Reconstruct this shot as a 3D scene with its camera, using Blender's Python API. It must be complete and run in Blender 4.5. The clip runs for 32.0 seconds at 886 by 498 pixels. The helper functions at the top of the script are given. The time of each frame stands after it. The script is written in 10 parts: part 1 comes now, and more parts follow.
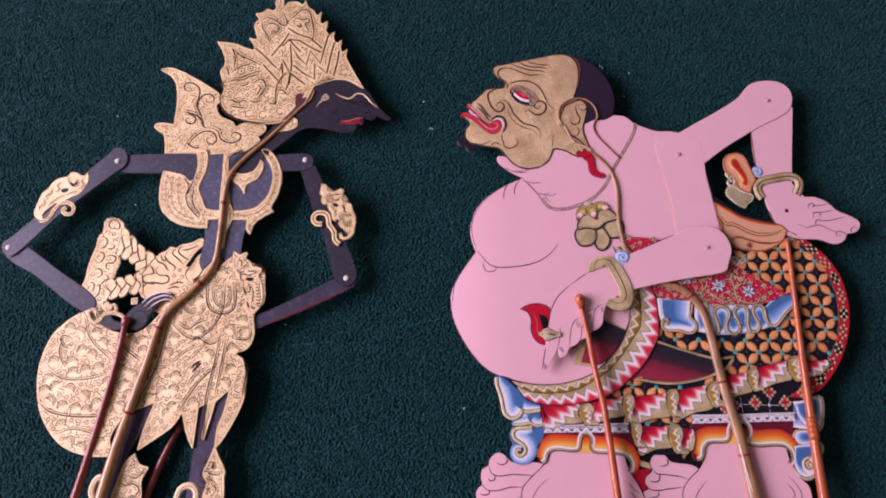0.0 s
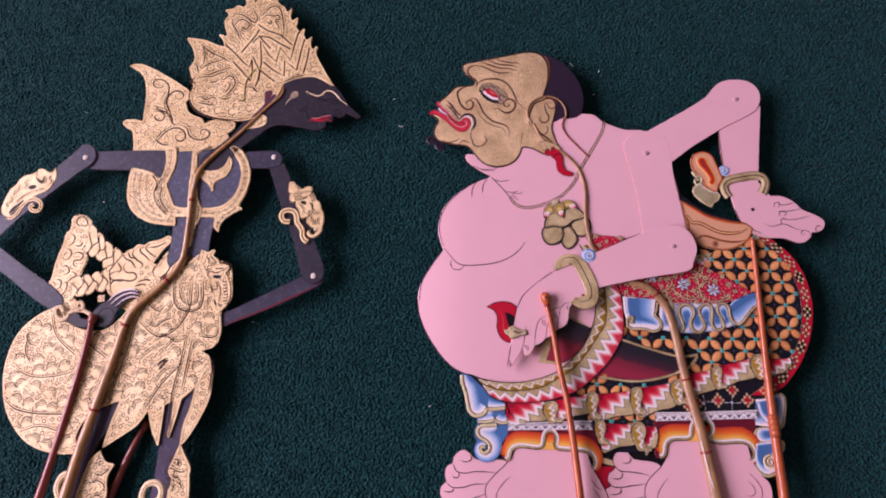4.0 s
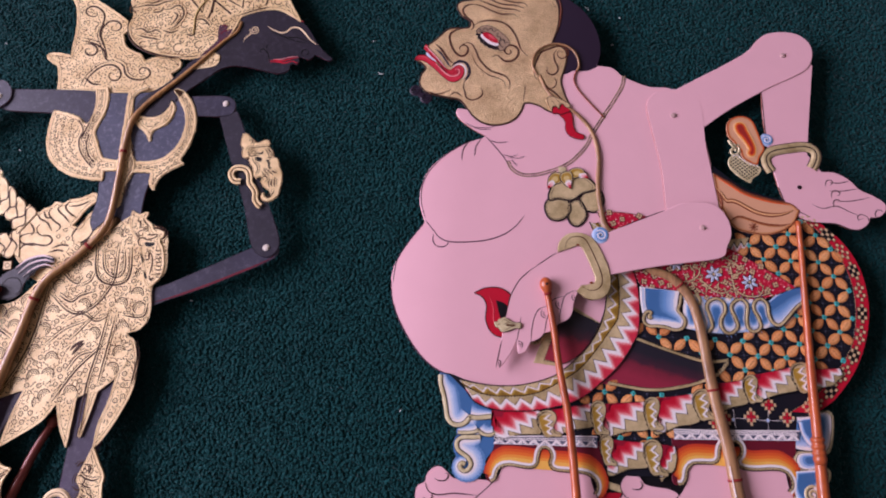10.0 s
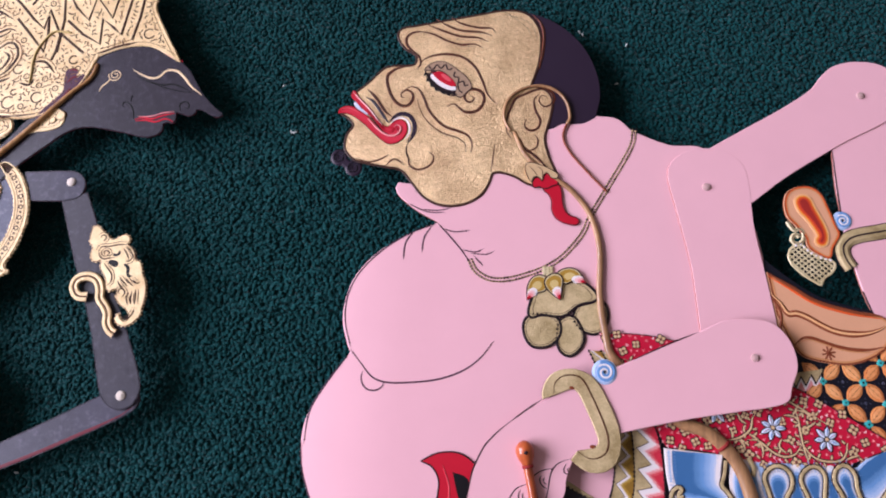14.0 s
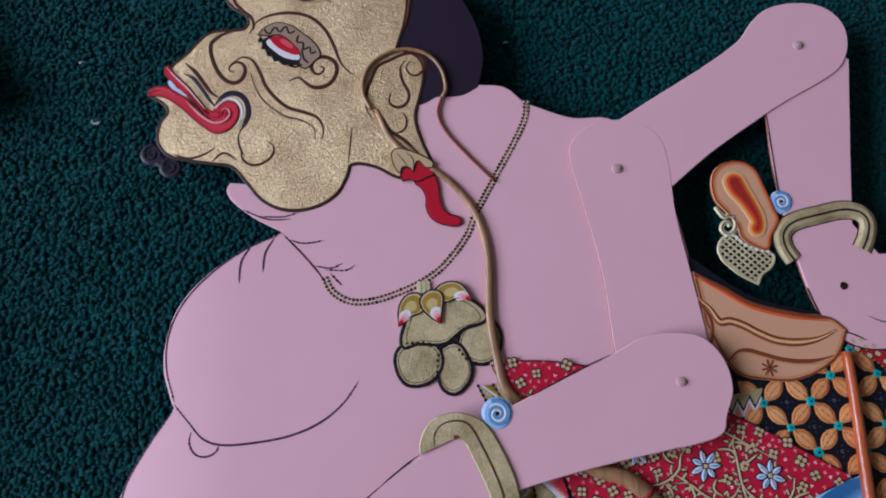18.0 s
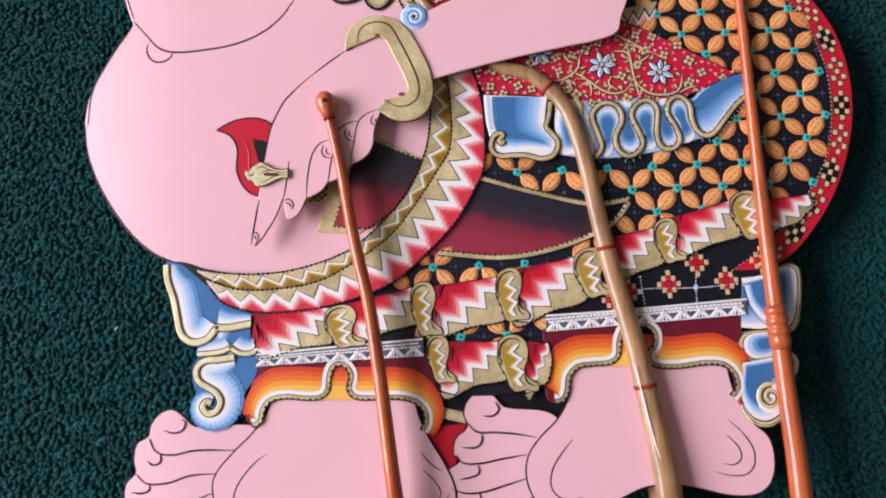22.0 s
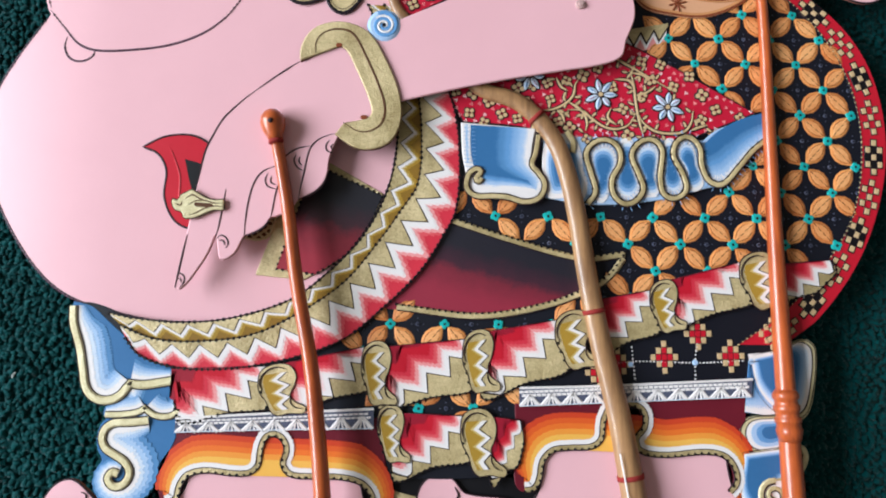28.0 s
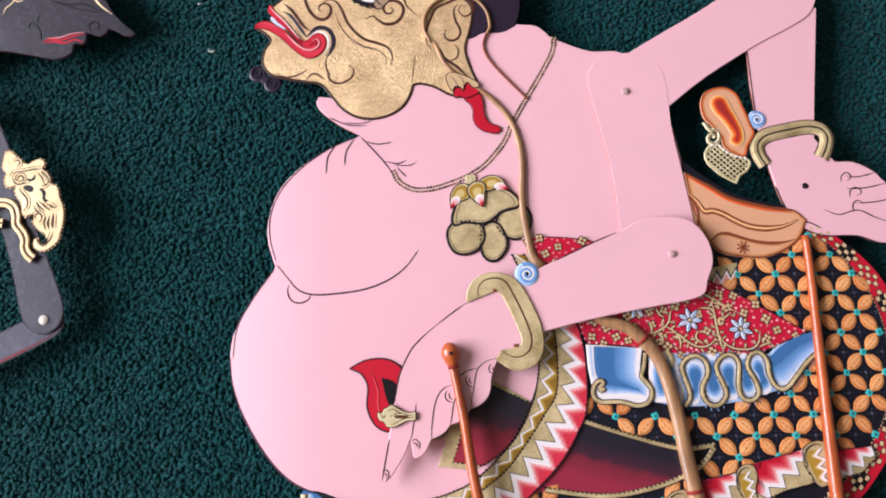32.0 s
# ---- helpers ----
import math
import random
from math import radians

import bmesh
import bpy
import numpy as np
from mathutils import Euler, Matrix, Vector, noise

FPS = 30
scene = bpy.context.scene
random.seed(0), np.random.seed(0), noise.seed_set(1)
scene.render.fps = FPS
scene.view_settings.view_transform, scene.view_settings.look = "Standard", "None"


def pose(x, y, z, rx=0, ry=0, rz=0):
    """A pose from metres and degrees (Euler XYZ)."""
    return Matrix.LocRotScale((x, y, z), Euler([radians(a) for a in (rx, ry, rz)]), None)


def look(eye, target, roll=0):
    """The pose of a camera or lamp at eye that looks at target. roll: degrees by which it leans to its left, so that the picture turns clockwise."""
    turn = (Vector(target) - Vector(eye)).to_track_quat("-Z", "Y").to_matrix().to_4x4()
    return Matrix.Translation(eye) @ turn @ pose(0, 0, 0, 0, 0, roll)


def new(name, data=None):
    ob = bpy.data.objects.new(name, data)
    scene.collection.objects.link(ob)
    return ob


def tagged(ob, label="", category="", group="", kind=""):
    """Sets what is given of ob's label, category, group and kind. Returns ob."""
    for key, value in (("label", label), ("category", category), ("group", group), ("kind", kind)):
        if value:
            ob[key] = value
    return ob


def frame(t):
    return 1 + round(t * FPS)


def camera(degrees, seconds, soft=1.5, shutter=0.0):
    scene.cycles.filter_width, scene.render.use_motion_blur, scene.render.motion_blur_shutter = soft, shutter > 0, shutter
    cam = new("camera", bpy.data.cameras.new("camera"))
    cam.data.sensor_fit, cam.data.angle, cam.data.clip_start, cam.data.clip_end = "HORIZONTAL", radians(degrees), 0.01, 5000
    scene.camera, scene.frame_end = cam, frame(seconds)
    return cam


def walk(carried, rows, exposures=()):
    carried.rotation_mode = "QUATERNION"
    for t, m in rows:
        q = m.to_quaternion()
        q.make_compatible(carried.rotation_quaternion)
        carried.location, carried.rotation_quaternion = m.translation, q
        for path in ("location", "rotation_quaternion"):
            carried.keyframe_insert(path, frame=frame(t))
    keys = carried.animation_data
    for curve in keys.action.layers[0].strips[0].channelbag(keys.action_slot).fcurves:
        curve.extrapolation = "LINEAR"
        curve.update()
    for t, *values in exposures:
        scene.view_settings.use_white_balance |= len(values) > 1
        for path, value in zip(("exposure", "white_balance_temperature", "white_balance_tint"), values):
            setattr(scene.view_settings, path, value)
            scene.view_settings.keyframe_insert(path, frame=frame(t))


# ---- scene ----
cam = camera(66.36, 32.0, soft=2.0)
PATH = [
    (0, 0.01536, -0.14135, 0.51664, 16.166, 1.771, 0.062),
    (0.5, 0.01025, -0.13250, 0.52393, 15.402, 2.459, -1.116),
    (1, 0.00450, -0.12728, 0.51822, 14.891, 1.380, -3.949),
    (1.5, 0.01326, -0.13918, 0.50823, 16.197, 1.544, -4.822),
    (2, 0.01455, -0.15101, 0.50262, 16.561, 0.542, -2.428),
    (2.5, 0.01443, -0.14519, 0.50577, 15.789, 0.014, -2.383),
    (4.5, 0.04272, -0.13851, 0.51924, 15.558, 1.525, 1.039),
    (5, 0.04353, -0.13927, 0.51214, 15.108, 0.506, 1.404),
    (5.5, 0.04896, -0.14542, 0.50000, 15.430, -0.543, 1.007),
    (6, 0.05522, -0.14260, 0.48268, 14.973, -0.516, 0.702),
    (6.5, 0.05783, -0.14298, 0.46497, 15.391, -0.474, 0.162),
    (7, 0.06989, -0.14221, 0.44816, 15.751, 1.654, 0.482),
    (7.5, 0.06826, -0.13696, 0.44247, 15.268, 0.954, 0.341),
    (8, 0.06237, -0.13453, 0.43746, 14.809, 0.747, 0.493),
    (8.5, 0.06031, -0.13343, 0.43359, 14.371, 2.259, 1.222),
    (9, 0.05568, -0.13246, 0.42994, 14.413, 1.923, 0.996),
    (9.5, 0.06025, -0.12794, 0.42672, 14.143, 1.978, 1.184),
    (10, 0.04555, -0.12282, 0.42749, 14.584, 0.545, 2.070),
    (10.5, 0.04481, -0.11584, 0.42548, 15.811, 0.296, 2.263),
    (11, 0.05000, -0.10023, 0.41747, 16.188, -0.470, 1.357),
    (11.5, 0.06244, -0.08739, 0.40191, 15.985, 0.898, 1.414),
    (12, 0.06334, -0.06585, 0.37486, 15.187, 0.817, 0.950),
    (12.5, 0.06291, -0.04393, 0.35277, 14.746, -0.134, 0.952),
    (13, 0.06469, -0.02493, 0.33204, 14.222, -0.340, 0.989),
    (13.5, 0.07008, -0.02041, 0.32186, 14.449, 0.672, 1.014),
    (14, 0.07485, -0.02509, 0.31209, 14.261, 1.399, 1.104),
    (14.5, 0.07583, -0.02675, 0.30217, 13.529, 0.589, 0.704),
    (15, 0.08578, -0.00908, 0.28924, 11.669, -0.282, -0.312),
    (15.5, 0.10100, 0.00881, 0.27578, 10.894, -0.193, -0.275),
    (17.5, 0.11064, 0.03211, 0.25787, 10.460, -1.051, -2.668),
    (18, 0.11219, 0.00898, 0.25177, 10.979, -1.611, -3.064),
    (18.5, 0.11679, -0.01916, 0.24567, 10.726, -1.235, -3.212),
    (19, 0.12470, -0.05524, 0.23234, 9.156, -0.305, -2.924),
    (19.5, 0.13406, -0.07553, 0.22686, 7.905, -0.257, -3.760),
    (20, 0.14406, -0.09509, 0.23071, 7.177, 0.645, -4.633),
    (20.5, 0.14438, -0.11338, 0.23425, 7.836, 0.802, -4.946),
    (21, 0.14353, -0.12906, 0.24067, 8.121, 0.648, -5.104),
    (21.5, 0.14224, -0.13426, 0.25057, 8.229, 0.361, -4.514),
    (22, 0.14242, -0.12937, 0.26012, 8.181, 0.475, -3.367),
    (22.5, 0.14430, -0.12435, 0.26275, 8.790, 0.409, -2.893),
    (23, 0.15017, -0.12003, 0.25636, 8.887, 0.528, -2.633),
    (23.5, 0.15977, -0.11284, 0.24348, 7.748, 0.072, -2.271),
    (24, 0.16694, -0.10482, 0.23208, 7.658, -1.996, -2.750),
    (24.5, 0.17142, -0.09818, 0.22871, 7.537, -1.986, -3.597),
    (25, 0.17072, -0.09898, 0.22793, 8.298, -1.374, -4.143),
    (25.5, 0.16554, -0.09970, 0.22649, 7.953, -1.364, -3.756),
    (26, 0.15665, -0.10395, 0.22837, 8.514, -0.978, -2.771),
    (26.5, 0.15148, -0.10350, 0.22811, 8.049, -0.934, -1.926),
    (28.5, 0.14936, -0.10156, 0.22517, 6.920, -1.282, -0.509),
    (29, 0.14338, -0.09973, 0.23139, 7.628, -1.203, -0.485),
    (29.5, 0.13252, -0.10169, 0.24285, 8.520, -0.404, -0.980),
    (30, 0.11791, -0.11885, 0.25078, 8.161, -0.142, -1.960),
    (30.5, 0.11359, -0.14488, 0.25566, 8.988, 0.638, -2.556),
    (31, 0.11197, -0.13934, 0.27566, 7.610, 0.212, -2.479),
    (31.5, 0.11509, -0.09625, 0.30949, 8.707, 1.116, -2.223),
    (32, 0.09574, -0.04800, 0.30809, 10.975, -0.558, -1.668),
]
EXPOSURES = [(0, -0.34, 6140, 48), (5, -0.34, 6280, 50), (8, -0.42, 6060, 41), (9, -0.49, 5980, 38), (11, -0.42, 6020, 39), (13, -0.29, 5930, 39), (14, -0.02, 5800, 26), (15, 0.0, 5500, 24), (17.5, -0.7, 5080, 13), (18.5, -0.73, 5080, 8), (19, -0.64, 5060, 5), (20, 0.07, 5700, 11), (22, 0.09, 5950, 13), (23, 0.12, 6050, 14), (25, 0.01, 6000, 7), (26, 0.06, 5800, 2), (29, 0.15, 5700, 0), (30, 0.2, 5800, 6), (31, 0.25, 6000, 19), (32, 0.23, 6000, 16)]
walk(cam, [(t, pose(x, y, z, rx, ry, rz)) for t, x, y, z, rx, ry, rz in PATH], EXPOSURES)
WATTS = 196.0
PINK_RGB = (229, 176, 183)
CARPET_LOW, CARPET_HIGH = (7, 52, 54), (12, 77, 77)

# ---------- world, sun, lamps ----------
world = bpy.data.worlds.new("sky")
scene.world = world
world.use_nodes = True
wn = world.node_tree
sky = wn.nodes.new("ShaderNodeTexSky")
sky.sky_type, sky.sun_disc = "NISHITA", False
sky.sun_elevation, sky.sun_rotation = radians(48), radians(90)
wn.nodes["Background"].inputs["Strength"].default_value = 0.12
wn.links.new(sky.outputs["Color"], wn.nodes["Background"].inputs["Color"])

ROOM = dict(x0=-2.4, x1=2.2, y0=-2.2, y1=1.9, h=2.8)
WINDOW = dict(y0=-1.1, y1=1.4, z0=0.6, z1=2.1)


def window_light(name, m, w, h, watts, colour):
    data = bpy.data.lights.new(name, "AREA")
    data.shape, data.size, data.size_y, data.energy, data.color = "RECTANGLE", w, h, watts, colour
    lamp = new(name, data)
    lamp.matrix_world = m
    return lamp


wy, wz = (WINDOW["y0"] + WINDOW["y1"]) / 2, (WINDOW["z0"] + WINDOW["z1"]) / 2
window_light("window_daylight", look((ROOM["x0"] - 0.04, wy, wz), (0.2, wy - 0.1, 0.5)), 2.4, 1.4, WATTS, (1.0, 0.98, 0.985))


# ---------- materials ----------
class Nodes:
    """A short way to write node trees."""

    def __init__(self, name):
        self.mat = bpy.data.materials.new(name)
        self.mat.use_nodes = True
        self.tree = self.mat.node_tree
        self.bsdf = self.tree.nodes["Principled BSDF"]
        self.pos = self.add("ShaderNodeNewGeometry").outputs["Position"]

    def add(self, kind, **settings):
        n = self.tree.nodes.new(kind)
        for key, value in settings.items():
            if key == "operation":
                n.operation = value
            elif key == "feature":
                n.feature = value
            elif key == "blend_type":
                n.blend_type = value
            elif key == "data_type":
                n.data_type = value
        return n

    def plug(self, socket, value):
        if isinstance(value, bpy.types.NodeSocket):
            self.tree.links.new(value, socket)
        else:
            socket.default_value = value

    def noise(self, scale, detail=3.0, rough=0.55, at=None):
        n = self.add("ShaderNodeTexNoise")
        self.plug(n.inputs["Vector"], at or self.pos)
        n.inputs["Scale"].default_value, n.inputs["Detail"].default_value, n.inputs["Roughness"].default_value = scale, detail, rough
        return n.outputs["Fac"]

    def ramp(self, fac, stops):
        n = self.add("ShaderNodeValToRGB")
        self.plug(n.inputs["Fac"], fac)
        e = n.color_ramp.elements
        while len(e) < len(stops):
            e.new(0.5)
        for el, (p, c) in zip(e, stops):
            el.position, el.color = p, (*c, 1) if len(c) == 3 else c
        return n.outputs["Color"]

    def maths(self, op, a, b=0.0, clamp=False):
        n = self.add("ShaderNodeMath", operation=op)
        n.use_clamp = clamp
        self.plug(n.inputs[0], a), self.plug(n.inputs[1], b)
        return n.outputs[0]

    def mix(self, fac, a, b, kind="MIX"):
        n = self.add("ShaderNodeMix", data_type="RGBA", blend_type=kind)
        self.plug(n.inputs["Factor"], fac)
        for key, v in ((6, a), (7, b)):
            self.plug(n.inputs[key], v if isinstance(v, bpy.types.NodeSocket) else (*v, 1))
        return n.outputs[2]

    def bump(self, height, strength, distance):
        n = self.add("ShaderNodeBump")
        n.inputs["Strength"].default_value, n.inputs["Distance"].default_value = strength, distance
        self.plug(n.inputs["Height"], height)
        self.plug(self.bsdf.inputs["Normal"], n.outputs["Normal"])

    def finish(self, colour, rough, metal=0.0):
        self.plug(self.bsdf.inputs["Base Color"], colour if isinstance(colour, bpy.types.NodeSocket) else (*colour, 1))
        self.plug(self.bsdf.inputs["Roughness"], rough)
        self.plug(self.bsdf.inputs["Metallic"], metal)
        return self.mat


def srgb(r, g, b):
    return tuple((v / 255 / 12.92) if v <= 10 else ((v / 255 + 0.055) / 1.055) ** 2.4 for v in (r, g, b))


def shade(c, k):
    return tuple(min(1.0, v * k) for v in c)


def paint(name, rgb, rough=0.5, vary=0.12, metal=0.0, fine=900.0, bump=0.15):
    """Brushed poster paint on leather: blotches, fine brush grain, a little relief."""
    n = Nodes(name)
    c = srgb(*rgb)
    blotch, grain = n.noise(45.0, 4.0, 0.6), n.noise(fine, 3.0, 0.7)
    col = n.mix(blotch, shade(c, 1 - vary), shade(c, 1 + vary * 0.7))
    col = n.mix(n.maths("MULTIPLY", grain, 0.35), col, shade(c, 1 - 2 * vary))
    n.bump(n.maths("ADD", grain, n.maths("MULTIPLY", blotch, 2.0)), bump, 0.0003)
    n.plug(n.bsdf.inputs["Specular IOR Level"], 0.28)
    return n.finish(col, n.maths("ADD", n.maths("MULTIPLY", blotch, 0.2), rough - 0.1), metal)


def worn(name, rgb, pale, rough=0.42):
    """Old dark paint on hide: cloudy tone, hair-fine scratches and pale rubbed specks."""
    n = Nodes(name)
    c = srgb(*rgb)
    cloud, streak, grain = n.noise(28.0, 5.0, 0.65), n.noise(320.0, 4.0, 0.75), n.noise(1500.0, 2.0, 0.6)
    col = n.mix(n.ramp(cloud, [(0.3, (0, 0, 0)), (0.7, (1, 1, 1))]), shade(c, 0.72), shade(c, 1.25))
    col = n.mix(n.ramp(streak, [(0.52, (0, 0, 0)), (0.72, (0.55, 0.55, 0.55))]), col, srgb(*pale))
    col = n.mix(n.ramp(streak, [(0.26, (0.6, 0.6, 0.6)), (0.42, (0, 0, 0))]), col, shade(c, 0.45))
    n.bump(n.maths("ADD", streak, n.maths("MULTIPLY", grain, 0.5)), 0.3, 0.0004)
    return n.finish(col, n.maths("ADD", n.maths("MULTIPLY", streak, 0.3), rough - 0.15))


def petal_paint(name, light, dark):
    """Ochre brushed in streaks; no two petals quite alike."""
    n = Nodes(name)
    own = n.add("ShaderNodeObjectInfo").outputs["Random"]
    streak, blotch = n.noise(700.0, 4.0, 0.75), n.noise(150.0, 3.0, 0.6)
    f = n.maths("ADD", n.maths("MULTIPLY", streak, 0.55), n.maths("ADD", n.maths("MULTIPLY", blotch, 0.3), n.maths("MULTIPLY", own, 0.25)))
    n.bump(streak, 0.3, 0.0003)
    n.plug(n.bsdf.inputs["Specular IOR Level"], 0.28)
    return n.finish(n.ramp(f, [(0.3, srgb(*dark)), (0.72, srgb(*light))]), 0.5)


def gold_leaf(name, rgb, dark, metal=0.55, rough=0.36, relief=0.2):
    n = Nodes(name)
    a, b = srgb(*rgb), srgb(*dark)
    big, fine = n.noise(70.0, 5.0, 0.65), n.noise(1400.0, 3.0, 0.7)
    f = n.ramp(n.maths("ADD", n.maths("MULTIPLY", big, 0.7), n.maths("MULTIPLY", fine, 0.3)), [(0.38, (0, 0, 0)), (0.62, (1, 1, 1))])
    n.bump(n.maths("ADD", big, n.maths("ADD", fine, n.noise(420.0, 4.0, 0.7))), relief, 0.0005)
    return n.finish(n.mix(f, b, a), n.maths("ADD", n.maths("MULTIPLY", fine, 0.25), rough - 0.1), metal)


def graded(name, p0, p1, stops, rough=0.5):
    """Sungging gradation: paint that steps from one tone to the next between two points (mm)."""
    n = Nodes(name)
    d = Vector((p1[0] - p0[0], p1[1] - p0[1], 0))
    dot = n.add("ShaderNodeVectorMath", operation="DOT_PRODUCT")
    n.plug(dot.inputs[0], n.pos)
    dot.inputs[1].default_value = d * (1000.0 / d.length_squared)
    start = (p0[0] * d.x + p0[1] * d.y) / d.length_squared
    brush = n.noise(160.0, 4.0, 0.7)
    f = n.maths("ADD", n.maths("SUBTRACT", dot.outputs["Value"], start), n.maths("MULTIPLY", n.maths("SUBTRACT", brush, 0.5), 0.35))
    n.bump(n.noise(900.0), 0.15, 0.0003)
    return n.finish(n.ramp(f, [(p, srgb(*c)) for p, c in stops]), rough)


def wood(name, light, dark, along, rough=0.35, streak=500.0):
    """Lacquered stick or horn with streaks that run along it."""
    n = Nodes(name)
    m = n.add("ShaderNodeMapping")
    n.plug(m.inputs["Vector"], n.pos)
    m.inputs["Rotation"].default_value = (0, 0, -along)
    m.inputs["Scale"].default_value = (1.0, 0.06, 1.0)
    g, blot = n.noise(streak, 4.0, 0.7, m.outputs["Vector"]), n.noise(60.0, 4.0, 0.6)
    f = n.maths("ADD", n.maths("MULTIPLY", g, 0.65), n.maths("MULTIPLY", blot, 0.35))
    n.bump(g, 0.2, 0.0003)
    n.plug(n.bsdf.inputs["Coat Weight"], 0.22)
    return n.finish(n.ramp(f, [(0.3, srgb(*dark)), (0.68, srgb(*light))]), rough)


PINK = paint("pink_paint", PINK_RGB, 0.4, 0.055, 0.0, 1600.0, 0.09)
UMBER = paint("umber_line_paint", (62, 36, 26), 0.5, 0.2)
OCHRE_GREY = paint("grey_gold_paint", (166, 138, 112), 0.45, 0.2)
LINE = paint("dark_line_paint", (40, 22, 28), 0.55)
PLUM = paint("plum_line_paint", (82, 50, 68), 0.5, 0.2)
BLACK = paint("black_paint", (14, 11, 16), 0.5)
NAVY = paint("blue_black_paint", (15, 15, 27), 0.6, 0.2)
HAIR = paint("purple_black_paint", (42, 30, 46), 0.45, 0.15)
GOLD = gold_leaf("gold_leaf", (216, 193, 146), (160, 139, 94), 0.14, 0.34, 0.6)
GOLD_FACE = gold_leaf("worn_gold_leaf", (236, 204, 154), (194, 160, 116), 0.42, 0.28, 0.95)
OCHRE = paint("ochre_paint", (172, 134, 48), 0.5, 0.2)
WHITE = paint("white_paint", (232, 222, 220), 0.5, 0.06)
ROSE = paint("light_rose_paint", (232, 150, 150), 0.5, 0.1)
CORAL = paint("coral_paint", (216, 84, 92), 0.5, 0.1)
RED = paint("red_paint", (190, 22, 44), 0.45, 0.15)
SASH_RED = paint("crimson_sash_paint", (192, 24, 54), 0.45, 0.15)
DARKRED = paint("dark_red_paint", (104, 22, 38), 0.5, 0.2)
ORANGE = paint("orange_paint", (226, 112, 40), 0.5, 0.12)
AMBER = paint("amber_paint", (232, 148, 58), 0.5, 0.12)
TANGERINE = paint("tangerine_paint", (216, 90, 36), 0.5, 0.12)
BRICK = paint("brick_red_paint", (158, 44, 36), 0.5, 0.15)
VERMILION = paint("vermilion_paint", (200, 64, 34), 0.5, 0.12)
YELLOW = paint("yellow_paint", (236, 178, 80), 0.5, 0.12)
BLUE = paint("blue_paint", (62, 108, 158), 0.5, 0.15)
MIDBLUE = paint("mid_blue_paint", (104, 148, 198), 0.5, 0.1)
PALEBLUE = paint("pale_blue_paint", (168, 190, 222), 0.5, 0.08)
SKY = paint("sky_blue_paint", (88, 132, 180), 0.5, 0.12)
SOFTBLUE = paint("soft_blue_paint", (136, 168, 210), 0.5, 0.08)
PALER = paint("ice_blue_paint", (204, 212, 228), 0.5, 0.06)
BLUSH = paint("blush_paint", (236, 190, 188), 0.5, 0.08)
PALEROSE = paint("pale_rose_paint", (238, 214, 212), 0.5, 0.06)
CRIMSON = paint("crimson_paint", (204, 48, 66), 0.5, 0.12)
DEEPRED = paint("deep_red_paint", (150, 20, 44), 0.5, 0.18)
SAND = paint("sand_gold_paint", (206, 180, 116), 0.5, 0.12)
DARKOCHRE = paint("dark_ochre_paint", (140, 104, 36), 0.5, 0.2)
GOLD_PALE = gold_leaf("pale_gold_leaf", (228, 214, 172), (188, 170, 124), 0.1, 0.34, 0.5)
APRICOT = paint("pale_apricot_paint", (232, 176, 122), 0.5, 0.12)
MAUVE = paint("pale_mauve_paint", (206, 176, 198), 0.5, 0.1)
LACE_GROUND = paint("grey_blue_paint", (84, 86, 106), 0.5, 0.15)
TEAL = paint("turquoise_paint", (58, 170, 166), 0.45, 0.15)
PETAL = paint("apricot_paint", (214, 148, 96), 0.5, 0.3, 0.0, 500.0)
FLOWER = petal_paint("ochre_petal_paint", (228, 154, 88), (178, 94, 42))
FLOWER_LIGHT = petal_paint("light_ochre_petal_paint", (236, 172, 112), (206, 126, 68))
BEIGE = paint("beige_gold_paint", (206, 174, 130), 0.5, 0.18)
PETAL_DARK = paint("brown_line_paint", (120, 62, 28), 0.5, 0.2)
TAN = paint("tan_leather", (216, 160, 122), 0.5, 0.12)
TAN_DARK = paint("burnt_brown_paint", (132, 66, 38), 0.5, 0.2)
SLATE = worn("slate_purple_paint", (48, 45, 62), (94, 88, 106))
SLATE_LIGHT = worn("rubbed_slate_paint", (68, 70, 90), (132, 130, 148))
SLATE_MID = worn("dusky_slate_paint", (38, 34, 46), (72, 66, 80))
LEG_PURPLE = worn("purple_leg_paint", (58, 46, 70), (92, 82, 102))
SLATE_DARK = worn("dark_slate_paint", (32, 26, 38), (70, 62, 78))
GILT = gold_leaf("gilded_leather", (247, 219, 166), (214, 181, 126), 0.1, 0.32, 0.6)
CHASE = paint("brown_chasing", (120, 78, 42), 0.5, 0.2)
INCISED = paint("dark_brown_chasing", (66, 38, 20), 0.5, 0.2)
CREAM = paint("pale_gold_paint", (240, 212, 168), 0.42, 0.08, 0.05)
BROWN = paint("brown_engraving", (88, 52, 28), 0.55, 0.2)
BONE = paint("bone_rivet", (226, 214, 200), 0.3, 0.08)
DULLBONE = paint("pink_stained_bone", (186, 152, 148), 0.3, 0.12)
ORANGE_ROD = wood("orange_lacquered_wood", (196, 96, 44), (122, 48, 22), 0.15, 0.32)
RED_ROD = wood("red_brown_lacquered_wood", (150, 66, 48), (94, 34, 28), -0.3)
HORN = wood("buffalo_horn", (178, 134, 90), (104, 70, 46), 0.25, 0.42, 420.0)
HORN_DARK = wood("dark_buffalo_horn", (190, 142, 86), (112, 76, 44), -0.45, 0.3, 380.0)
THREAD = paint("red_thread", (140, 42, 38), 0.8, 0.2)


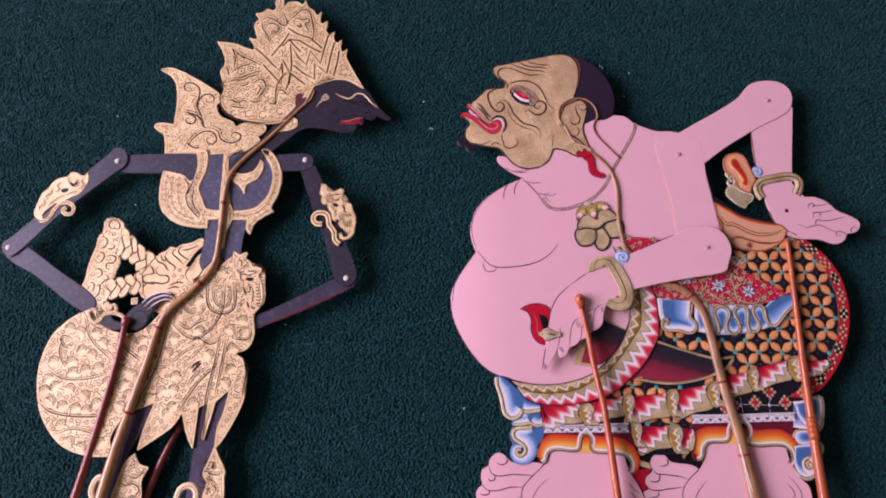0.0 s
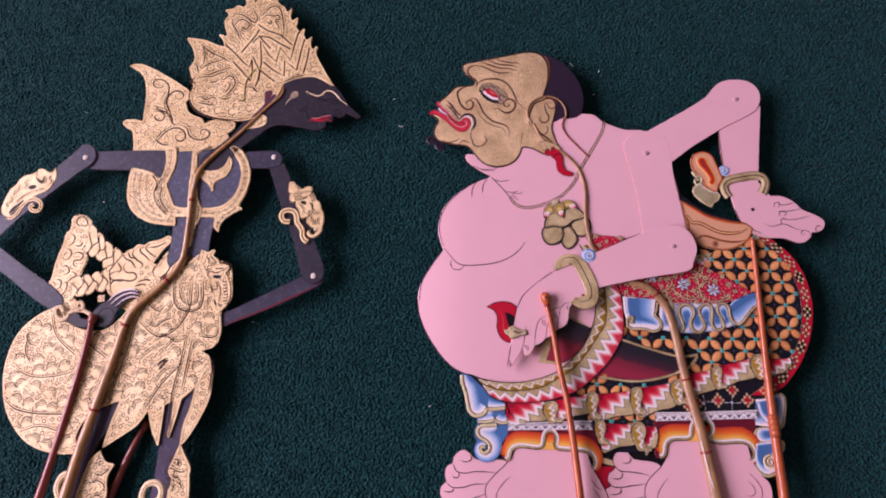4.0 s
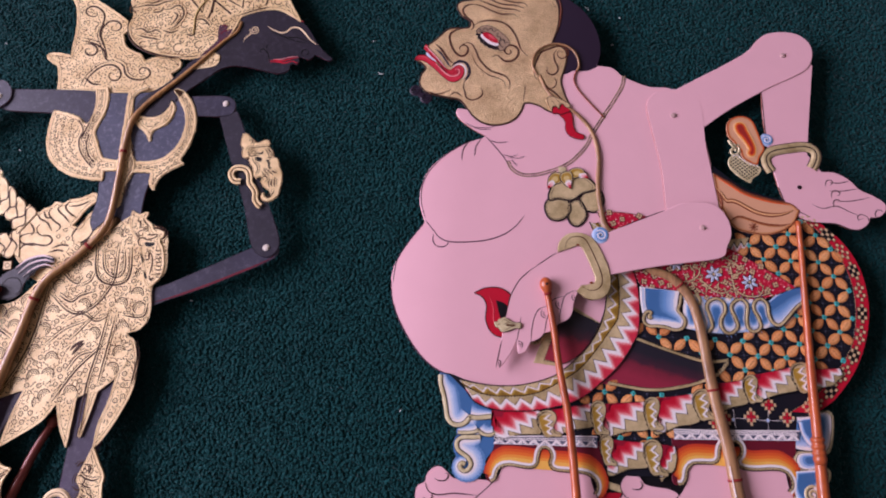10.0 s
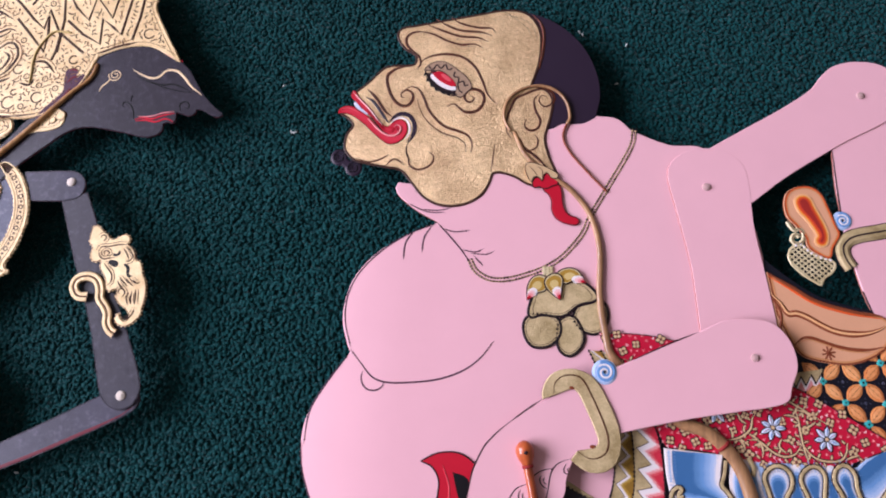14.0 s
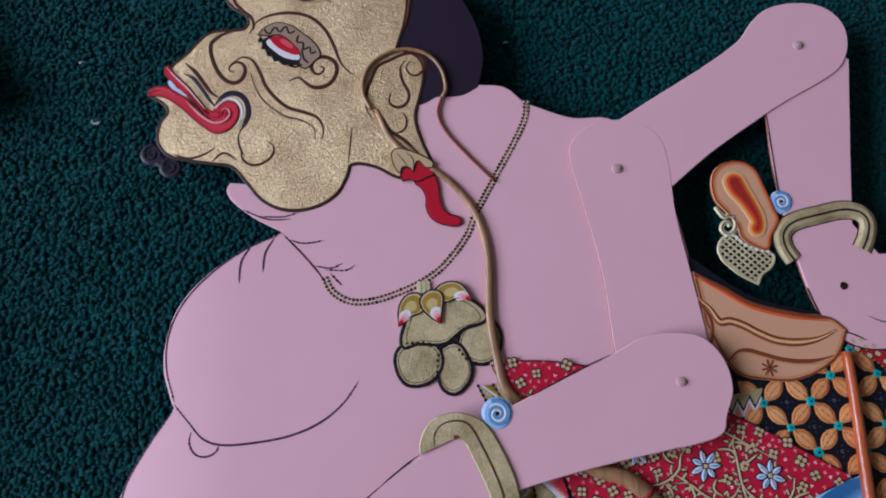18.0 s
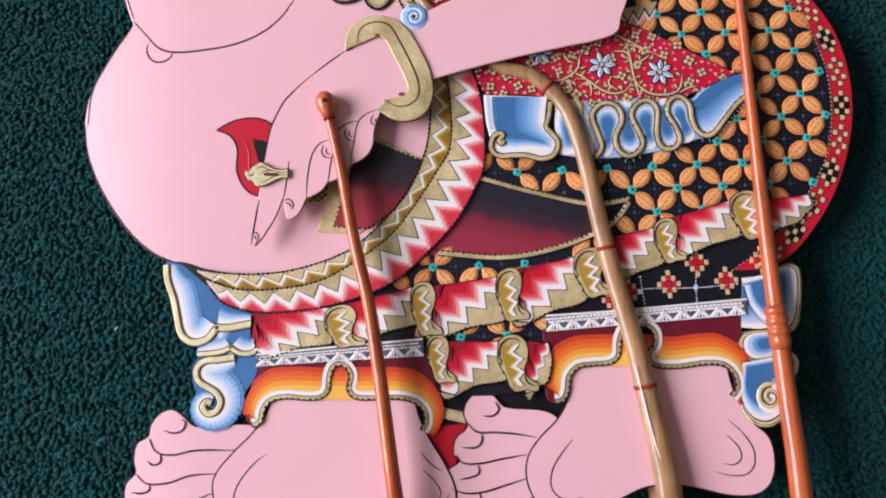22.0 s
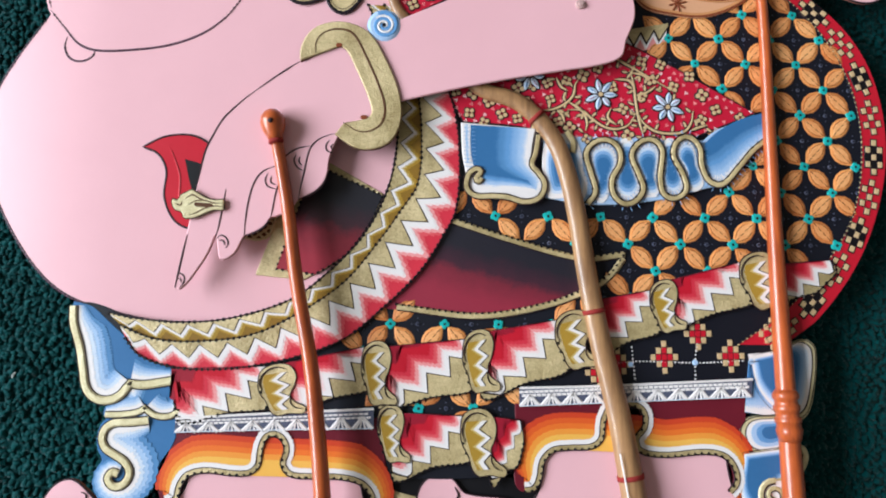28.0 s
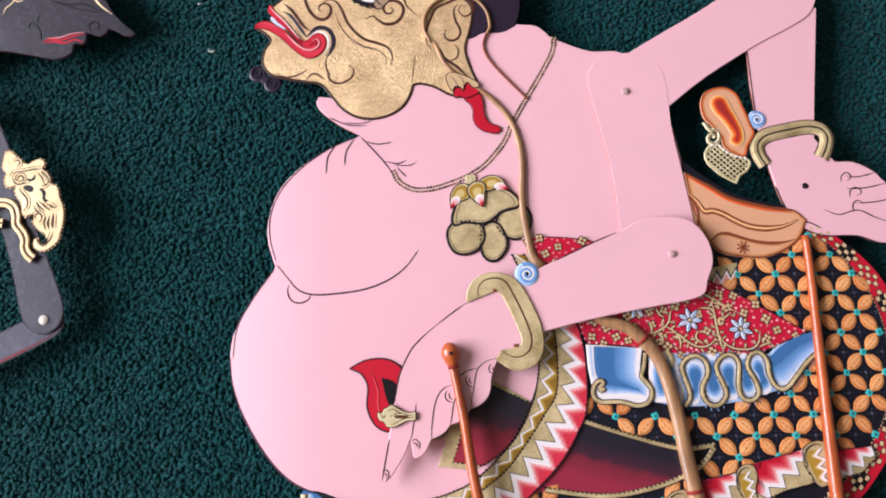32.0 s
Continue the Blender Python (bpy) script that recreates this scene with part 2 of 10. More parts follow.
# ---------- drawing tools, all in millimetres ----------
def smooth(pts, closed=True, step=1.3):
    """A flowing line through points; a third value marks a sharp corner."""
    n = len(pts)
    out = []
    for i in range(n if closed else n - 1):
        a, b = pts[i], pts[(i + 1) % n]
        pa, pb = Vector(a[:2]), Vector(b[:2])
        span = (pb - pa).length
        if span < 1e-6:
            continue
        ends = []
        for k, p in ((i, a), (i + 1, b)):
            lone = not closed and k in (0, n - 1)
            d = pb - pa if len(p) > 2 or lone else Vector(pts[(k + 1) % n][:2]) - Vector(pts[(k - 1) % n][:2])
            ends.append(d.normalized() * span if d.length > 1e-6 else pb - pa)
        for s in range(max(1, round(span / step))):
            u = s / max(1, round(span / step))
            h = (2 * u**3 - 3 * u**2 + 1, u**3 - 2 * u**2 + u, -2 * u**3 + 3 * u**2, u**3 - u**2)
            out.append(pa * h[0] + ends[0] * h[1] + pb * h[2] + ends[1] * h[3])
    if not closed:
        out.append(Vector(pts[-1][:2]))
    return out


def spaced(line, count):
    """The same line as count evenly spaced points."""
    line = [Vector(p[:2]) for p in line]
    run = [0.0]
    for a, b in zip(line, line[1:]):
        run.append(run[-1] + (b - a).length)
    out, k = [], 0
    for i in range(count):
        want = run[-1] * i / (count - 1)
        while k < len(run) - 2 and run[k + 1] < want:
            k += 1
        gap = run[k + 1] - run[k]
        out.append(line[k].lerp(line[k + 1], (want - run[k]) / gap if gap > 1e-9 else 0.0))
    return out


def length(line):
    return sum((Vector(b[:2]) - Vector(a[:2])).length for a, b in zip(line, line[1:]))


def sides(line, closed):
    """The leftward unit normal at every point."""
    n, out = len(line), []
    for i in range(n):
        a = line[(i - 1) % n] if closed or i > 0 else line[i]
        b = line[(i + 1) % n] if closed or i < n - 1 else line[i]
        d = b - a
        out.append(Vector((-d.y, d.x)).normalized() if d.length > 1e-9 else Vector((0, 1)))
    return out


def area(line):
    return sum(a.x * b.y - b.x * a.y for a, b in zip(line, line[1:] + line[:1])) / 2


def inside(p, line):
    hit = False
    for a, b in zip(line, line[1:] + line[:1]):
        if (a.y > p.y) != (b.y > p.y) and p.x < (b.x - a.x) * (p.y - a.y) / (b.y - a.y) + a.x:
            hit = not hit
    return hit


class Mesh:
    """Gathers one part's faces, with their materials."""

    def __init__(self):
        self.v, self.f, self.m, self.mats = [], [], [], []

    def put(self, verts, faces, mat):
        if mat not in self.mats:
            self.mats.append(mat)
        k = len(self.v)
        self.v += [(x * 0.001, y * 0.001, z * 0.001) for x, y, z in verts]
        self.f += [tuple(k + i for i in f) for f in faces]
        self.m += [self.mats.index(mat)] * len(faces)
        return self

    def sheet(self, outline, z0, z1, mat, soft=0.3, rim=None):
        """A flat cut-out of leather with eased edges; rim: the colour of the cut edge."""
        line = list(outline)
        if area(line) < 0:
            line.reverse()
        n, nor = len(line), sides(line, True)
        inner = [p + q * soft for p, q in zip(line, nor)]
        verts = [(p.x, p.y, z0) for p in line] + [(p.x, p.y, z1 - soft) for p in line] + [(p.x, p.y, z1) for p in inner]
        ring = [(i, (i + 1) % n) for i in range(n)]
        self.put(verts, [(a, b, b + n, a + n) for a, b in ring] + [tuple(range(n - 1, -1, -1))], rim or mat)
        k = len(self.v) - 3 * n
        own = [(a + n, b + n, b + 2 * n, a + 2 * n) for a, b in ring] + [tuple(range(2 * n, 3 * n))]
        if mat not in self.mats:
            self.mats.append(mat)
        self.f += [tuple(k + i for i in f) for f in own]
        self.m += [self.mats.index(mat)] * len(own)
        return self

    def patch(self, outline, z, mat):
        """A coat of paint inside an outline, at height z."""
        line = list(outline)
        if area(line) < 0:
            line.reverse()
        n, nor = len(line), sides(line, True)
        verts = [(p.x, p.y, z - 0.25) for p in line] + [(p.x + q.x * 0.12, p.y + q.y * 0.12, z) for p, q in zip(line, nor)]
        return self.put(verts, [(i, (i + 1) % n, (i + 1) % n + n, i + n) for i in range(n)] + [tuple(range(n, 2 * n))], mat)

    def strip(self, a, b, z, mat):
        n = len(a)
        verts = [(p.x, p.y, z) for p in a] + [(p.x, p.y, z) for p in b]
        flip = (a[n // 2] - a[n // 2 - 1]).cross(b[n // 2] - a[n // 2]) < 0
        return self.put(verts, [(i + n, i + 1 + n, i + 1, i) if flip else (i, i + 1, i + 1 + n, i + n) for i in range(n - 1)], mat)

    def band(self, line, d0, d1, z, mat, closed=False, hair=0.0):
        """A strip of colour that runs along a line, from d0 to d1 to its left."""
        if hair:
            line = spaced(line, max(12, round(length(line) / 0.4)))
        nor = sides(line, closed)
        a, b = [p + q * d0 for p, q in zip(line, nor)], [p + q * (d1 + (hair * (0.6 + 0.4 * math.sin(j * 2.3)) if j % 2 else -hair)) for j, (p, q) in enumerate(zip(line, nor))]
        if closed:
            a, b = a + a[:1], b + b[:1]
        return self.strip(a, b, z, mat)

    def nest(self, outline, z, tones, step):
        """Tones that follow an outline inwards, the last one filling it."""
        line = list(outline)
        if area(line) < 0:
            line.reverse()
        self.patch(line, z, tones[-1])
        for i, tone in reversed(list(enumerate(tones[:-1]))):
            self.band(line, 0.15 if i == 0 else i * step * 0.9, (i + 1) * step, z + 0.05 * (len(tones) - i), tone, True)
        return self

    def line(self, path, width, z, mat, h=0.22, closed=False, taper=False):
        """A drawn or chased line with a slightly raised back."""
        path = list(path)
        nor, n = sides(path, closed), len(path)
        verts = []
        for i, (p, q) in enumerate(zip(path, nor)):
            w = width / 2
            if taper:
                u = i / (n - 1)
                w *= min(1.0, 0.25 + 3 * u, 0.25 + 3 * (1 - u))
            verts += [(p.x + q.x * w, p.y + q.y * w, z - 0.1), (p.x + q.x * w * 0.5, p.y + q.y * w * 0.5, z + h), (p.x - q.x * w * 0.5, p.y - q.y * w * 0.5, z + h), (p.x - q.x * w, p.y - q.y * w, z - 0.1)]
        faces = []
        for i in range(n if closed else n - 1):
            a, b = 4 * i, 4 * ((i + 1) % n)
            faces += [(a + k + 1, b + k + 1, b + k, a + k)[::-1] for k in range(3)]
        return self.put(verts, faces, mat)

    def disc(self, c, r, z, mat, n=10, h=0.3, squash=1.0):
        c = Vector(c[:2])
        ring = [(math.cos(2 * math.pi * i / n), math.sin(2 * math.pi * i / n)) for i in range(n)]
        verts = [(c.x + x * r, c.y + y * r * squash, z - 0.15) for x, y in ring] + [(c.x + x * r * 0.8, c.y + y * r * 0.8 * squash, z + h) for x, y in ring]
        return self.put(verts, [(i, (i + 1) % n, (i + 1) % n + n, i + n) for i in range(n)] + [tuple(range(n, 2 * n))], mat)

    def dots(self, path, gap, r, z, mat, n=6):
        path = [Vector(p[:2]) for p in path]
        for p in spaced(path, max(2, round(length(path) / gap))):
            self.disc(p, r * random.uniform(0.8, 1.15), z, mat, n, 0.12)
        return self

    def petal(self, c, d, long, wide, z, mat, h=0.35):
        """A leaf-shaped touch of paint about c, pointing along d."""
        c, d = Vector(c[:2]), Vector(d[:2]).normalized()
        s = Vector((-d.y, d.x))
        half = ((-1, 0), (-0.82, 0.42), (-0.5, 0.82), (0, 1), (0.5, 0.82), (0.82, 0.42))
        out = [c + d * (long / 2 * u * k) + s * (wide / 2 * v * k) for k in (1, -1) for u, v in half]
        verts = [(p.x, p.y, z - 0.1) for p in out] + [(c.x + (p.x - c.x) * 0.7, c.y + (p.y - c.y) * 0.7, z + h) for p in out]
        n = len(out)
        return self.put(verts, [(i, i + n, (i + 1) % n + n, (i + 1) % n) for i in range(n)] + [tuple(range(2 * n - 1, n - 1, -1))], mat)

    def tile(self, c, d, long, wide, z, mat, h=0.15):
        """A small oblong of paint about c, along d."""
        c, d = Vector(c[:2]), Vector(d[:2]).normalized()
        s = Vector((-d.y, d.x)) * (wide / 2)
        d = d * (long / 2)
        out = [c - d - s, c + d - s, c + d + s, c - d + s]
        return self.put([(p.x, p.y, z - 0.1) for p in out] + [(c.x + (p.x - c.x) * 0.86, c.y + (p.y - c.y) * 0.86, z + h) for p in out], [(0, 1, 5, 4), (1, 2, 6, 5), (2, 3, 7, 6), (3, 0, 4, 7), (4, 5, 6, 7)], mat)

    def zigzag(self, a, b, teeth, layers, z, base=None, slant=0.0, amp=0.16, hair=0.0):
        """Flame-like rows of points between two lines: layers are (share of the way from a to b, colour); hair: brush strokes that fray the soft tones."""
        fine = 8 if hair else 1
        k = teeth * 2 * fine + 1
        pa, pb = spaced(a, k), spaced(b, k)
        rng = random.Random(teeth)
        stroke = [rng.uniform(0.3, 1.0) * (1 if j % 2 else -1) for j in range(k)]
        if base:
            self.strip(pa, pb, z, base)
        hard = (GOLD, LINE)
        for i, (f, mat) in enumerate(sorted(layers, key=lambda t: -t[0])):
            edge = []
            for j, (p, q) in enumerate(zip(pa, pb)):
                u = (j / fine) % 2
                wave = amp * ((2 * u - 1) if u <= 1 else (3 - 2 * u)) * min(1.0, (1 - f) / 0.3 + 0.35)
                edge.append(p.lerp(q, min(0.99, max(0.02, f + wave + slant * (j / (k - 1) - 0.5) * 2 + (0 if mat in hard else hair * stroke[j])))))
            self.strip(pa, edge, z + 0.06 * (i + 1), mat)
        return self

    def shades(self, a, b, tones, z, hair=0.42):
        """Tones laid side by side from line a to line b, their edges frayed by the brush."""
        count = max(8, round(max(length(a), length(b)) / 0.38))
        pa, pb = spaced(a, count), spaced(b, count)
        n = len(tones)
        rng = random.Random(count)
        stroke = [hair * rng.uniform(0.5, 1.2) * (1 if j % 2 else -1) for j in range(count)]
        at = lambda i: [p.lerp(q, i / n if i in (0, n) else (i + s) / n) for p, q, s in zip(pa, pb, stroke)]
        for i, tone in enumerate(tones):
            self.strip(at(i), at(i + 1), z, tone)
        return self

    def tube(self, path, mat, n=10, flat=1.0):
        """A rod through (x, y, z, radius) points."""
        path = [(Vector(p[:3]), p[3]) for p in path]
        verts, k = [], len(path)
        for i, (p, r) in enumerate(path):
            d = (path[min(i + 1, k - 1)][0] - path[max(i - 1, 0)][0]).normalized()
            s = d.cross(Vector((0, 0, 1))).normalized()
            u = s.cross(d)
            verts += [tuple(p + s * (r * math.cos(2 * math.pi * j / n)) + u * (r * flat * math.sin(2 * math.pi * j / n))) for j in range(n)]
        faces = [(i * n + j, i * n + (j + 1) % n, (i + 1) * n + (j + 1) % n, (i + 1) * n + j) for i in range(k - 1) for j in range(n)]
        faces += [tuple(range(n - 1, -1, -1)), tuple(range((k - 1) * n, k * n))]
        return self.put(verts, faces, mat)


class Lie:
    """How the leather lies: drop is the sag in mm at (x, y), cuts the x and y lines along which it bends."""

    drop, cuts = None, ()


def bend(data):
    """Cut a mesh along the bending lines and let it sag."""
    bm = bmesh.new()
    bm.from_mesh(data)
    for axis, at in Lie.cuts:
        co = [v.co[axis] for v in bm.verts]
        if min(co) < at < max(co):
            plane = [0.0, 0.0, 0.0]
            plane[axis] = 1.0
            bmesh.ops.bisect_plane(bm, geom=bm.verts[:] + bm.edges[:] + bm.faces[:], plane_co=[at * p for p in plane], plane_no=plane)
    for v in bm.verts:
        v.co.z += 0.001 * Lie.drop(v.co.x * 1000, v.co.y * 1000)
    bm.to_mesh(data)
    bm.free()
    data.polygons.foreach_set("use_smooth", [True] * len(data.polygons))
    data.set_sharp_from_angle(angle=radians(24))


def part(name, mesh, parent=None, label="", round_off=False):
    data = bpy.data.meshes.new(name)
    data.from_pydata(mesh.v, [], mesh.f)
    for m in mesh.mats:
        data.materials.append(m)
    data.polygons.foreach_set("material_index", mesh.m)
    data.update()
    if round_off:
        data.polygons.foreach_set("use_smooth", [True] * len(data.polygons))
    if Lie.drop and any(Lie.drop(x * 1000, y * 1000) < -0.01 for x, y, z in mesh.v):
        bend(data)
    ob = new(name, data)
    if parent:
        ob.parent = parent
    if label:
        tagged(ob, label)
    return ob


def mesh_data(name, mesh):
    """A mesh to be shared by many alike pieces."""
    data = bpy.data.meshes.new(name)
    data.from_pydata(mesh.v, [], mesh.f)
    for m in mesh.mats:
        data.materials.append(m)
    data.polygons.foreach_set("material_index", mesh.m)
    data.update()
    return data


def piece(name, data, at, turn, parent, size=1.0):
    """One of many alike pieces, laid at (x, y) in mm and turned about the upright axis."""
    ob = new(name, data)
    ob.parent = parent
    ob.location = (at[0] * 0.001, at[1] * 0.001, 0.0)
    ob.rotation_euler = (0.0, 0.0, turn)
    ob.scale = (size, size, 1.0)
    return ob


def spiral(c, r0, r1, turns, start, sense=1, count=26):
    """A scroll from radius r0 in to r1."""
    return [Vector((c[0] + (r0 + (r1 - r0) * i / count) * math.cos(start + sense * 2 * math.pi * turns * i / count),
                    c[1] + (r0 + (r1 - r0) * i / count) * math.sin(start + sense * 2 * math.pi * turns * i / count))) for i in range(count + 1)]


def rod_path(points, z, radii, step=3.0):
    """A rod that lies at height z under its own radius, its thickness eased along the way."""
    line = smooth(points, False, step)
    n = len(line)
    out = []
    for i, p in enumerate(line):
        u = i / (n - 1) * (len(radii) - 1)
        k = min(int(u), len(radii) - 2)
        r = radii[k] + (radii[k + 1] - radii[k]) * (u - k)
        out.append((p.x, p.y, z + r * 0.8, r))
    return out


# ---------- the room and the carpet ----------
def box_mesh(x0, x1, y0, y1, z0, z1, mat):
    v = [(x, y, z) for z in (z0, z1) for y in (y0, y1) for x in (x0, x1)]
    return Mesh().put([(a * 1000, b * 1000, c * 1000) for a, b, c in v], [(0, 2, 3, 1), (4, 5, 7, 6), (0, 1, 5, 4), (2, 6, 7, 3), (0, 4, 6, 2), (1, 3, 7, 5)], mat)


PLASTER = paint("beige_wall_paint", (132, 125, 115), 0.8, 0.05, 0.0, 300.0)


def room():
    r, w, k = ROOM, WINDOW, 0.12
    for name, b in (("wall_north", (r["x0"] - k, r["x1"] + k, r["y1"], r["y1"] + k, 0, r["h"])), ("wall_east", (r["x1"], r["x1"] + k, r["y0"], r["y1"], 0, r["h"])),
                    ("wall_south", (r["x0"] - k, r["x1"] + k, r["y0"] - k, r["y0"], 0, r["h"]))):
        tagged(part(name, box_mesh(*b, PLASTER)), "plain beige painted plaster wall", "wall", kind="structure")
    west = Mesh()
    for b in ((r["y0"], w["y0"], 0, r["h"]), (w["y1"], r["y1"], 0, r["h"]), (w["y0"], w["y1"], 0, w["z0"]), (w["y0"], w["y1"], w["z1"], r["h"])):
        piece = box_mesh(r["x0"] - k, r["x0"], b[0], b[1], b[2], b[3], PLASTER)
        west.put([(x * 1000, y * 1000, z * 1000) for x, y, z in piece.v], piece.f, PLASTER)
    tagged(part("wall_west", west), "beige plaster wall with a wide window opening", "wall", kind="structure")
    tagged(part("ceiling", box_mesh(r["x0"] - k, r["x1"] + k, r["y0"] - k, r["y1"] + k, r["h"], r["h"] + 0.1, PLASTER)), "plain beige ceiling", "ceiling", kind="structure")


room()


def carpet_material(name, low, high):
    n = Nodes(name)
    tone, clump, fibre = n.noise(9.0, 4.0, 0.6), n.noise(170.0, 3.0, 0.6), n.noise(2600.0, 2.0, 0.7)
    col = n.mix(clump, srgb(*low), srgb(*high))
    col = n.mix(n.maths("MULTIPLY", fibre, 0.4), col, shade(srgb(*low), 0.6))
    col = n.mix(n.maths("MULTIPLY", tone, 0.25), col, shade(srgb(*low), 0.75))
    n.bump(n.maths("ADD", clump, fibre), 0.3, 0.002)
    n.plug(n.bsdf.inputs["Sheen Weight"], 0.12)
    n.plug(n.bsdf.inputs["Sheen Roughness"], 0.5)
    n.plug(n.bsdf.inputs["Specular IOR Level"], 0.06)
    return n.finish(col, 0.95)


CARPET = carpet_material("dark_green_pile", CARPET_LOW, CARPET_HIGH)
# Bare ground darkened in its colour to stand in for the tufts' own shade.
carpet_base = part("floor", box_mesh(ROOM["x0"], ROOM["x1"], ROOM["y0"], ROOM["y1"], -0.02, -0.0038, carpet_material("shade_toned_green_ground", [v * 0.84 for v in CARPET_LOW], [v * 0.82 for v in CARPET_HIGH])))
tagged(carpet_base, "floor covered wall to wall with dark green short-pile carpet", "carpet", kind="structure")


def pile():
    """The carpet's tufts round the puppets: short leaning tufts of yarn."""
    rng = np.random.default_rng(4)
    gap = 0.0018
    gx, gy = np.meshgrid(np.arange(-0.47, 0.45, gap), np.arange(-0.33, 0.36, gap))
    gx[1::2] += gap / 2
    c = np.stack([gx.ravel(), gy.ravel()], 1) + rng.normal(0, gap * 0.28, (gx.size, 2))
    n, k = len(c), 3
    turn = rng.uniform(0, 2 * math.pi, n)
    wide, tall = rng.uniform(0.0014, 0.002, n), rng.uniform(0.0024, 0.0027, n)
    swell = np.sin(c[:, 0] * 310 + np.sin(c[:, 1] * 190) * 2) * np.sin(c[:, 1] * 280 + np.sin(c[:, 0] * 170) * 2)
    tall += 0.0001 * swell
    lean = np.stack([rng.normal(0.0002, 0.0006, n), rng.normal(-0.0004, 0.0006, n)], 1)
    ang = turn[:, None] + np.arange(k) * 2 * math.pi / k
    ring = np.stack([np.cos(ang), np.sin(ang)], 2)
    low = np.concatenate([c[:, None] + ring * (wide * 1.0)[:, None, None], np.full((n, k, 1), -0.0042)], 2)
    zt = np.repeat((tall - 0.0056)[:, None, None], k, 1) + rng.normal(0, 0.0002, (n, k, 1))
    top = np.concatenate([c[:, None] + lean[:, None] + ring * (wide * 0.72)[:, None, None], zt], 2)
    tip = np.concatenate([c + lean * 1.5, (tall - 0.0051)[:, None]], 1)[:, None]
    verts = np.concatenate([low, top, tip], 1).reshape(-1, 3)
    base = np.arange(n)[:, None, None] * (2 * k + 1)
    i = np.arange(k)
    j = (i + 1) % k
    quads = (base + np.stack([i, j, j + k, i + k], 1)[None]).reshape(-1, 4)
    tris = (base + np.stack([i + k, j + k, np.full(k, 2 * k)], 1)[None]).reshape(-1, 3)
    data = bpy.data.meshes.new("carpet_tufts")
    data.vertices.add(len(verts))
    data.vertices.foreach_set("co", verts.ravel())
    data.loops.add(quads.size + tris.size)
    data.loops.foreach_set("vertex_index", np.concatenate([quads.ravel(), tris.ravel()]))
    data.polygons.add(len(quads) + len(tris))
    data.polygons.foreach_set("loop_start", np.concatenate([np.arange(len(quads)) * 4, quads.size + np.arange(len(tris)) * 3]))
    data.polygons.foreach_set("use_smooth", np.ones(len(quads) + len(tris), dtype=bool))
    data.update(calc_edges=True)
    data.materials.append(CARPET)
    ob = new("carpet_tufts", data)
    ob.parent = carpet_base
    tagged(ob, "dark green tufts of short carpet pile", kind="stuff")


pile()

# ---------- the stout pink puppet ----------
def puppet(name, label):
    root = new(name)
    root.empty_display_size = 0.05
    return tagged(root, label, "shadow puppet", "shadow puppets on the carpet")


def droop(x, y):
    """The leather hangs down towards its free edges."""
    a = min(1.3, max(0.0, (50 - x) / 42))
    return -3 * a * a * min(1.0, max(0.0, (80 - y) / 30))


Lie.drop = droop
Lie.cuts = [(0, 0.001 * x) for x in range(-3, 51, 3)] + [(1, 0.001 * y) for y in range(50, 81, 5)]
stout = puppet("shadow_puppet", "stout pink shadow puppet, gold face, lying on the green carpet")
LEATHER = paint("raw_leather_edge", (150, 96, 84), 0.6, 0.15)
Z = 9.0


